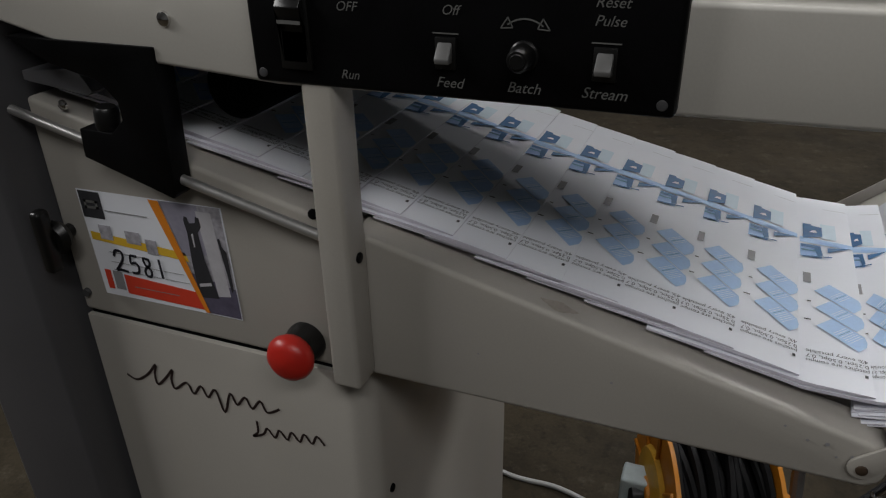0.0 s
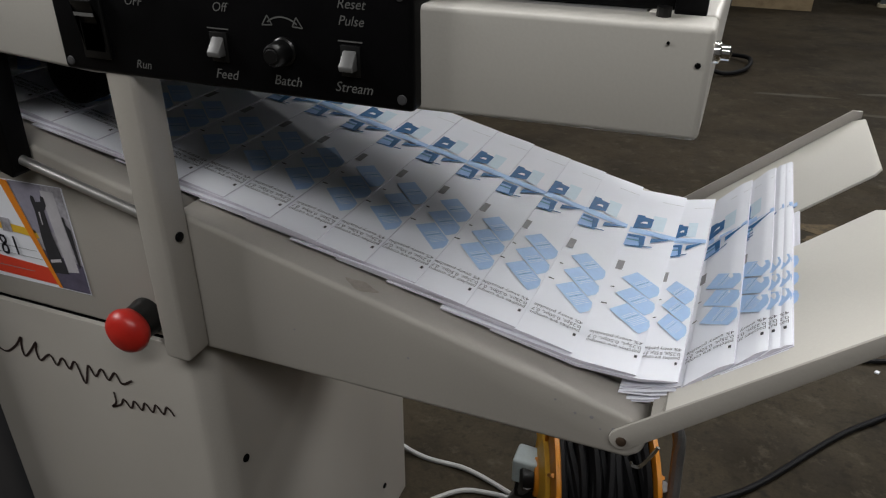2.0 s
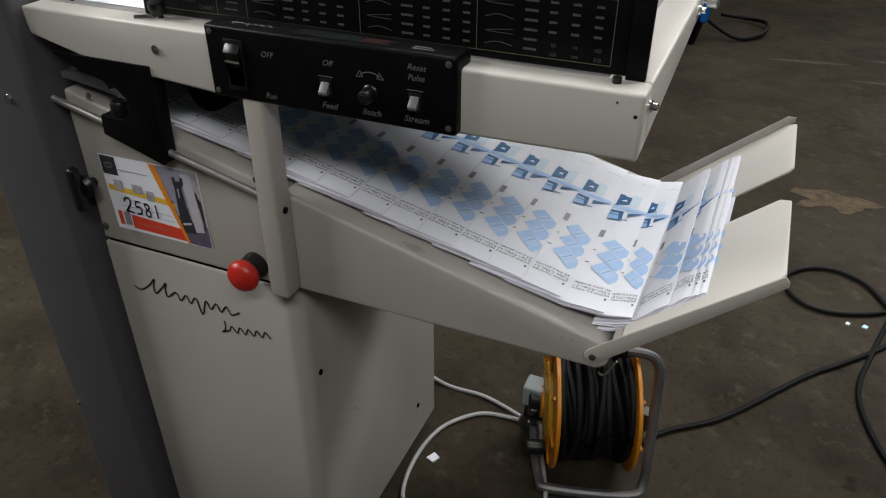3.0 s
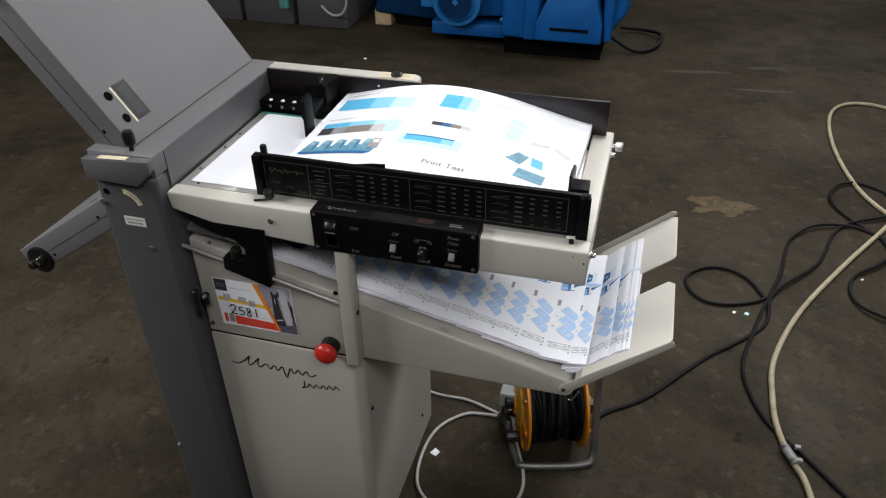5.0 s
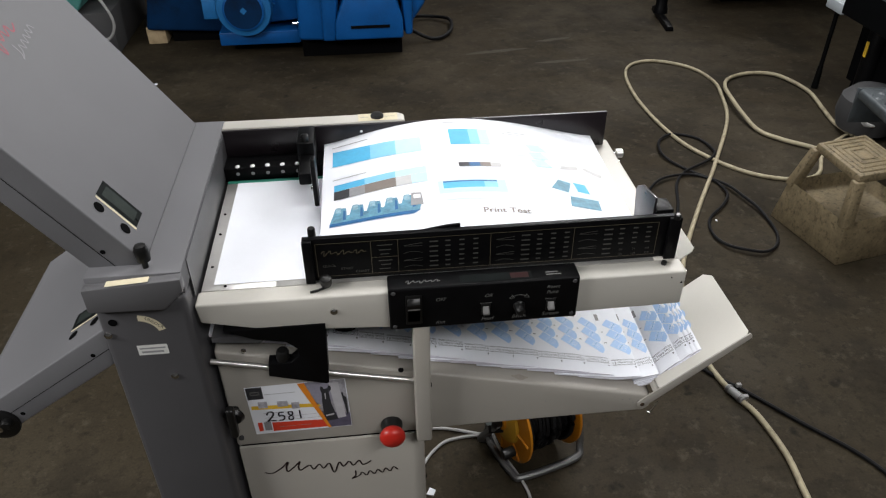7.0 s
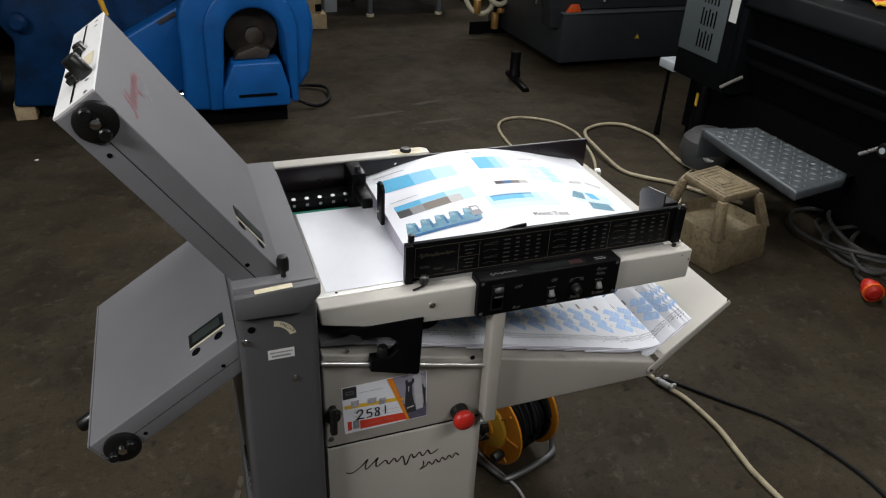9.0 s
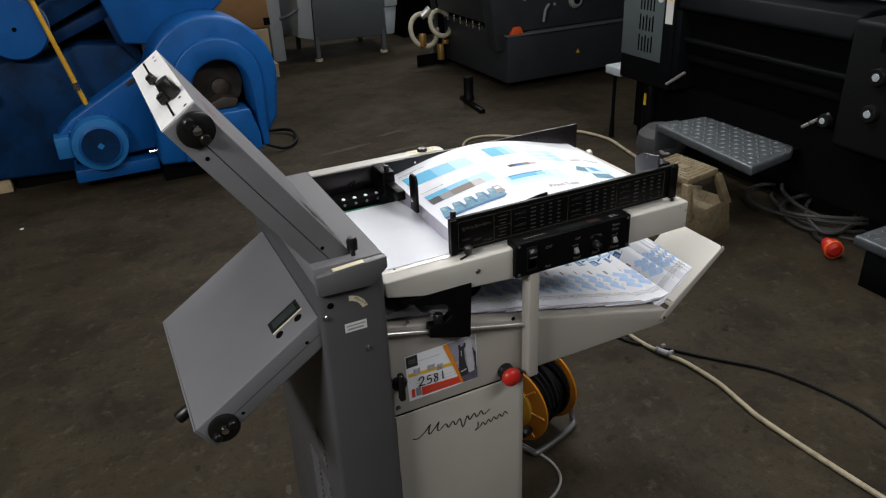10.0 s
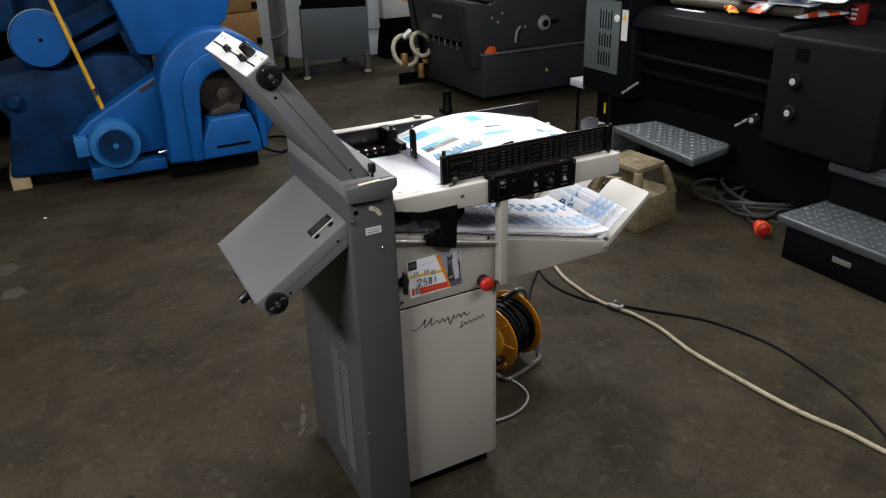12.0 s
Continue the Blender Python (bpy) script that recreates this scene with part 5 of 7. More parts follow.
        for v in tb.verts:
            back = 0.51 * PITCH - v.co.x / half * 0.47 * PITCH
            v.co = at(back, yy + v.co.y, th + bulge(max(0.0, back)) + 0.0007)
        part("text_line", tb, INK, owner, "small printed words " + words)
    ink("small_mark", [INK], [(0, 0.07, 0.12, 0.0415, 0.0450, 0.0002)])
    ink("small_mark", [INK], [(0, 0.86, 0.93, 0.1320, 0.1335, 0.0002)])
    ink("small_mark", [INK], [(0, 0.88, 0.99, 0.1040, 0.1055, 0.0002)])
    ink("small_mark", [PALEGREY], [(0, 0.02, 0.52, 0.3195, 0.3203, 0.0002)])
    return owner


def s_of(x):
    """Way down the bed at which it lies over x."""
    lo, hi = 0.0, S0 + 0.2
    for _ in range(40):
        mid = (lo + hi) / 2
        lo, hi = (mid, hi) if bed(mid)[0].x < x else (lo, mid)
    return lo


rng = random.Random(5)
LAST = s_of(0.7305)
for k in range(15):
    leaflet(s_of(0.0531 + 0.0412 * k + 0.005 * (k == 14) + rng.uniform(-0.0009, 0.0009)), 0.0003 + 0.0003 * (k % 2), (0.0100, 0.0096, 0.0088)[max(0, k - 12)], rng.uniform(-0.0018, 0.0018), rng, "white folded leaflet printed in blue, overlapping its neighbours on the tray")
for x, rise, long in ((0.6712, 0.0050, LEN), (0.7020, 0.0034, 0.042), (0.7205, 0.0034, 0.030), (0.7270, 0.0026, 0.018), (0.7320, 0.0012, 0.018)):
    leaflet(s_of(x), 0.0012, rise, rng.uniform(-0.0018, 0.0018), rng, "white folded leaflet printed in blue, bunched against the stop", True, long)
for j in range(9):
    leaflet(LAST + 0.006 - 0.0009 * j + rng.uniform(-0.0022, 0.0022), 0.0002 + 0.0003 * j, 0.0002, rng.uniform(-0.003, 0.003), rng, "white folded leaflet pushed up against the sheet-metal stop", False, 0.125, 0.0, 1 - j / 9)

# ---- on the floor round the machine ----


def on_floor(pts, z):
    return [(x, y, z) for x, y in pts]


hose_line = [(1.42, -1.0), (1.36, -0.75), (1.314, -0.553), (1.297, -0.437), (1.251, -0.264), (1.217, 0.104), (1.222, 0.22), (1.232, 0.337), (1.217, 0.470), (1.190, 0.540), (1.165, 0.640), (1.161, 0.754), (1.180, 0.925), (1.279, 1.180), (1.455, 1.490), (1.66, 1.82), (1.890, 2.225), (1.98, 2.50), (2.01, 2.68), (1.955, 2.87), (1.80, 2.98), (1.66, 2.95), (1.575, 2.79), (1.545, 2.46), (1.580, 2.10), (1.66, 1.89), (1.78, 1.735), (1.93, 1.668), (2.06, 1.70), (2.2, 1.9), (2.5, 2.1)]
solo("air_hose", tube(on_floor(hose_line, 0.0083), 0.0083, 12, 8), HOSE, "dirty cream rubber hose looped on the floor", "hose")
hose_two = [(2.0, 2.46, 0.0335), (2.02, 2.56, 0.026), (2.10, 2.69, 0.0125), (2.24, 2.745, 0.0125), (2.37, 2.70, 0.0125), (2.43, 2.50, 0.0125), (2.40, 2.30, 0.0125), (2.37, 2.13, 0.0125), (2.39, 2.0, 0.0125)]
solo("air_hose", tube([(2.36, 1.60, 0.0125), (2.24, 1.77, 0.0125), (2.154, 1.905, 0.0125), (2.05, 2.0, 0.0125), (1.985, 2.10, 0.0125), (1.97, 2.25, 0.03), (1.985, 2.42, 0.037)] + hose_two[1:], 0.0095, 12, 8), HOSE, "dirty cream rubber hose looped on the floor", "hose")
fit_at = Vector((1.186, 0.548, 0.0145))
clampo = thing("hose_coupling", (1.186, 0.548, 0.0), "metal hose coupling clamped with wire on the floor", "hose fitting")
dirv = Vector((0.045, -0.1, 0)).normalized()
part("sleeve", cyl(fit_at - dirv * 0.03, fit_at + dirv * 0.03, 0.0118, 14, bev=0.002), CONDUIT, clampo)
for dd in (-0.022, 0.022):
    part("clip", cyl(fit_at + dirv * (dd - 0.004), fit_at + dirv * (dd + 0.004), 0.0135, 14), DARKTUBE, clampo)
    part("clip_screw", box(fit_at.x + 0.012, fit_at.x + 0.026, fit_at.y - dd - 0.004, fit_at.y - dd + 0.006, 0.018, 0.028, 0.001), CONDUIT, clampo)

cab = [(0.66, 0.50), (0.717, 0.577), (0.825, 0.669), (0.973, 0.863), (1.063, 0.959), (1.140, 1.044), (1.172, 1.104), (1.182, 1.180), (1.192, 1.245), (1.234, 1.371), (1.259, 1.502), (1.285, 1.603), (1.336, 1.677), (1.396, 1.726), (1.485, 1.752), (1.548, 1.750)]
cab += [(1.602, 1.705), (1.618, 1.633), (1.605, 1.565), (1.550, 1.493), (1.491, 1.442), (1.459, 1.389), (1.448, 1.312), (1.472, 1.244), (1.540, 1.198), (1.586, 1.190), (1.639, 1.222), (1.677, 1.283), (1.690, 1.348), (1.688, 1.462), (1.668, 1.543), (1.641, 1.646), (1.586, 1.728)]
cab += [(1.535, 1.795), (1.484, 1.875), (1.467, 1.951), (1.495, 2.048), (1.556, 2.106), (1.615, 2.114), (1.686, 2.062), (1.706, 1.952), (1.683, 1.889), (1.630, 1.844), (1.510, 1.776), (1.443, 1.687), (1.393, 1.539), (1.344, 1.436), (1.240, 1.306), (1.183, 1.211), (1.149, 1.112), (1.119, 1.006)]
cab += [(1.091, 0.893), (1.095, 0.790), (1.140, 0.660), (1.225, 0.560), (1.32, 0.44), (1.439, 0.290), (1.505, 0.10), (1.515, -0.056), (1.474, -0.311), (1.39, -0.52), (1.2, -0.9)]
lift = [0.006 + 0.010 * (0.5 + 0.5 * math.sin(1.1 * i)) * (6 < i < 50) for i in range(len(cab))]
solo("power_cable", tube([(x, y, h) for (x, y), h in zip(cab, lift)], 0.0058, 8, 8), CABLE, "black rubber power cable looped on the floor", "cable")
loop = [(1.174, 1.215), (1.126, 1.315), (1.061, 1.358), (0.995, 1.353), (0.940, 1.307), (0.922, 1.252), (0.942, 1.193), (0.987, 1.155), (1.058, 1.156), (1.135, 1.189), (1.179, 1.226)]
solo("power_cable", tube(on_floor(loop, 0.0075), 0.0056, 8, 8), CABLE, "small loop of black power cable on the floor", "cable")
grey_a = [(0.10, 0.55, 0.05), (0.236, 0.529, 0.006), (0.345, 0.525, 0.006), (0.459, 0.490, 0.006), (0.50, 0.465, 0.02)]
grey_b = [(0.50, 0.465, 0.03), (0.467, 0.484, 0.012), (0.40, 0.487, 0.006), (0.343, 0.470, 0.006), (0.288, 0.401, 0.006), (0.274, 0.301, 0.006), (0.295, 0.210, 0.006), (0.36, 0.165, 0.006), (0.46, 0.17, 0.006), (0.53, 0.22, 0.006), (0.543, 0.30, 0.006), (0.50, 0.42, 0.008), (0.48, 0.47, 0.03)]
solo("mains_lead", tube(grey_a, 0.0042, 8, 8), GREYCABLE, "pale grey mains lead running behind the cabinet", "cable")
solo("mains_lead", tube(grey_b, 0.0042, 8, 8), GREYCABLE, "pale grey mains lead looped on the floor", "cable")

# cable reel
reel = thing("cable_reel", (0.61, 0.45, 0), "amber cable reel with black cable on a tubular stand", "cable reel")
RA = Vector((0.940, 0.342, 0)).normalized()  # axle
RC = Vector((0.572, 0.462, 0.1385))
for s, nm in ((-0.071, "near_flange"), (0.071, "far_flange")):
    fl = part(nm, lathe([(0.030, -0.004), (0.120, -0.005), (0.126, -0.003), (0.126, 0.003), (0.120, 0.005), (0.030, 0.004)], RC + RA * s, RA, 40), REEL, reel, "amber plastic flange")
    for a in range(0, 360, 45):
        rad = Vector((-RA.y, RA.x, 0)) * math.cos(radians(a)) + Vector((0, 0, 1)) * math.sin(radians(a))
        part("rib", cyl(RC + RA * (s * 1.09) + rad * 0.035, RC + RA * (s * 1.09) + rad * 0.118, 0.0035, 6), REEL, fl)
part("hub", cyl(RC - RA * 0.095, RC + RA * 0.095, 0.034, 24, bev=0.003), REEL, reel)
part("hub_cap", lathe([(0.026, 0), (0.026, 0.018), (0.02, 0.022)], RC - RA * 0.094, -RA, 18), PLASTIC, reel)
coil = bmesh.new()
for layer in range(3):
    for k in range(9):
        r = 0.084 + layer * 0.008 + 0.005 * math.sin(k * 2.3 + layer)
        off = RA * (-0.060 + 0.0148 * k + 0.006 * math.sin(k * 1.7 + layer))
        ring = []
        for q in range(30):
            a = 2 * math.pi * q / 30
            rad = Vector((-RA.y, RA.x, 0)) * math.cos(a) + Vector((0, 0, 1)) * math.sin(a)
            ring.append(RC + off + rad * (r + 0.002 * math.sin(3 * a + k)) + RA * ((0.004 + 0.008 * (k % 3 == 1)) * math.sin(a + 2.1 * k + 1.3 * layer) + 0.004 * math.sin(2 * a + k)))
        if layer > 0 or k in (0, 8):
            tube(ring, 0.0066, 6, 1, coil, True)
tagged(part("wound_cable", coil, CABLE, reel, "black cable wound in layers"), kind="stuff")
part("drum", cyl(RC - RA * 0.07, RC + RA * 0.07, 0.09, 28), MATT, reel)
N2 = Vector((-RA.y, RA.x, 0))
FA, FB = RC - RA * 0.105 - N2 * 0.02, RC + RA * 0.105 - N2 * 0.02
frame_pts = [RC - RA * 0.100, Vector((0.468, 0.462, 0.075)), Vector((0.472, 0.455, 0.016)), Vector((0.513, 0.357, 0.0095)), Vector((0.541, 0.341, 0.0095)), Vector((0.680, 0.383, 0.0095)), Vector((0.700, 0.409, 0.028)), Vector((0.698, 0.425, 0.080)), Vector((0.694, 0.445, 0.140)), Vector((0.690, 0.462, 0.200)), Vector((0.686, 0.474, 0.245)), Vector((0.672, 0.478, 0.268)), Vector((0.645, 0.470, 0.278)), Vector((0.610, 0.458, 0.280))]
part("stand", tube(frame_pts, 0.0095, 10, 6), DARKTUBE, reel, "bent steel tube stand")
part("handle_grip", cyl((0.625, 0.463, 0.280), (0.560, 0.440, 0.280), 0.013, 14, bev=0.002), PLASTIC, reel)
part("rear_leg", tube([FB + Vector((0, 0, 0.0)), FB + N2 * 0.07 + Vector((0, 0, -0.1285)), FA + N2 * 0.07 + Vector((0, 0, -0.1285)), FA], 0.0095, 10, 6), DARKTUBE, reel)
part("plug_socket", box(0.452, 0.492, 0.415, 0.457, 0.125, 0.172, 0.005, 3), material("pale_blue_grey_plug", (0.42, 0.48, 0.49), 0.5, 0, 0.1, 40, 0.03), reel, "pale blue-grey plug in the reel's socket")
part("socket_block", box(0.458, 0.515, 0.412, 0.460, 0.098, 0.124, 0.004), PLASTIC, reel)
KP = RC - RA * 0.086 - N2 * 0.072 + Vector((0, 0, -0.052))
part("crank_knob", cyl(KP, KP - RA * 0.034, 0.014, 16, bev=0.003), PLASTIC, reel)
part("drum_dish", lathe([(0.074, 0.0), (0.070, 0.007), (0.050, 0.011), (0.030, 0.013)], RC - RA * 0.076, -RA, 28), YELLOW, reel, "yellow moulded drum face")

# paper scraps and marks on the floor
for sx, sy, sr, c in ((0.304, 0.329, 0.012, PAPER), (1.074, 1.127, 0.006, PAPER), (1.113, 1.129, 0.008, ICE), (1.5, 1.42, 0.005, PAPER), (-0.9, 3.0, 0.01, PAPER)):
    solo("paper_scrap", prism([(sx - sr, sy - sr * 0.5), (sx + sr * 0.4, sy - sr), (sx + sr, sy + sr * 0.3), (sx - sr * 0.2, sy + sr)], "z", 0.0, 0.003), c, "tiny torn scrap lying on the concrete", "scrap")
worn = material("bare_sandy_patch", (0.072, 0.053, 0.029), 0.85, 0, 0.5, 30, 0.5, 90, 0.3, (0.024, 0.019, 0.012), 0.95, 26)
pts = [(1.035 + 0.11 * math.cos(a) * (1 + 0.3 * math.sin(3 * a + 1) + 0.16 * math.sin(7 * a) + 0.1 * math.sin(13 * a)), 1.80 + 0.085 * math.sin(a) * (1 + 0.3 * math.cos(2 * a) + 0.2 * math.sin(5 * a))) for a in [2 * math.pi * i / 44 for i in range(44)]]
solo("floor_patch", prism(pts, "z", -0.002, 0.0012), worn, "worn sandy hole in the concrete surface", "floor damage", kind="structure")
pale = material("pale_floor_scuff", (0.050, 0.043, 0.031), 0.8, 0, 0.3, 30, 0.2, 90, 0.3)
for ox, oy, ol, ow, oa in ((0.95, 3.25, 0.36, 0.020, 8), (1.30, 3.06, 0.30, 0.016, 4), (1.33, 3.40, 0.22, 0.018, 12), (-1.1, 2.35, 0.14, 0.07, 80), (-1.06, 2.05, 0.12, 0.05, 80), (-0.19, 0.50, 0.07, 0.010, 70), (-0.215, 0.44, 0.05, 0.007, 50), (-0.17, 0.56, 0.04, 0.008, 80)):
    pp = []
    for i in range(24):
        a = 2 * math.pi * i / 24
        r1 = 1 + 0.12 * math.sin(5 * a + ox * 9) + 0.09 * math.sin(11 * a + oy * 5)
        vx, vy = ol / 2 * math.cos(a) * r1, ow * math.sin(a) * r1
        ca, sa = math.cos(radians(oa)), math.sin(radians(oa))
        pp.append((ox + vx * ca - vy * sa, oy + vx * sa + vy * ca))
    solo("floor_scuff", prism(pp, "z", -0.002, 0.0007), pale, "pale scuff worn into the concrete", "floor mark", kind="structure")

# step stool
stool = thing("step_stool", (1.91, 1.30, 0), "dirty beige moulded step stool on the floor", "step stool")


def taper(pts0, z0, pts1, z1, bev=0.0, bm=None):
    bm = bm or bmesh.new()
    a = [bm.verts.new((*p, z0)) for p in pts0]
    b = [bm.verts.new((*p, z1)) for p in pts1]
    fs = [bm.faces.new(a), bm.faces.new(b)]
    for i in range(len(a)):
        j = (i + 1) % len(a)
        fs.append(bm.faces.new((a[i], a[j], b[j], b[i])))
    bmesh.ops.recalc_face_normals(bm, faces=fs)
    if bev:
        bmesh.ops.bevel(bm, geom=list({e for f in fs for e in f.edges}), offset=bev, segments=2, affect="EDGES", profile=0.5)
    return bm


def quad(x0, x1, y0, y1):
    return [(x0, y0), (x1, y0), (x1, y1), (x0, y1)]


BASE = [(1.795, 1.096), (2.116, 1.160), (2.045, 1.470), (1.718, 1.432)]
RIM = [(1.788, 1.111), (2.098, 1.172), (2.035, 1.455), (1.742, 1.415)]
SEAT = [(1.808, 1.149), (2.016, 1.184), (1.995, 1.432), (1.790, 1.390)]


def shrink(pts, f):
    cx, cy = sum(p[0] for p in pts) / 4, sum(p[1] for p in pts) / 4
    return [(cx + (x - cx) * f, cy + (y - cy) * f) for x, y in pts]


tub = taper(BASE, 0.0, RIM, 0.172)
tub.faces.ensure_lookup_table()
top_face = max(tub.faces, key=lambda f: f.calc_center_median().z)
bmesh.ops.inset_region(tub, faces=[top_face], thickness=0.022)
for v in top_face.verts:
    v.co.z -= 0.055
bmesh.ops.bevel(tub, geom=list(tub.edges), offset=0.007, segments=2, affect="EDGES", profile=0.5)
part("lower_box", tub, STONE, stool)
part("seat", taper(shrink(SEAT, 1.03), 0.300, SEAT, 0.331, 0.008), STONE, stool)
for (rx, ry), (tx, ty) in zip(shrink(RIM, 0.93), shrink(SEAT, 0.955)):
    foot = shrink([(rx - 0.021, ry - 0.020), (rx + 0.021, ry - 0.020), (rx + 0.021, ry + 0.020), (rx - 0.021, ry + 0.020)], 1.0)
    head = [(tx - 0.018, ty - 0.017), (tx + 0.018, ty - 0.017), (tx + 0.018, ty + 0.017), (tx - 0.018, ty + 0.017)]
    part("leg", taper(foot, 0.150, head, 0.308, 0.006), STONE, stool)
for k in range(4):
    ring = shrink(SEAT, 0.84 - 0.19 * k)
    bars = [(ring[i], ring[(i + 1) % 4]) for i in range(4)]
    rb = bmesh.new()
    for p, q in bars:
        cyl((*p, 0.3312), (*q, 0.3312), 0.0035, 6, bm=rb)
    part("seat_ridge", rb, STONE, stool)

# cast post on its foot
tp = thing("floor_post", (2.09, 3.72, 0), "short black iron post on a crossbar foot", "post")
part("foot_bar", prism([(-0.025, 0), (0.025, 0), (0.018, 0.03), (-0.018, 0.03)], "y", -0.28, 0.14, 0.006), BLACK, tp).data.transform(Matrix.Translation((2.09, 3.72, 0)) @ Matrix.Rotation(radians(-7), 4, "Z"))
part("stub", lathe([(0.045, 0.028), (0.042, 0.06), (0.036, 0.07), (0.036, 0.20), (0.030, 0.205)], (2.09, 3.72, 0), (0, 0, 1), 20), BLACK, tp)

# ---- the press beside the machine ----
OLIVEBROWN = material("dull_brown_roller_rubber", (0.060, 0.050, 0.036), 0.5, 0, 0.2, 12, 0.05)
pr = thing("offset_press", (3.2, 1.4, 0), "black and grey offset printing press with papers on top", "printing press")
FX = 2.45
cover = part("delivery_cover", prism([(FX + 0.015, 0.855), (FX + 0.004, 0.87), (FX + 0.05, 0.955), (FX + 0.12, 0.975), (3.15, 0.985), (3.15, 0.855)], "y", 0.99, 2.02, 0.012, 3), PRESS, pr, "black rounded delivery lid")
# solid black block stands in for the shade in the open well
part("delivery_well", prism([(FX + 0.16, 0.43), (FX + 0.10, 0.62), (FX + 0.06, 0.852), (3.15, 0.852), (3.15, 0.43)], "y", 0.99, 2.02), MATT, pr, "delivery well, solid black for its shade")
for zz, xx, rr, m in ((0.70, FX + 0.05, 0.016, PRESS), (0.60, FX + 0.09, 0.024, MATT)):
    part("delivery_roller", cyl((xx, 1.0, zz), (xx, 2.01, zz), rr, 18, bev=0.003), m, pr)
part("well_cheek", box(FX + 0.012, 3.1, 1.985, 2.04, 0.43, 0.856, 0.006), PRESS, pr)
corner = part("corner_housing", box(FX - 0.005, 3.4, 0.38, 0.985, 0.415, 0.955, 0.022, 3), CHARCOAL, pr, "black corner housing with two knobs")
for ky, kz, kr in ((0.82, 0.752, 0.036), (0.822, 0.600, 0.036), (1.02, 0.52, 0.030)):
    kn = part("hand_knob", lathe([(kr, 0), (kr, 0.02), (kr * 0.9, 0.028), (kr * 0.45, 0.03)], (FX - 0.005, ky, kz), (-1, 0, 0), 24), PLASTIC, corner)
    part("knob_disc", lathe([(kr * 0.46, 0.029), (kr * 0.42, 0.033)], (FX - 0.005, ky, kz), (-1, 0, 0), 16), MACHINEGREY, kn)
part("socket", box(FX - 0.008, FX - 0.004, 0.775, 0.845, 0.845, 0.905), MATT, corner)
part("lock_button", lathe([(0.008, 0), (0.008, 0.004)], (2.75, 0.379, 0.55), (0, -1, 0), 10), PLASTIC, corner)
for hy in (1.90, 1.01):
    part("lever", cyl((FX - 0.01, hy, 0.55), (FX - 0.04, hy + 0.10, 0.47), 0.008, 10), SILVER, cover, "bare steel lever")
console = part("control_console", prism([(FX, 0.42), (FX, 1.045), (2.86, 1.22), (2.86, 0.42)], "y", 2.03, 2.45, 0.008, 3), PRESS, pr, "dark control console")
part("console_panel", box(FX - 0.004, FX - 0.0005, 2.11, 2.445, 0.56, 1.0, 0.002), PRESSGREY, console, "grey vented panel")
desk = part("desk_top", prism([(FX - 0.03, 1.042), (FX - 0.03, 1.076), (2.88, 1.255), (2.88, 1.22)], "y", 2.01, 2.455, 0.008, 3), OFFWHITE, console, "off-white sloping desk")
for r0, r1 in ((0.60, 0.69), (0.715, 0.80), (0.825, 0.94)):
    for c in range(5):
        part("vent_slot", box(FX - 0.0065, FX - 0.0038, 2.185 + c * 0.026, 2.194 + c * 0.026, r0, r1 - 0.012 * (c % 2)), MATT, console)
part("lock", lathe([(0.022, 0), (0.022, 0.008), (0.010, 0.009)], (FX - 0.004, 2.135, 0.90), (-1, 0, 0), 16), OFFWHITE, console)
plate_w = part("warning_plate", box(FX - 0.0025, FX, 2.042, 2.096, 0.775, 0.955), OFFWHITE, console, "white plate with a yellow warning triangle")
part("warning_triangle", sheet([((2.09, 0.895), (2.048, 0.895), (2.069, 0.94))], plane((FX - 0.0027, 0, 0), (0, 1, 0), (0, 0, -1)) @ Matrix.Scale(-1, 4, (0, 1, 0)), 0.001), YELLOWPRINT, plate_w)
# black block for the shade inside the press
part("interior_shade", box(FX + 0.16, 3.4, 0.45, 2.44, 0.02, 0.425), MATT, pr)
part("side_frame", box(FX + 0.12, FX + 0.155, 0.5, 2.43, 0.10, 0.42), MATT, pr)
leg = part("console_leg", cyl((2.50, 2.55, 0.0), (2.50, 2.55, 0.42), 0.011, 12), BLACK, pr)
part("leg_sleeve", cyl((2.50, 2.55, 0.0), (2.50, 2.55, 0.12), 0.018, 12, r2=0.013), BLACK, leg)
part("leg_bracket", box(2.46, 2.58, 2.46, 2.60, 0.405, 0.455, 0.006), MACHINEGREY, leg)
part("air_cylinder", cyl((2.56, 2.28, 0.02), (2.56, 2.28, 0.42), 0.045, 18, bev=0.004), BLACK, pr)
part("yellow_tag", box(2.512, 2.516, 2.27, 2.288, 0.27, 0.34), YELLOWPRINT, pr)
part("motor_bowl", lathe([(0.05, 0), (0.12, 0.03), (0.14, 0.1), (0.13, 0.17), (0.09, 0.21)], (2.46, 2.05, 0.0), (0, 0, 1), 24), RUBBER, pr, "grey pump bowl")
part("pump_ring", tube([(2.40 + 0.055 * math.cos(a), 1.93, 0.15 + 0.055 * math.sin(a)) for a in [math.pi * (0.9 + 0.15 * i) for i in range(9)]], 0.010, 8), OFFWHITE, pr)
tower2 = part("rear_tower", box(3.0, 3.06, 1.95, 2.34, 0.40, 2.6, 0.01), PRESS, pr, "black press tower")
part("tower_rail", cyl((2.985, 2.115, 1.29), (2.985, 2.115, 1.68), 0.010, 8), CHROME, tower2)
part("rail_slot", box(2.992, 2.9995, 2.02, 2.10, 1.26, 1.70), MATT, tower2)
# black side, back and base stand in for the shaded tower interior
part("tower_side", box(3.061, 3.80, 2.30, 2.34, 0.40, 2.6, 0.004), MATT, pr)
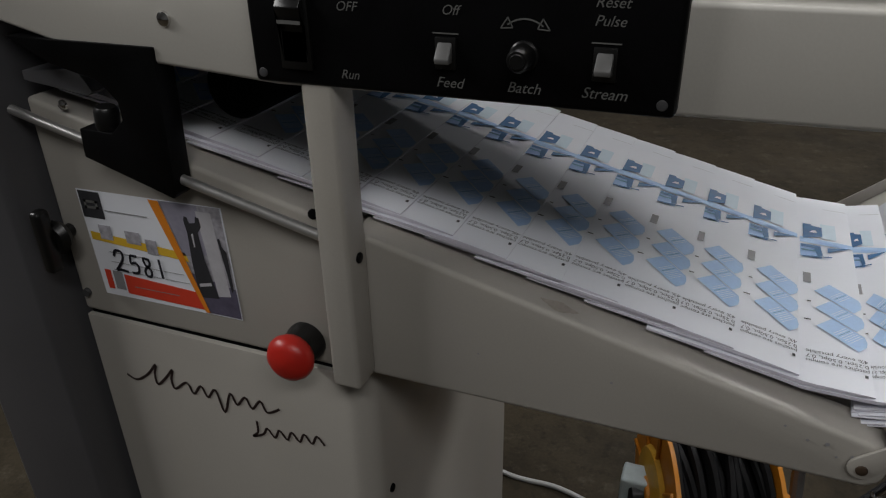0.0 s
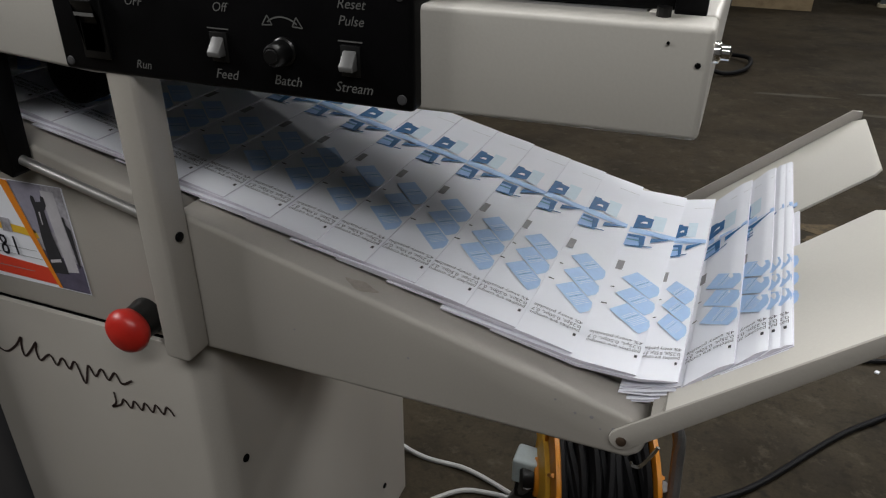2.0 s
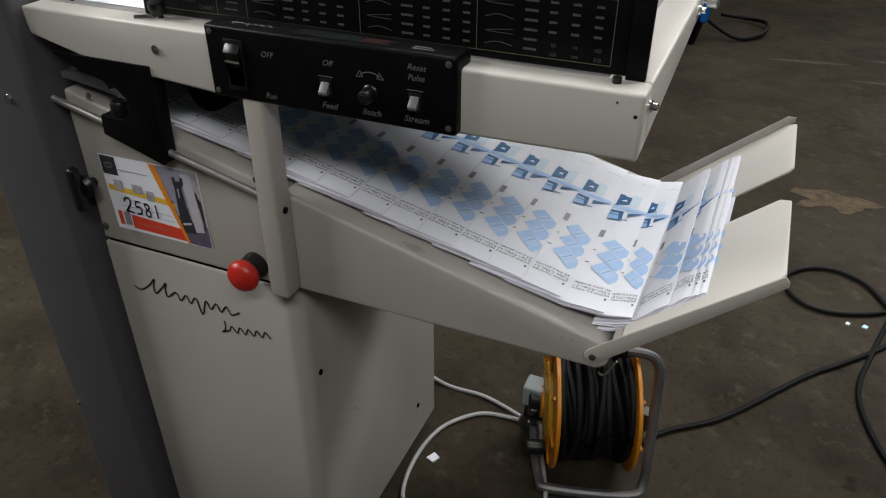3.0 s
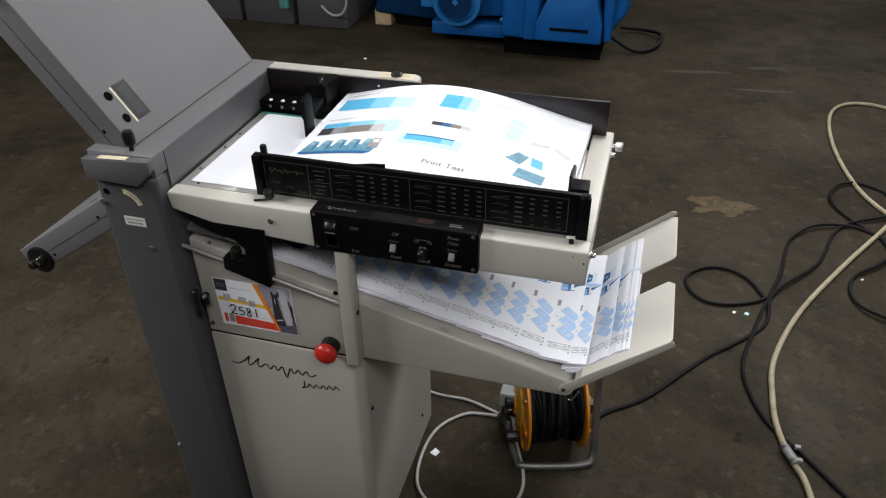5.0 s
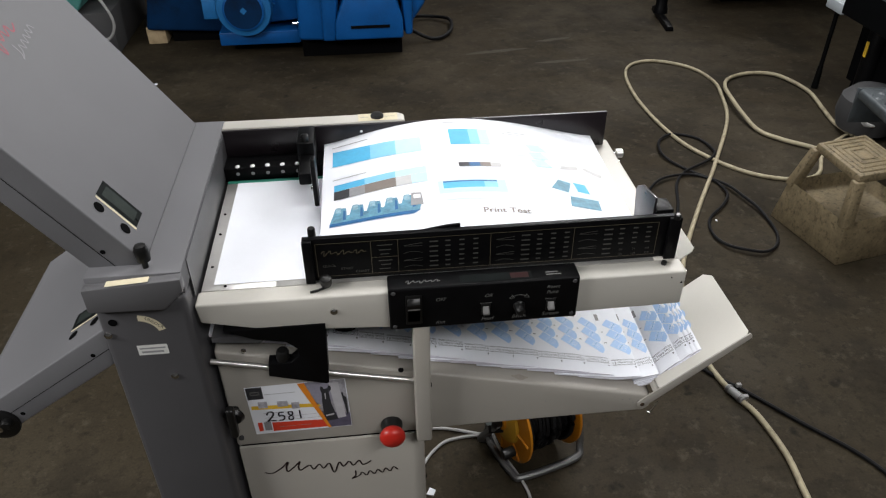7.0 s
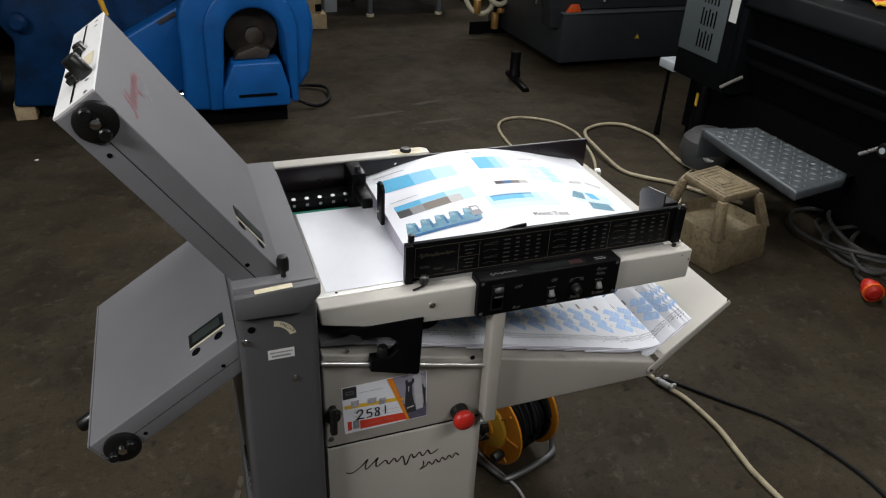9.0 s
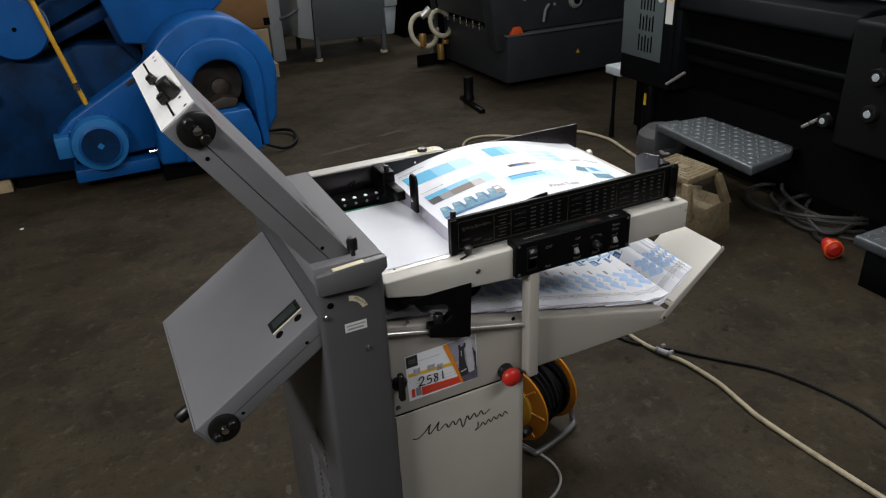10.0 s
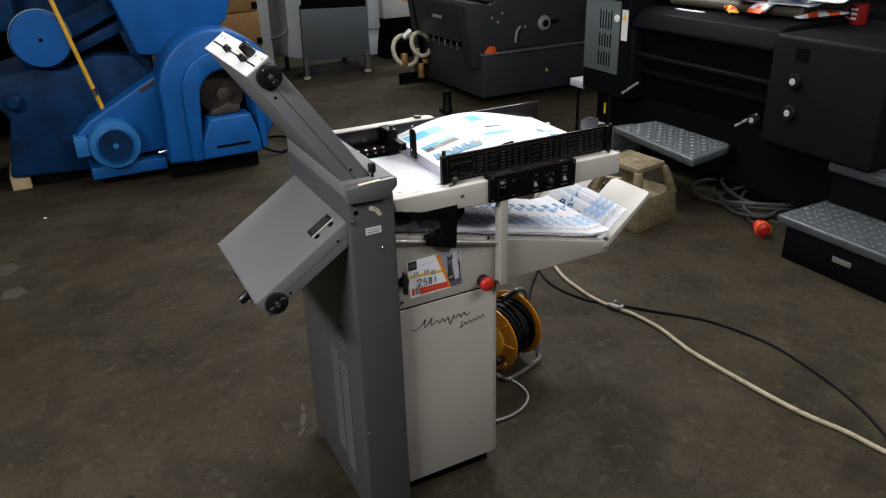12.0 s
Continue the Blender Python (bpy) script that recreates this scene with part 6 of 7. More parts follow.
part("tower_shade_back", box(3.75, 3.80, -0.6, 2.298, 0.40, 2.6), MATT, pr)
part("tower_base", box(3.16, 3.74, -0.5, 1.945, 0.40, 0.99), MATT, pr)
part("blue_cylinder", cyl((3.60, 0.3, 1.185), (3.60, 2.29, 1.185), 0.066, 24), material("blue_blanket_cylinder", (0.015, 0.045, 0.22), 0.45, 0, 0.3, 14, 0.1), pr, "blue blanket cylinder")
for zz, rr, m in ((1.62, 0.05, PRESS), (1.50, 0.035, PRESS), (1.356, 0.008, STEEL), (1.76, 0.04, PRESS)):
    part("cross_roller", cyl((3.58, 0.3, zz), (3.58, 2.29, zz), rr, 16), m, pr)
part("red_rail", box(3.50, 3.53, 0.3, 2.29, 1.10, 1.115), material("dull_red_rail", (0.12, 0.012, 0.012), 0.5), pr)

# tread-plate steps

def tread(name, parent, pts, z, label=""):
    """A chequered plate on the outline pts, with raised studs."""
    slab = part(name, prism(pts, "z", z - 0.045, z, 0.012, 3), TREAD, parent, label)
    bm = bmesh.new()
    xs, ys = [p[0] for p in pts], [p[1] for p in pts]

    def inside(x, y):
        return all((q[0] - p[0]) * (y - p[1]) - (q[1] - p[1]) * (x - p[0]) > 0.02 * math.hypot(q[0] - p[0], q[1] - p[1]) for p, q in zip(pts, pts[1:] + pts[:1]))

    nx, ny = int((max(xs) - min(xs)) / 0.042), int((max(ys) - min(ys)) / 0.042)
    for i in range(nx + 1):
        for j in range(ny + 1):
            cx, cy = min(xs) + i * 0.042, min(ys) + j * 0.042
            if not inside(cx, cy):
                continue
            a = radians(45 if (i + j) % 2 else -45)
            ring = []
            for du, dv in ((-0.019, 0), (0, 0.007), (0.019, 0), (0, -0.007)):
                ring.append(bm.verts.new((cx + du * math.cos(a) - dv * math.sin(a), cy + du * math.sin(a) + dv * math.cos(a), z + 0.0002)))
            mid = bm.verts.new((cx, cy, z + 0.0095))
            for k in range(4):
                bm.faces.new((ring[k], ring[(k + 1) % 4], mid))
    tagged(part("tread_studs", bm, TREAD, slab), kind="stuff")
    return slab


fs = thing("press_step", (2.28, 1.40, 0.30), "grey tread-plate step hinged on the press", "step")
tread("step_plate", fs, [(2.095, 1.075), (2.40, 1.13), (2.46, 1.17), (2.455, 1.735), (2.165, 1.77)], 0.352)
part("step_bracket", box(2.44, 2.62, 1.22, 1.26, 0.25, 0.305), MATT, fs)
part("step_bracket", box(2.44, 2.62, 1.64, 1.68, 0.25, 0.305), MATT, fs)
part("step_side", prism([(2.166, 1.772), (2.30, 1.757), (2.30, 1.768), (2.166, 1.783)], "z", 0.20, 0.35, 0.002), TREAD, fs)
bs = thing("access_steps", (2.5, 0.1, 0), "black access steps with grey tread plates", "steps")
part("lower_riser", box(2.185, 2.62, -0.60, 0.545, 0.0, 0.158, 0.004), PRESS, bs)
tread("lower_tread", bs, [(2.175, -0.61), (2.62, -0.61), (2.62, 0.60), (2.175, 0.60)], 0.205)
part("upper_riser", box(2.50, 2.95, -0.60, 0.575, 0.159, 0.36, 0.004), PRESS, bs)
tread("upper_tread", bs, [(2.48, -0.61), (2.95, -0.61), (2.95, 0.60), (2.48, 0.60)], 0.405)
part("pull_handle", box(2.180, 2.186, 0.20, 0.29, 0.085, 0.11, 0.002), SILVER, bs, "small metal pull handle")

# grey cable heap and its red plug
rng2 = random.Random(11)
heap = bmesh.new()
for k in range(7):
    cx, cy = 2.62 + rng2.uniform(-0.06, 0.06), 1.06 + rng2.uniform(-0.06, 0.06)
    rx, ry, rot = rng2.uniform(0.16, 0.30), rng2.uniform(0.10, 0.20), rng2.uniform(0, 3)
    ring = []
    for q in range(10):
        a = 2 * math.pi * q / 10
        u, v = rx * math.cos(a), ry * math.sin(a)
        ring.append((cx + u * math.cos(rot) - v * math.sin(rot), cy + u * math.sin(rot) + v * math.cos(rot), 0.012 + 0.012 * k + 0.014 * math.sin(2 * a + k)))
    tube(ring, 0.0095, 8, 5, heap, True)
tube([(2.50, 1.0, 0.02), (2.40, 0.93, 0.012), (2.36, 0.85, 0.02), (2.335, 0.80, 0.035)], 0.0095, 8, 6, heap)
solo("cable_heap", heap, SHADEDCABLE, "heap of pale grey cable, darkened for shade under the press", "cable", kind="stuff")
pg = thing("industrial_plug", (2.31, 0.78, 0), "red industrial plug lying on the floor", "plug")
part("plug_body", lathe([(0.020, 0), (0.034, 0.01), (0.038, 0.05), (0.032, 0.06), (0.024, 0.085), (0.014, 0.10)], (2.285, 0.735, 0.040), (0.45, 0.9, 0.02), 18), RED, pg)
part("plug_collar", lathe([(0.041, 0), (0.041, 0.014)], (2.29, 0.745, 0.041), (0.45, 0.9, 0.02), 18), CRISPRED, pg)

# papers and packets on the press
PILES = ((2.82, 1.83, 0.42, 0.30, 20, CARDBOARD), (2.85, 1.80, 0.40, 0.30, 12, OLIVE), (2.95, 1.62, 0.42, 0.30, -8, PAPER), (2.82, 1.86, 0.30, 0.21, 35, PAPER), (2.80, 1.24, 0.42, 0.30, 15, PAPER), (2.86, 1.16, 0.42, 0.30, -14, PAPER), (2.76, 1.30, 0.36, 0.26, 40, PAPER), (2.88, 1.10, 0.40, 0.28, -30, PAPER), (2.78, 1.06, 0.36, 0.25, 8, PAPER))
for k, (px, py, w, d, a, m) in enumerate(PILES):
    at = Matrix.Translation((px, py, 1.03 + 0.006 * k)) @ Matrix.Rotation(radians(a), 4, "Z")
    bm = bmesh.new()
    rows = []
    for i in range(7):
        x = d * (i / 6 - 0.5)
        z = 0.05 * (i / 6) ** 2 * (k % 3) / 2 + 0.006 * math.sin(i * 1.3 + k)
        rows.append([bm.verts.new(at @ Vector((x, y, zz))) for y, zz in ((-w / 2, z), (w / 2, z + 0.01), (w / 2, z + 0.012), (-w / 2, z + 0.003))])
    for p, q in zip(rows, rows[1:]):
        for j in range(4):
            bm.faces.new((p[j], p[(j + 1) % 4], q[(j + 1) % 4], q[j]))
    bm.faces.new(rows[0][::-1])
    bm.faces.new(rows[-1])
    bmesh.ops.recalc_face_normals(bm, faces=bm.faces)
    sh = thing("paper_sheet", (px, py, 1.03 + 0.006 * k), ("pale printed paper lying on the press" if m is PAPER else "card folder lying on the press"), "papers", "papers on the press")
    part("sheet_body", bm, m, sh)
    if k > 3:
        for q in range(3):
            f = bmesh.new()
            vs = []
            for x, y in ((-0.5 + 0.04, -0.35 + 0.25 * q), (-0.5 + 0.16, -0.35 + 0.25 * q), (-0.5 + 0.16, -0.2 + 0.25 * q), (-0.5 + 0.04, -0.2 + 0.25 * q)):
                i = (x + 0.5) * 6
                z = 0.05 * (i / 6) ** 2 * (k % 3) / 2 + 0.006 * math.sin(i * 1.3 + k)
                vs.append(f.verts.new(at @ Vector((d * x, w * y, z + 0.015))))
            f.faces.new(vs)
            part("print_block", f, ICE if q % 2 else PALEBLUE, sh)
solo("paper_roll", cyl((2.66, 1.90, 1.014), (2.75, 1.06, 1.014), 0.030, 20, bev=0.002), OLIVEBROWN, "dull brown roller lying across the press cover", "roller")
solo("paper_note", prism([(2.575, 1.60), (2.60, 1.59), (2.60, 1.78), (2.585, 1.80), (2.57, 1.74)], "z", 0.976, 0.981), PAPER, "white paper slip on the press cover", "paper slip")


def packet(name, at, L, W, H, rot, m, label, tip=-14, along=False):
    bm = bmesh.new()
    n = 10
    rows = []
    for i in range(n + 1):
        t = i / n
        bulge = math.sin(math.pi * t) ** 0.6
        row = []
        for j in range(9):
            a = 2 * math.pi * j / 9
            row.append(bm.verts.new((L * (t - 0.5), W / 2 * math.cos(a) * (0.85 + 0.15 * bulge) + 0.006 * math.sin(9 * t + j), H / 2 * math.sin(a) * max(0.06, bulge) + 0.004 * math.sin(7 * t + 2 * j))))
        rows.append(row)
    for a, b in zip(rows, rows[1:]):
        for j in range(9):
            f = bm.faces.new((a[j], a[(j + 1) % 9], b[(j + 1) % 9], b[j]))
    bm.faces.new(rows[0][::-1])
    bm.faces.new(rows[-1])
    for f in bm.faces:
        cx = f.calc_center_median().x / L
        f.material_index = 1 if (abs(cx) > 0.44 or abs(f.calc_center_median().y) < 0.12 * W if along else abs(cx) > 0.30 or abs(cx) < 0.06) else 0
    bmesh.ops.transform(bm, matrix=Matrix.Translation(at) @ Matrix.Rotation(radians(rot), 4, "Z") @ Matrix.Rotation(radians(tip), 4, "Y"), verts=bm.verts)
    return solo(name, bm, m, label, "packet")


packet("snack_packet", (2.71, 1.255, 1.062), 0.25, 0.11, 0.045, -4, [PAPER, CRISPRED], "crumpled white and orange snack packet", -26, True)
packet("snack_packet", (2.83, 1.045, 1.003), 0.27, 0.10, 0.035, -24, [CRISPRED, PAPER], "crumpled orange snack packet", -3)
packet("glove", (2.66, 1.46, 1.0), 0.10, 0.05, 0.04, 60, [RED, YELLOWPRINT], "small red and yellow rag on the press edge")
mug = thing("mug", (2.98, 0.93, 0.955), "red mug with white lettering bars", "mug")
part("cup", lathe([(0.038, 0), (0.040, 0.005), (0.040, 0.095), (0.037, 0.096), (0.036, 0.02), (0.001, 0.018)], (2.98, 0.93, 0.955), (0, 0, 1), 26), MUGRED, mug)
part("cup_handle", tube([(2.965, 0.966, 1.035), (2.955, 0.993, 1.02), (2.955, 0.993, 0.995), (2.965, 0.966, 0.975)], 0.006, 8), MUGRED, mug)
part("white_bars", sheet([(-0.020, -0.004, 0.068, 0.080), (0.0, 0.018, 0.068, 0.080), (-0.018, 0.016, 0.046, 0.058), (-0.014, 0.014, 0.024, 0.036)], plane((2.9390, 0.93, 0.955), (0, -1, 0), (0, 0, 1)), 0.001), CLOTH, mug)
bag = taper(quad(2.72, 2.92, 1.72, 2.005), 1.0, quad(2.80, 2.86, 1.77, 1.96), 1.28, 0.012)
solo("cloth_bag", bag, CLOTH, "crumpled pale cloth hanging behind the desk", "cloth")
solo("desk_tablet", prism([(2.455, 1.094), (2.83, 1.246), (2.83, 1.256), (2.455, 1.108)], "y", 2.09, 2.38, 0.003), OFFWHITE, "white sheet pad on the sloping desk", "pad")
solo("desk_clip", box(2.438, 2.466, 2.20, 2.245, 1.083, 1.112, 0.004), RED, "small red knob on the desk edge", "knob")

# ---- the blue platen press ----
bp = thing("platen_press", (-0.3, 3.7, 0), "blue painted platen die-cutting press on timber blocks", "platen press")
guard = part("flywheel_guard", prism([*arc(0.222, 0.552, 0.360, -14, 190, 30), (-0.150, 0.12), (0.060, 0.11), *arc(0.250, 0.512, 0.154, 180, 0, 18), (0.43, 0.13), (0.55, 0.30)], "y", 3.22, 3.50, 0.022, 3), BLUE, bp, "blue rounded flywheel guard")
part("guard_ring", prism([(0.475, 0.14), *arc(0.238, 0.545, 0.250, 0, 180, 24), (-0.015, 0.12), (0.055, 0.12), *arc(0.250, 0.512, 0.160, 180, 0, 24), (0.435, 0.14)], "y", 3.19, 3.224, 0.014, 3), BLUE, guard)
part("flywheel", cyl((0.255, 3.36, 0.50), (0.255, 3.45, 0.50), 0.150, 30, bev=0.02), GREASE, bp, "greasy brown flywheel")
# brown lump added to fill the opening; it is no known part
part("brown_lump", prism([(0.14, 0.387), (0.32, 0.387), (0.34, 0.43), (0.26, 0.455), (0.16, 0.42)], "y", 3.24, 3.36, 0.006), GREASE, bp)
part("wheel_hub", lathe([(0.05, 0), (0.05, 0.03), (0.03, 0.04)], (0.265, 3.36, 0.49), (0, -1, 0), 18), GREASE, bp)
part("guard_foot", prism([(0.052, 0.130), (0.424, 0.130), (0.424, 0.23), (0.382, 0.385), (0.122, 0.380), (0.058, 0.23)], "y", 3.17, 3.34, 0.012, 3), BLUE, bp)
# black backing makes the guard opening read as shaded
part("guard_back_shade", prism([(0.05, 0.14), *arc(0.25, 0.512, 0.17, 180, 0, 16), (0.43, 0.14)], "y", 3.46, 3.498), MATT, bp)
part("foot_slot", box(0.14, 0.35, 3.165, 3.175, 0.195, 0.21), MATT, bp)
part("belt_guard", prism([(-0.14, 0.18), (0.0, 0.80), (-0.10, 0.66), (-0.55, 0.42), (-0.64, 0.34), (-0.60, 0.22), (-0.42, 0.16)], "y", 3.40, 3.56, 0.016, 3), BLUE, bp)
part("name_plate", box(-0.235, -0.125, 3.395, 3.401, 0.575, 0.60, 0.002), INK, bp).data.transform(Matrix.Translation((-0.18, 3.4, 0.5875)) @ Matrix.Rotation(radians(-27), 4, "Y") @ Matrix.Translation((0.18, -3.4, -0.5875)))
motor = part("motor", lathe([(0.09, 0), (0.145, 0.012), (0.155, 0.04), (0.150, 0.09), (0.150, 0.30), (0.10, 0.32)], (-0.435, 3.30, 0.275), (0, 1, 0), 32), LIGHTBLUE, bp, "lighter blue electric motor")
part("fan_cover", lathe([(0.112, -0.006), (0.105, -0.010), (0.02, -0.010)], (-0.435, 3.30, 0.275), (0, 1, 0), 28), BLUE, motor)
part("fan_grille", sheet([arc(0, 0, 0.10, 0, 350, 26)], plane((-0.435, 3.289, 0.275), (1, 0, 0), (0, 0, 1))), GRIMYSHADE, motor)
part("fan_badge", sheet([((-0.02, 0), (0, -0.02), (0.02, 0), (0, 0.02))], plane((-0.435, 3.288, 0.275), (1, 0, 0), (0, 0, 1)), 0.001), LIGHTBLUE, motor)
for k in range(12):
    a = 2 * math.pi * k / 12
    part("cooling_fin", box(-0.004, 0.004, 0.09, 0.29, 0.146, 0.162), LIGHTBLUE, motor).data.transform(Matrix.Translation((-0.435, 3.30, 0.275)) @ Matrix.Rotation(a, 4, "Y"))
part("motor_box", box(-0.66, -0.58, 3.34, 3.46, 0.22, 0.34, 0.008), LIGHTBLUE, motor)
# black boxes stand in for the shade under the raised press
part("under_press_shade", box(-0.92, -0.12, 3.64, 4.2, 0.002, 0.088), MATT, bp, "black box for the shade under the frame")
part("under_press_shade", box(-0.14, 0.42, 3.30, 4.0, 0.002, 0.128), MATT, bp)
part("motor_base", box(-0.60, -0.15, 3.36, 3.72, 0.06, 0.135, 0.008), BLUE, bp)
part("base_bolt", cyl((-0.19, 3.40, 0.16), (-0.10, 3.40, 0.16), 0.012, 10), CHROME, bp)
body_pts = [(-1.05, 0.09), (-0.55, 0.06), (-0.1, 0.12), (0.0, 0.45), (-0.20, 0.75), (-0.42, 0.78), (-0.60, 0.70), (-0.78, 0.74), (-0.98, 0.70), (-1.03, 0.55), (-0.97, 0.45)]
part("lower_frame", prism(body_pts, "y", 3.58, 4.25, 0.02, 3), GRIMYSHADE, bp, "grimy deep blue cast lower frame, darkened for shade")
part("upper_frame", prism([(-0.86, 0.75), (-0.84, 1.20), (-0.62, 1.44), (-0.25, 1.50), (0.05, 1.46), (-0.10, 0.75)], "y", 3.82, 4.30, 0.03, 3), GRIMYSHADE, bp)
cov = [(-0.365, 1.40), (0.06, 1.475), *arc(0.10, 1.14, 0.335, 80, -25, 14), (0.385, 0.93), (0.20, 0.80), (0.0, 0.735), (-0.19, 0.765)]
part("crank_cover", prism(cov, "y", 3.50, 3.95, 0.014, 3), BLUE, bp, "large blue rounded crank cover")
part("cover_bracket", tube([(0.40, 3.6, 1.30), (0.50, 3.6, 1.31), (0.53, 3.6, 1.24), (0.50, 3.6, 1.15), (0.44, 3.6, 1.13)], 0.014, 8), BLACK, bp)
part("side_disc", lathe([(0.165, 0), (0.165, 0.10), (0.155, 0.115), (0.02, 0.118)], (-0.70, 3.62, 0.905), (0, -1, 0), 32), BLUE, bp)
part("disc_band", lathe([(0.169, 0.02), (0.169, 0.06)], (-0.70, 3.62, 0.905), (0, -1, 0), 32), SILVER, bp)
part("disc_centre", lathe([(0.012, 0.117), (0.012, 0.121)], (-0.70, 3.62, 0.905), (0, -1, 0), 10), MATT, bp)
part("arm_beam", prism([(-0.62, 0.98), (-0.24, 1.13), (-0.22, 1.02), (-0.58, 0.86)], "y", 3.60, 3.80, 0.01), GRIMYSHADE, bp)
part("arm_beam", prism([(-0.56, 0.84), (-0.20, 0.98), (-0.18, 0.92), (-0.54, 0.78)], "y", 3.60, 3.80, 0.01), GRIMYSHADE, bp)
part("strut", prism([(-0.26, 0.90), (-0.16, 0.92), (-0.07, 0.55), (-0.16, 0.54)], "y", 3.60, 3.72, 0.01), GRIMYSHADE, bp)
# black box stands in for the shade between frame and belt guard
part("throat_shade", box(-0.50, -0.08, 3.76, 3.80, 0.42, 0.80), MATT, bp)
part("side_block", box(-0.93, -0.80, 3.66, 3.86, 0.95, 1.20, 0.015), GRIMYSHADE, bp)
part("side_cap", cyl((-0.86, 3.75, 1.20), (-0.86, 3.75, 1.26), 0.02, 12), SILVER, bp)
part("grease_cap", lathe([(0.05, 0), (0.05, 0.05), (0.03, 0.07)], (-0.93, 3.58, 0.56), (0, -1, 0), 16), GRIMYSHADE, bp)
part("upper_box", box(-0.50, -0.22, 3.72, 3.95, 1.40, 1.56, 0.03, 3), BLUE, bp)
part("yellow_pole", cyl((-0.70, 3.48, 1.58), (-0.455, 3.48, 0.47), 0.0135, 12), YELLOW, bp, "yellow handle pole")
part("pole_tip", cyl((-0.75, 3.48, 1.585), (-0.68, 3.44, 1.63), 0.020, 10), YELLOW, bp)
part("pole_clip", cyl((-0.487, 3.47, 0.60), (-0.477, 3.47, 0.56), 0.022, 12), CHROME, bp)
part("splash_board", prism([(-0.66, 1.47), (-0.38, 1.49), (-0.33, 1.10), (-0.56, 1.04)], "y", 3.49, 3.495), CLEAR, bp, "clear plastic board")
for px, pz, w, h, a in ((-0.62, 1.53, 0.16, 0.10, 8), (-0.50, 1.55, 0.15, 0.11, -10), (-0.46, 1.50, 0.10, 0.09, 5)):
    b = box(-w / 2, w / 2, -0.0015, 0.0015, -h / 2, h / 2)
    bmesh.ops.transform(b, matrix=Matrix.Translation((px, 3.462 - 0.006 * (px > -0.55), pz)) @ Matrix.Rotation(radians(a), 4, "Y"), verts=b.verts)
    part("paper_tag", b, PAPER, bp, "white paper lot tag")
part("tag_bar", sheet([(-0.56, -0.43, 1.495, 1.508)], plane((0, 3.4535, 0), (1, 0, 0), (0, 0, 1)), 0.001), REDPRINT, bp)
part("tag_number", sheet([(-0.55, -0.525, 1.525, 1.565), (-0.51, -0.49, 1.525, 1.565), (-0.475, -0.455, 1.525, 1.565)], plane((0, 3.4535, 0), (1, 0, 0), (0, 0, 1)), 0.001), INK, bp)
for wx, wy in ((-1.0, 3.66), (-0.95, 4.15), (0.30, 3.40), (0.05, 4.1)):
    part("timber_block", box(wx - 0.06, wx + 0.05, wy - 0.05, wy + 0.30, 0.0, 0.10, 0.006), WOOD, bp, "pale timber block")
solo("power_cable", tube([(0.42, 3.5, 0.10), (0.60, 3.45, 0.02), (0.72, 3.55, 0.02), (0.74, 3.75, 0.03), (0.62, 3.85, 0.02), (0.50, 3.8, 0.04)], 0.011, 8), CABLE, "black cable trailing from the blue press", "cable")
pipe = bmesh.new()
tube([(-1.8, 4.2, 1.60), (-0.9, 4.2, 1.60), (-0.20, 4.2, 1.615), (-0.06, 4.2, 1.60)], 0.035, 10, 6, pipe)
tube([(-0.80, 4.15, 1.72), (-0.60, 4.15, 1.66), (-0.30, 4.15, 1.67), (-0.10, 4.15, 1.69), (0.0, 4.15, 1.66), (0.06, 4.15, 1.56), (0.04, 4.15, 1.46), (-0.06, 4.10, 1.42), (-0.30, 4.0, 1.42)], 0.018, 8, 6, pipe)
bx(pipe, -0.10, -0.02, 4.17, 4.23, 1.40, 1.64, 0.005)
part("overhead_pipe", pipe, BLACK, bp, "black bracket and cable over the press")
part("pipe_box", box(-1.05, -0.90, 4.1, 4.3, 1.56, 2.0, 0.01), BLACK, bp)

# ---- second offset press behind ----
p1 = thing("rear_offset_press", (3.4, 4.5, 0), "slate black two-unit offset press further back", "printing press")
YF = 3.90
SIDE = [(2.44, 0.43), (2.385, 0.84), (2.61, 0.80), (2.70, 0.86), (2.84, 1.70), (2.86, 1.715), (3.175, 1.71), (3.20, 1.69), (3.25, 1.51), (3.284, 1.25), (3.27, 1.045), (3.613, 1.038), (3.754, 1.718), (4.074, 1.712), (4.18, 1.59), (4.195, 1.326), (4.30, 1.02), (5.0, 1.02), (5.0, 0.43)]
part("side_frame", prism(SIDE, "y", YF, YF + 0.07, 0.006), REARPRESS, p1, "slate black side frame")
part("side_frame", prism(SIDE, "y", 4.98, 5.05, 0.006), REARPRESS, p1)
part("base_plinth", box(2.515, 5.0, YF - 0.03, 5.0, 0.05, 0.405, 0.01), REARPRESS, p1)
part("base_cap", box(2.505, 5.0, YF - 0.05, 5.0, 0.406, 0.418, 0.003), SLATE, p1)
# black box stands in for the shadow gap below the plinth
part("base_gap_shade", box(2.60, 5.0, YF + 0.06, 4.95, 0.0, 0.049), MATT, p1)
front = part("unit_front", prism([(2.45, 0.50), (2.40, 0.815), (2.64, 0.79), (2.86, 1.69), (3.10, 1.69), (2.90, 0.50)], "y", YF + 0.071, 4.979, 0.006), MATT, p1, "black sloping unit front")
part("front_box", prism([(2.43, 0.49), (2.378, 0.80), (2.385, 0.842), (2.64, 0.80), (2.64, 0.78), (2.44, 0.78), (2.45, 0.49)], "y", YF + 0.15, 4.90, 0.008), REARPRESS, front)
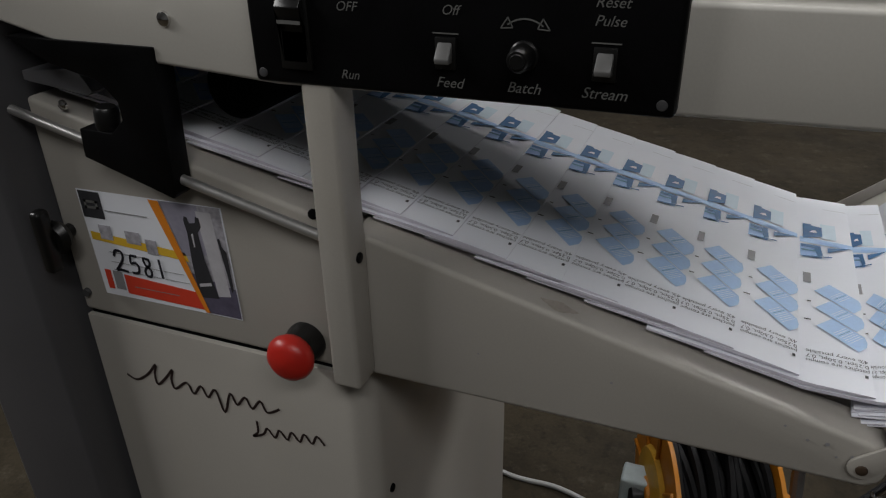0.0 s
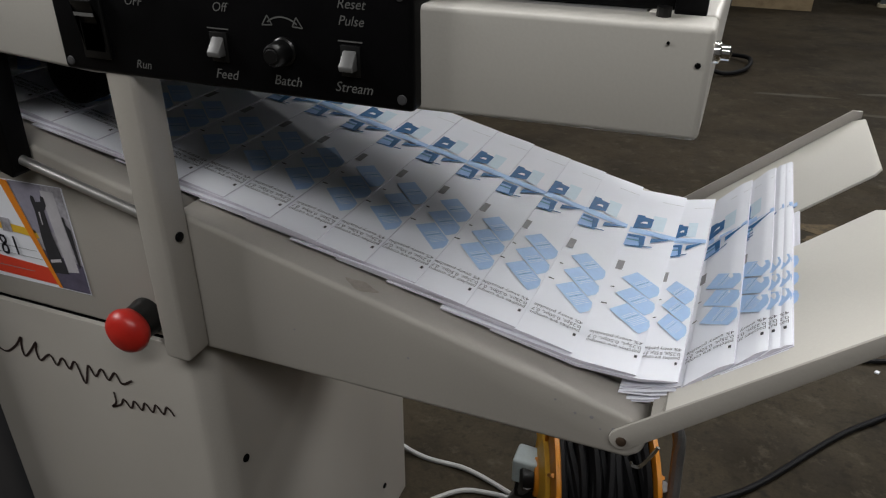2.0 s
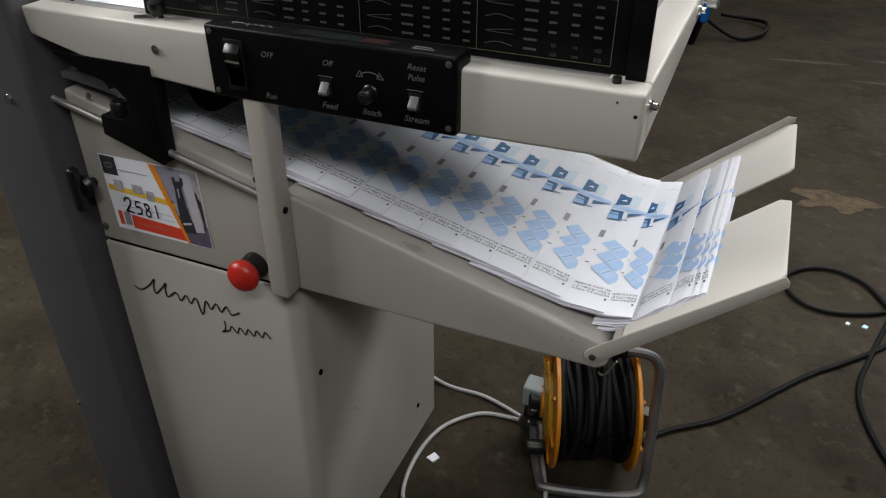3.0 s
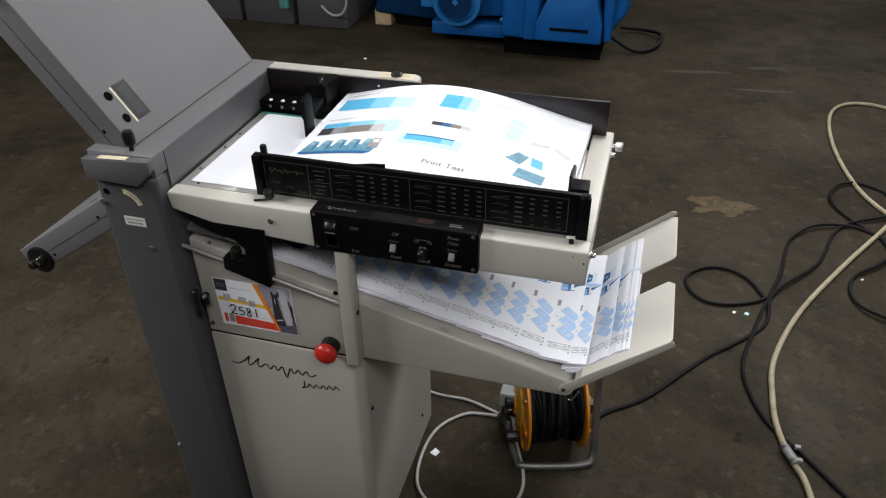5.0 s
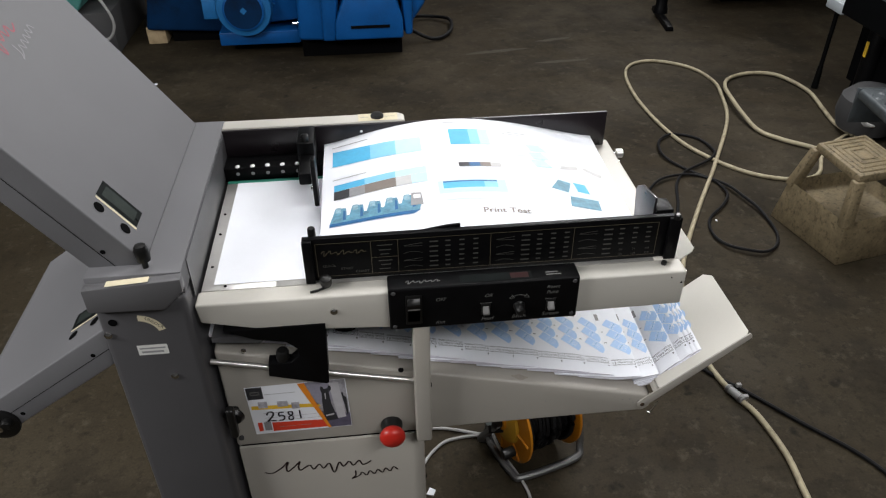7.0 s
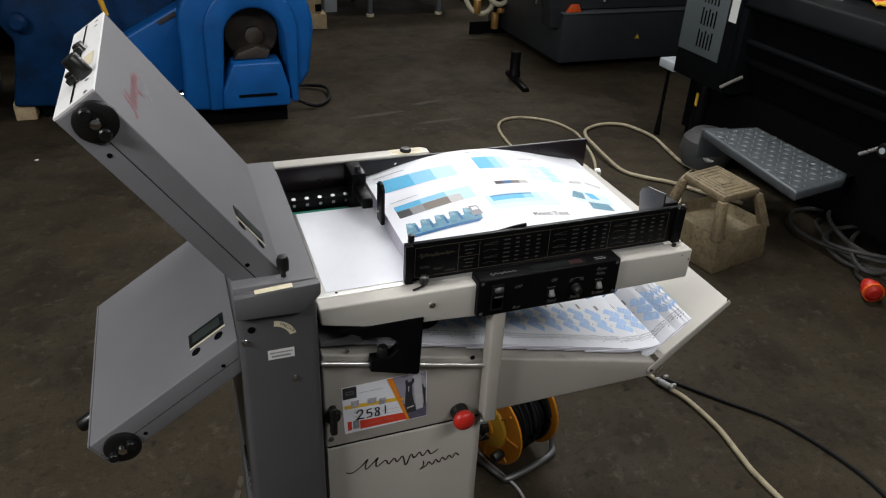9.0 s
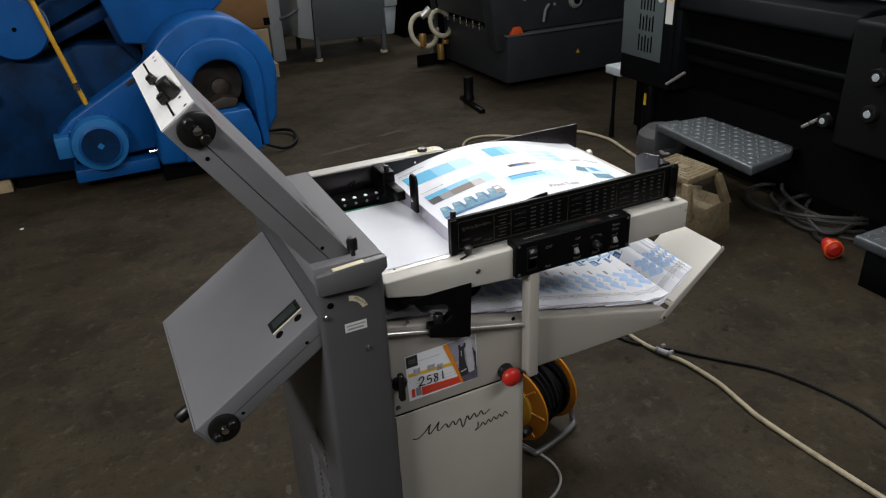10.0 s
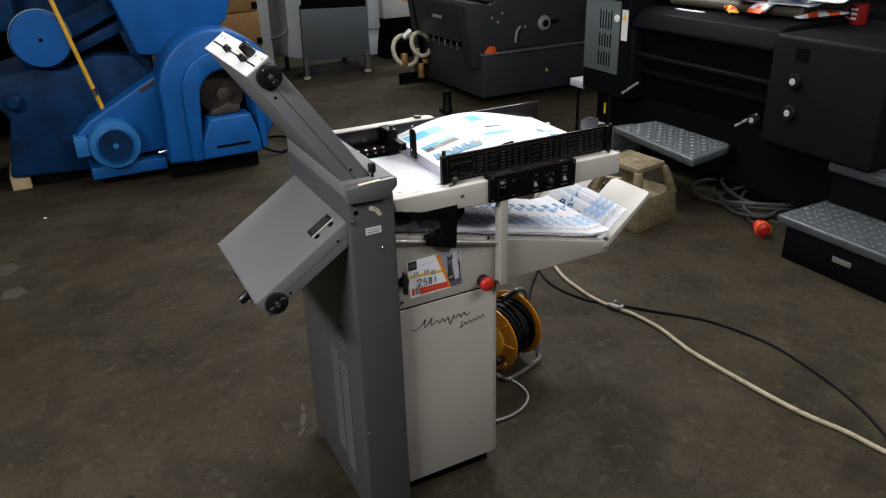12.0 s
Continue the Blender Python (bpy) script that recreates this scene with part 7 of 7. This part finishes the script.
part("corner_post", prism([(2.44, 0.30), (2.372, 0.80), (2.378, 0.845), (2.60, 0.80), (2.55, 0.42), (2.52, 0.30)], "y", YF + 0.005, YF + 0.15, 0.008), REARPRESS, front)
for y0, y1 in ((YF + 0.01, YF + 0.20), (4.86, 5.0)):
    part("front_rail", prism([(2.62, 0.82), (2.775, 1.70), (2.80, 1.725), (2.85, 1.71), (2.70, 0.82)], "y", y0, y1, 0.006), REARPRESS, front)
for t, dz in ((0.02, 0.06), (0.33, 0.05), (0.60, 0.10), (0.88, 0.05)):
    ax, az = 2.63 + 0.165 * t, 0.84 + 0.86 * t
    part("cross_bar", box(ax, ax + 0.05, YF + 0.21, 4.855, az, az + dz * 0.35, 0.004), REARPRESS, front)
part("lamp_bar", box(2.70, 2.74, 4.25, 4.62, 1.30, 1.36, 0.006), PRESSGREY, front)
for k in range(2):
    part("lamp_window", box(2.696, 2.70, 4.28 + 0.17 * k, 4.42 + 0.17 * k, 1.31, 1.35), MATT, front)
for hz, hy in ((1.30, YF + 0.10), (0.90, YF + 0.10), (0.98, 4.90), (1.24, 4.90)):
    part("front_knob", lathe([(0.03, 0), (0.03, 0.03), (0.015, 0.05)], (2.66 + (hz - 0.84) * 0.17, hy, hz), (-1, 0, 0.15), 12), BLACK, front)
for k in range(6):
    part("nozzle", cyl((2.42, 4.14 + k * 0.11, 0.43), (2.42, 4.14 + k * 0.11, 0.49), 0.011, 8), CHROME, front)
for k in range(5):
    part("maker_bar", box(2.389, 2.396, 4.36 + 0.035 * k, 4.385 + 0.035 * k, 0.665, 0.69), GREYINK, front)
# black box for the shade under the front box
part("lower_shade", box(2.56, 2.90, YF + 0.08, 4.97, 0.05, 0.498), MATT, p1)
part("switch_plate", box(2.836, 2.914, YF - 0.006, YF, 1.01, 1.22, 0.002), PRESSGREY, p1, "grey switch plate")
part("switch", box(2.86, 2.89, YF - 0.02, YF - 0.006, 1.06, 1.13, 0.004), SILVER, p1)
for kx, kz, kr in ((2.98, 0.94, 0.045), (3.14, 0.614, 0.062)):
    wheel = part("hand_wheel", lathe([(kr, 0), (kr, 0.02), (kr * 0.8, 0.03), (kr * 0.35, 0.032)], (kx, YF, kz), (0, -1, 0), 22), CONDUIT, p1)
    part("wheel_rim", lathe([(kr * 1.04, 0.006), (kr * 1.04, 0.014)], (kx, YF, kz), (0, -1, 0), 22), SILVER, wheel)
    part("wheel_hub", lathe([(kr * 0.5, 0.03), (kr * 0.45, 0.036)], (kx, YF, kz), (0, -1, 0), 16), PRESS, wheel)
part("wheel_handle", cyl((3.19, YF - 0.02, 0.62), (3.27, YF - 0.03, 0.63), 0.010, 8), PRESS, p1)
part("crank_lever", tube([(2.89, YF - 0.02, 0.61), (2.85, YF - 0.03, 0.57), (2.835, YF - 0.03, 0.485)], 0.011, 8), CONDUIT, p1)
part("crank_lever", tube([(3.03, YF - 0.01, 1.21), (3.05, YF - 0.03, 1.18), (3.065, YF - 0.03, 1.12)], 0.012, 8), CONDUIT, p1)
part("hand_rail", box(2.99, 3.25, YF - 0.02, YF, 1.36, 1.38, 0.003), SLATE, p1)
part("hand_rail", box(3.72, 3.98, YF - 0.02, YF, 1.30, 1.32, 0.003), SLATE, p1)
part("clamp", tube([(3.13, YF - 0.02, 1.68), (3.16, YF - 0.03, 1.62), (3.18, YF - 0.02, 1.57)], 0.014, 8), CHROME, p1)
part("clamp", tube([(3.17, YF - 0.02, 1.50), (3.19, YF - 0.03, 1.45), (3.19, YF - 0.02, 1.39)], 0.012, 8), CHROME, p1)
part("clamp", tube([(4.06, YF - 0.02, 1.70), (4.10, YF - 0.03, 1.62), (4.12, YF - 0.02, 1.55)], 0.012, 8), CHROME, p1)
part("small_plate", box(3.735, 3.775, YF - 0.004, YF, 1.29, 1.35), OFFWHITE, p1)
part("warning_mark", sheet([((3.145, 0.205), (3.185, 0.205), (3.165, 0.24))], plane((0, YF - 0.031, 0), (1, 0, 0), (0, 0, 1))), YELLOWPRINT, p1)
for kx, kz in ((2.62, 0.70), (2.68, 0.66), (2.72, 0.73), (3.04, 1.30), (2.95, 0.60)):
    part("bolt_head", lathe([(0.012, 0), (0.010, 0.008)], (kx, YF, kz), (0, -1, 0), 8), CONDUIT, p1)
solo("work_glove", taper(quad(2.535, 2.655, YF - 0.045, YF - 0.002), 0.418, quad(2.57, 2.63, YF - 0.035, YF - 0.012), 0.475, 0.008), CRISPRED, "crumpled orange rag on the press ledge", "rag")
ck = thing("checked_carton", (3.41, YF + 0.07, 1.04), "red and white checked carton on the press", "carton")
part("carton_body", box(3.275, 3.545, YF + 0.004, YF + 0.14, 1.042, 1.235, 0.004), OFFWHITE, ck)
checks = material("red_check", (0.36, 0.06, 0.05), 0.8, 0, 0.2, 60, 0.05)
for i in range(9):
    part("check_stripe", box(3.282 + 0.029 * i, 3.299 + 0.029 * i, YF + 0.0015, YF + 0.0038, 1.046, 1.231), checks, ck)
for i in range(7):
    part("check_stripe", box(3.277, 3.543, YF - 0.0005, YF + 0.0012, 1.052 + 0.026 * i, 1.062 + 0.026 * i), checks, ck)
solo("leaning_board", prism([(3.35, 1.05), (3.56, 1.05), (3.72, 1.86), (3.50, 1.875)], "y", YF + 0.16, YF + 0.36, 0.01), OFFWHITE, "tall white board leaning on the press", "board")
solo("paper_cup", lathe([(0.042, 0), (0.058, 0.10), (0.055, 0.10), (0.04, 0.01)], (3.71, YF + 0.27, 1.855), (0.2, 0, 1), 18), OFFWHITE, "white paper cup on the leaning bundle", "cup")
packet("parts_bag", (3.16, YF + 0.45, 1.80), 0.42, 0.22, 0.17, 10, [OFFWHITE, CRISPRED], "white bag with red print on the press")
# solid black blocks stand in for the units' shaded insides
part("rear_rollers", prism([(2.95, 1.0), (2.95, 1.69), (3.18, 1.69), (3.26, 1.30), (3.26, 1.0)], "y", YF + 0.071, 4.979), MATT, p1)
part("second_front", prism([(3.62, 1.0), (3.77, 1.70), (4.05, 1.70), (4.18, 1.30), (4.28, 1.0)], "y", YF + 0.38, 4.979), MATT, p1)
for ry, rx, rz, rr in ((4.95, 2.31, 0.32, 0.125), (4.90, 2.45, 0.37, 0.095)):
    part("suction_hose", tube([(rx + rr * math.cos(a), ry + 0.05 * math.sin(a), rz + 1.05 * rr * math.sin(a)) for a in [0.6 + 2 * math.pi * i / 11 for i in range(11)]], 0.021, 8, 5), material("pale_ribbed_hose", (0.50, 0.46, 0.34), 0.5, 0, 0.15, 40, 0.1), p1, "pale ribbed suction hose")
part("hose_stub", cyl((2.30, 4.97, 0.43), (2.38, 4.97, 0.49), 0.03, 12), SILVER, p1)
brass = material("dull_brass", (0.40, 0.23, 0.07), 0.4, 0.5, 0.2, 20, 0.1)
for bx0, bz0, bz1 in ((2.27, 0.19, 0.30), (2.44, 0.06, 0.19), (2.49, 0.19, 0.23), (2.60, 0.08, 0.20)):
    part("brass_valve", cyl((bx0, 4.90, bz0), (bx0, 4.90, bz1), 0.032, 12, bev=0.004), brass, p1)
part("valve_frame", box(2.47, 2.66, 4.96, 5.0, 0.0, 0.49), MATT, p1)
part("hose_bracket", box(2.25, 2.47, 4.98, 5.0, 0.0, 0.10), MATT, p1)

# ---- folder, desk and cartons at the back ----
ff = thing("buckle_folder", (1.95, 6.0, 0), "pale grey folding unit with its lid raised", "folding unit")
part("apron_front", prism([(1.556, 0.18), (1.572, 0.67), (2.262, 0.645), (2.262, 0.165)], "y", 5.74, 5.78, 0.006), SLATE, ff, "slate grey front apron")
# solid black block stands in for the shade in the roller bay
part("roller_bay_shade", box(1.575, 2.285, 5.79, 6.5, 0.60, 1.10), MATT, ff)
part("side_cheek", prism([(1.40, 0.24), (1.55, 0.20), (1.565, 0.70), (1.59, 0.72), (1.59, 1.0), (1.53, 1.03), (1.60, 1.06), (1.60, 1.13), (1.41, 1.15), (1.385, 0.95), (1.43, 0.90), (1.43, 0.50)], "y", 5.74, 6.5, 0.008), MACHINEGREY, ff)
part("cheek_window", box(1.47, 1.54, 5.735, 5.741, 0.88, 0.965), SLATE, ff)
part("side_cheek", prism([(2.27, 0.42), (2.40, 0.42), (2.40, 0.98), (2.36, 1.02), (2.29, 1.02)], "y", 5.74, 6.5, 0.008), MACHINEGREY, ff)
part("cheek_foot", prism([(2.28, 0.16), (2.36, 0.16), (2.395, 0.41), (2.27, 0.41)], "y", 5.76, 6.3, 0.006), MACHINEGREY, ff)
for zz, rr, m in ((0.955, 0.016, STEEL), (0.915, 0.012, CONDUIT), (0.99, 0.012, SLATE)):
    part("cross_tube", cyl((1.59, 5.77, zz + 0.02), (2.285, 5.77, zz), rr, 12), m, ff)
part("guide_board", prism([(5.79, 1.0), (5.80, 1.0), (5.93, 1.12), (5.92, 1.13)], "x", 1.60, 2.36), SLATE, ff)
part("board_knob", box(1.95, 2.01, 5.88, 5.91, 1.12, 1.16, 0.004), BLACK, ff)
part("lid", prism([(1.605, 1.10), (2.49, 1.08), (2.69, 1.505), (1.705, 1.493)], "y", 5.95, 5.98, 0.004), PRESSGREY, ff, "raised grey lid")
part("lid_edge", prism([(1.59, 1.10), (1.606, 1.10), (1.706, 1.495), (1.688, 1.495)], "y", 5.93, 5.98), MATT, ff)
part("lid_edge", prism([(2.47, 1.08), (2.50, 1.08), (2.70, 1.507), (2.672, 1.507)], "y", 5.93, 5.949), MATT, ff)
part("lid_rim", prism([(1.69, 1.497), (2.703, 1.509), (2.648, 1.603), (1.666, 1.604)], "y", 5.90, 6.0, 0.006), OFFWHITE, ff)
part("lid_side", prism([(1.54, 1.14), (1.588, 1.10), (1.688, 1.50), (1.665, 1.60)], "y", 5.93, 6.0, 0.003), OFFWHITE, ff)
for fx in (1.575, 2.235):
    part("leg", box(fx - 0.018, fx + 0.018, 5.73, 5.77, 0.0, 0.22), SLATE, ff)
    part("rear_leg", box(fx - 0.02, fx + 0.02, 6.4, 6.44, 0.0, 0.60), SLATE, ff)
    part("foot", cyl((fx, 5.75, 0), (fx, 5.75, 0.022), 0.036, 14), BEIGE, ff)
part("left_unit", prism([(1.10, 0.93), (1.38, 0.93), (1.38, 1.05), (1.30, 1.27), (1.10, 1.29)], "y", 5.95, 6.6, 0.01), MACHINEGREY, ff)
part("left_box", box(1.16, 1.26, 5.90, 5.949, 0.96, 1.05, 0.006), OFFWHITE, ff)
part("left_leg", box(1.20, 1.32, 5.95, 6.15, 0.0, 0.929, 0.01), MACHINEGREY, ff)
part("tool_bar", tube([(1.30, 5.80, 1.30), (1.45, 5.76, 1.22), (1.60, 5.76, 1.13)], 0.022, 8), CONDUIT, ff)
for k in range(3):
    part("knuckle", lathe([(0.022, 0), (0.022, 0.05)], (1.56, 5.76, 1.04 + 0.035 * k), (-1, -0.2, 0), 10), BLACK, ff)
part("side_lever", tube([(1.26, 5.75, 0.42), (1.33, 5.7, 0.45), (1.42, 5.7, 0.50)], 0.016, 8), SLATE, ff)
for kx, kz, kr in ((2.40, 1.05, 0.045), (2.45, 1.10, 0.03), (2.34, 1.06, 0.03)):
    part("knob", lathe([(kr, 0), (kr, 0.03), (kr * 0.5, 0.04)], (kx, 5.74, kz), (0, -1, 0), 14), BLACK, ff)

ct = thing("carton_stack", (0.95, 5.5, 0), "brown cartons strapped and stacked on a pallet", "cartons")
for k, (x0, x1, z0, z1) in enumerate(((0.62, 1.06, 0.12, 0.42), (0.60, 1.08, 0.425, 0.73), (0.62, 1.07, 0.735, 0.97), (0.62, 1.075, 0.975, 1.195))):
    part("carton", box(x0, x1, 5.40, 5.85, z0, z1, 0.008), CARDBOARD if k else WOOD, ct)
    part("corner_edge", box(x1 - 0.05, x1 + 0.003, 5.397, 5.3995, z0 + 0.02, z0 + 0.08), BLACK, ct)
part("yellow_wrap", sheet([((0.66, 0.93), (1.0, 1.02), (0.92, 1.20), (0.70, 1.14))], plane((0, 5.3985, 0), (1, 0, 0), (0, 0, 1))), YELLOWPRINT, ct)
part("pallet", box(0.58, 1.10, 5.38, 5.88, 0.0, 0.118), WOOD, ct)

fd = thing("feeder_desk", (2.9, 6.3, 0), "white sheet feeder desk behind the folding unit", "feeder")
part("desk", prism([(6.10, 0.80), (6.10, 0.83), (6.35, 0.96), (6.75, 0.97), (6.75, 0.80)], "x", 2.60, 3.30, 0.01), OFFWHITE, fd)
part("cabinet", box(2.615, 3.25, 6.14, 6.7, 0.45, 0.799, 0.01), OFFWHITE, fd)
part("yellow_label", box(2.84, 2.93, 6.135, 6.139, 0.62, 0.69), YELLOWPRINT, fd)
part("base", box(2.66, 3.2, 6.25, 6.65, 0.0, 0.449), MATT, fd)
part("paper_stack", box(2.66, 3.1, 6.40, 6.7, 0.972, 1.01, 0.003), CONDUIT, fd)
for x0, x1, z1, m in ((2.68, 2.72, 1.12, OFFWHITE), (2.74, 2.88, 1.16, OFFWHITE), (2.90, 2.95, 1.10, SILVER), (2.98, 3.10, 1.22, SLATE), (2.60, 2.66, 1.08, CRISPRED)):
    part("clutter_box", box(x0, x1, 6.45, 6.6, 1.012 if x0 > 2.65 else 0.972, z1, 0.008), m, fd)
rk = thing("roller_rack", (2.75, 7.0, 0), "dark rack of rollers behind the feeder", "rack")
for k in range(4):
    part("rack_roller", cyl((2.55, 6.95, 1.22 + 0.09 * k), (3.1, 6.95, 1.26 + 0.09 * k), 0.035, 12), (PRESS, STEEL, PRESS, SLATE)[k], rk)
for rx in (2.54, 3.11):
    part("rack_post", box(rx, rx + 0.04, 6.90, 7.0, 0.0, 1.60), SLATE, rk)
pc = thing("switch_panel", (2.5, 5.2, 0), "grey upright switch panel with coloured buttons", "control panel")
part("panel_box", box(2.405, 2.66, 5.12, 5.26, 1.0, 1.70, 0.006), PRESS, pc)
part("panel_post", box(2.52, 2.62, 5.15, 5.23, 0.0, 1.0, 0.004), SLATE, pc)
part("panel_face", box(2.41, 2.53, 5.113, 5.119, 1.01, 1.69, 0.002), CONDUIT, pc)
for bxx, bz, br, m in ((2.45, 1.59, 0.022, OFFWHITE), (2.485, 1.60, 0.018, INK), (2.46, 1.47, 0.016, OFFWHITE), (2.45, 1.37, 0.024, RED), (2.47, 1.33, 0.02, CRISPRED), (2.44, 1.22, 0.018, OFFWHITE), (2.48, 1.21, 0.018, OFFWHITE), (2.45, 1.13, 0.016, CRISPRED), (2.49, 1.15, 0.016, OFFWHITE)):
    part("button", lathe([(br, 0), (br * 0.9, 0.012)], (bxx, 5.113, bz), (0, -1, 0), 12), m, pc)

wb = thing("white_press_line", (0.9, 7.4, 0), "long white and blue printing line against the wall", "printing press")
part("housing", box(-0.75, 1.29, 7.1, 7.9, 0.35, 1.54, 0.02), OFFWHITE, wb)
part("blue_band", box(-0.75, 1.29, 7.085, 7.094, 1.585, 1.65), ROYAL, wb)
part("top_cover", box(-0.78, 1.29, 7.1, 7.9, 1.545, 1.66, 0.01), OFFWHITE, wb)
part("sea_panel", box(0.41, 0.76, 7.0, 7.084, 0.50, 1.58, 0.01), SEABLUE, wb)
part("switch_box", box(0.46, 0.54, 6.97, 6.998, 1.34, 1.50, 0.004), BLACK, wb)
part("yellow_switch", box(0.475, 0.525, 6.955, 6.969, 1.36, 1.40), YELLOWPRINT, wb)
part("panel_leaf", box(0.78, 1.27, 7.05, 7.084, 1.18, 1.565, 0.004), OFFWHITE, wb)
part("lock", box(0.98, 1.02, 7.03, 7.049, 1.44, 1.50), SLATE, wb)
part("red_tag", box(1.14, 1.24, 7.03, 7.049, 1.46, 1.55), CRISPRED, wb)
part("rack", box(1.44, 1.76, 7.2, 7.6, 0.9, 1.65, 0.01), SLATE, wb)
part("rack_frame", box(1.30, 1.42, 7.1, 7.6, 0.4, 1.65, 0.01), OFFWHITE, wb)
part("rack_frame", box(1.77, 1.87, 7.1, 7.6, 0.4, 1.66, 0.01), PRESSGREY, wb)
part("foot", box(-0.7, 1.85, 7.2, 7.8, 0.0, 0.349), SLATE, wb)
lw = thing("long_white_machine", (-1.2, 5.2, 0), "long off-white machine with a dark roller bay", "machine")
part("upper_hood", box(-2.6, -0.55, 4.95, 5.7, 1.28, 1.52, 0.03, 3), OFFWHITE, lw)
part("top_rail", box(-2.6, 0.20, 5.3, 5.8, 1.53, 1.64, 0.02), MACHINEGREY, lw)
# the open bays are solid black in place of their shade
part("bay_shade", box(-2.6, -0.50, 5.05, 5.7, 0.95, 1.275), MATT, lw)
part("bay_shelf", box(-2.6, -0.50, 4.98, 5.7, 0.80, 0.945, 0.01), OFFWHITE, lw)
part("lower_bay_shade", box(-2.6, -0.52, 5.10, 5.7, 0.1, 0.795), MATT, lw)
part("lower_feet", box(-2.5, -0.6, 5.2, 5.6, 0.0, 0.099), MATT, lw)
part("end_cheek", prism([(-0.84, 0.55), (-0.70, 0.55), (-0.66, 0.92), (-0.84, 0.92)], "y", 4.93, 4.978, 0.01), OFFWHITE, lw)
part("hand_wheel", lathe([(0.06, 0), (0.06, 0.02), (0.03, 0.03)], (-0.77, 4.93, 0.72), (0, -1, 0), 16), SLATE, lw)
part("name_label", box(-1.10, -0.84, 4.944, 4.949, 1.34, 1.43), PAPER, lw)
part("label_bars", sheet([(-1.06, -0.95, 1.40, 1.415), (-1.06, -0.92, 1.375, 1.39), (-1.06, -0.95, 1.35, 1.365)], plane((0, 4.943, 0), (1, 0, 0), (0, 0, 1))), GREYINK, lw)
tq = thing("turquoise_machine", (-1.6, 3.4, 0), "turquoise machine raised on grey blocks", "machine")
part("housing", prism([(-2.5, 0.24), (-1.40, 0.24), (-1.33, 0.27), (-1.29, 0.34), (-1.27, 0.45), (-1.27, 1.05), (-2.5, 1.05)], "y", 3.42, 4.4, 0.02, 3), TEAL, tq)
part("leg_bracket", box(-1.62, -1.56, 3.39, 3.419, 0.13, 0.34, 0.004), TEAL, tq)
for k in range(3):
    part("block", box(-2.3 + 0.38 * k, -1.95 + 0.38 * k, 3.47, 4.2, 0.0, 0.239, 0.01), RUBBER, tq)
part("cable_loop", tube([(-1.29, 3.44, 0.42), (-1.20, 3.40, 0.33), (-1.16, 3.40, 0.21), (-1.20, 3.41, 0.12), (-1.28, 3.43, 0.10), (-1.36, 3.46, 0.14)], 0.008, 8), GREYCABLE, tq)
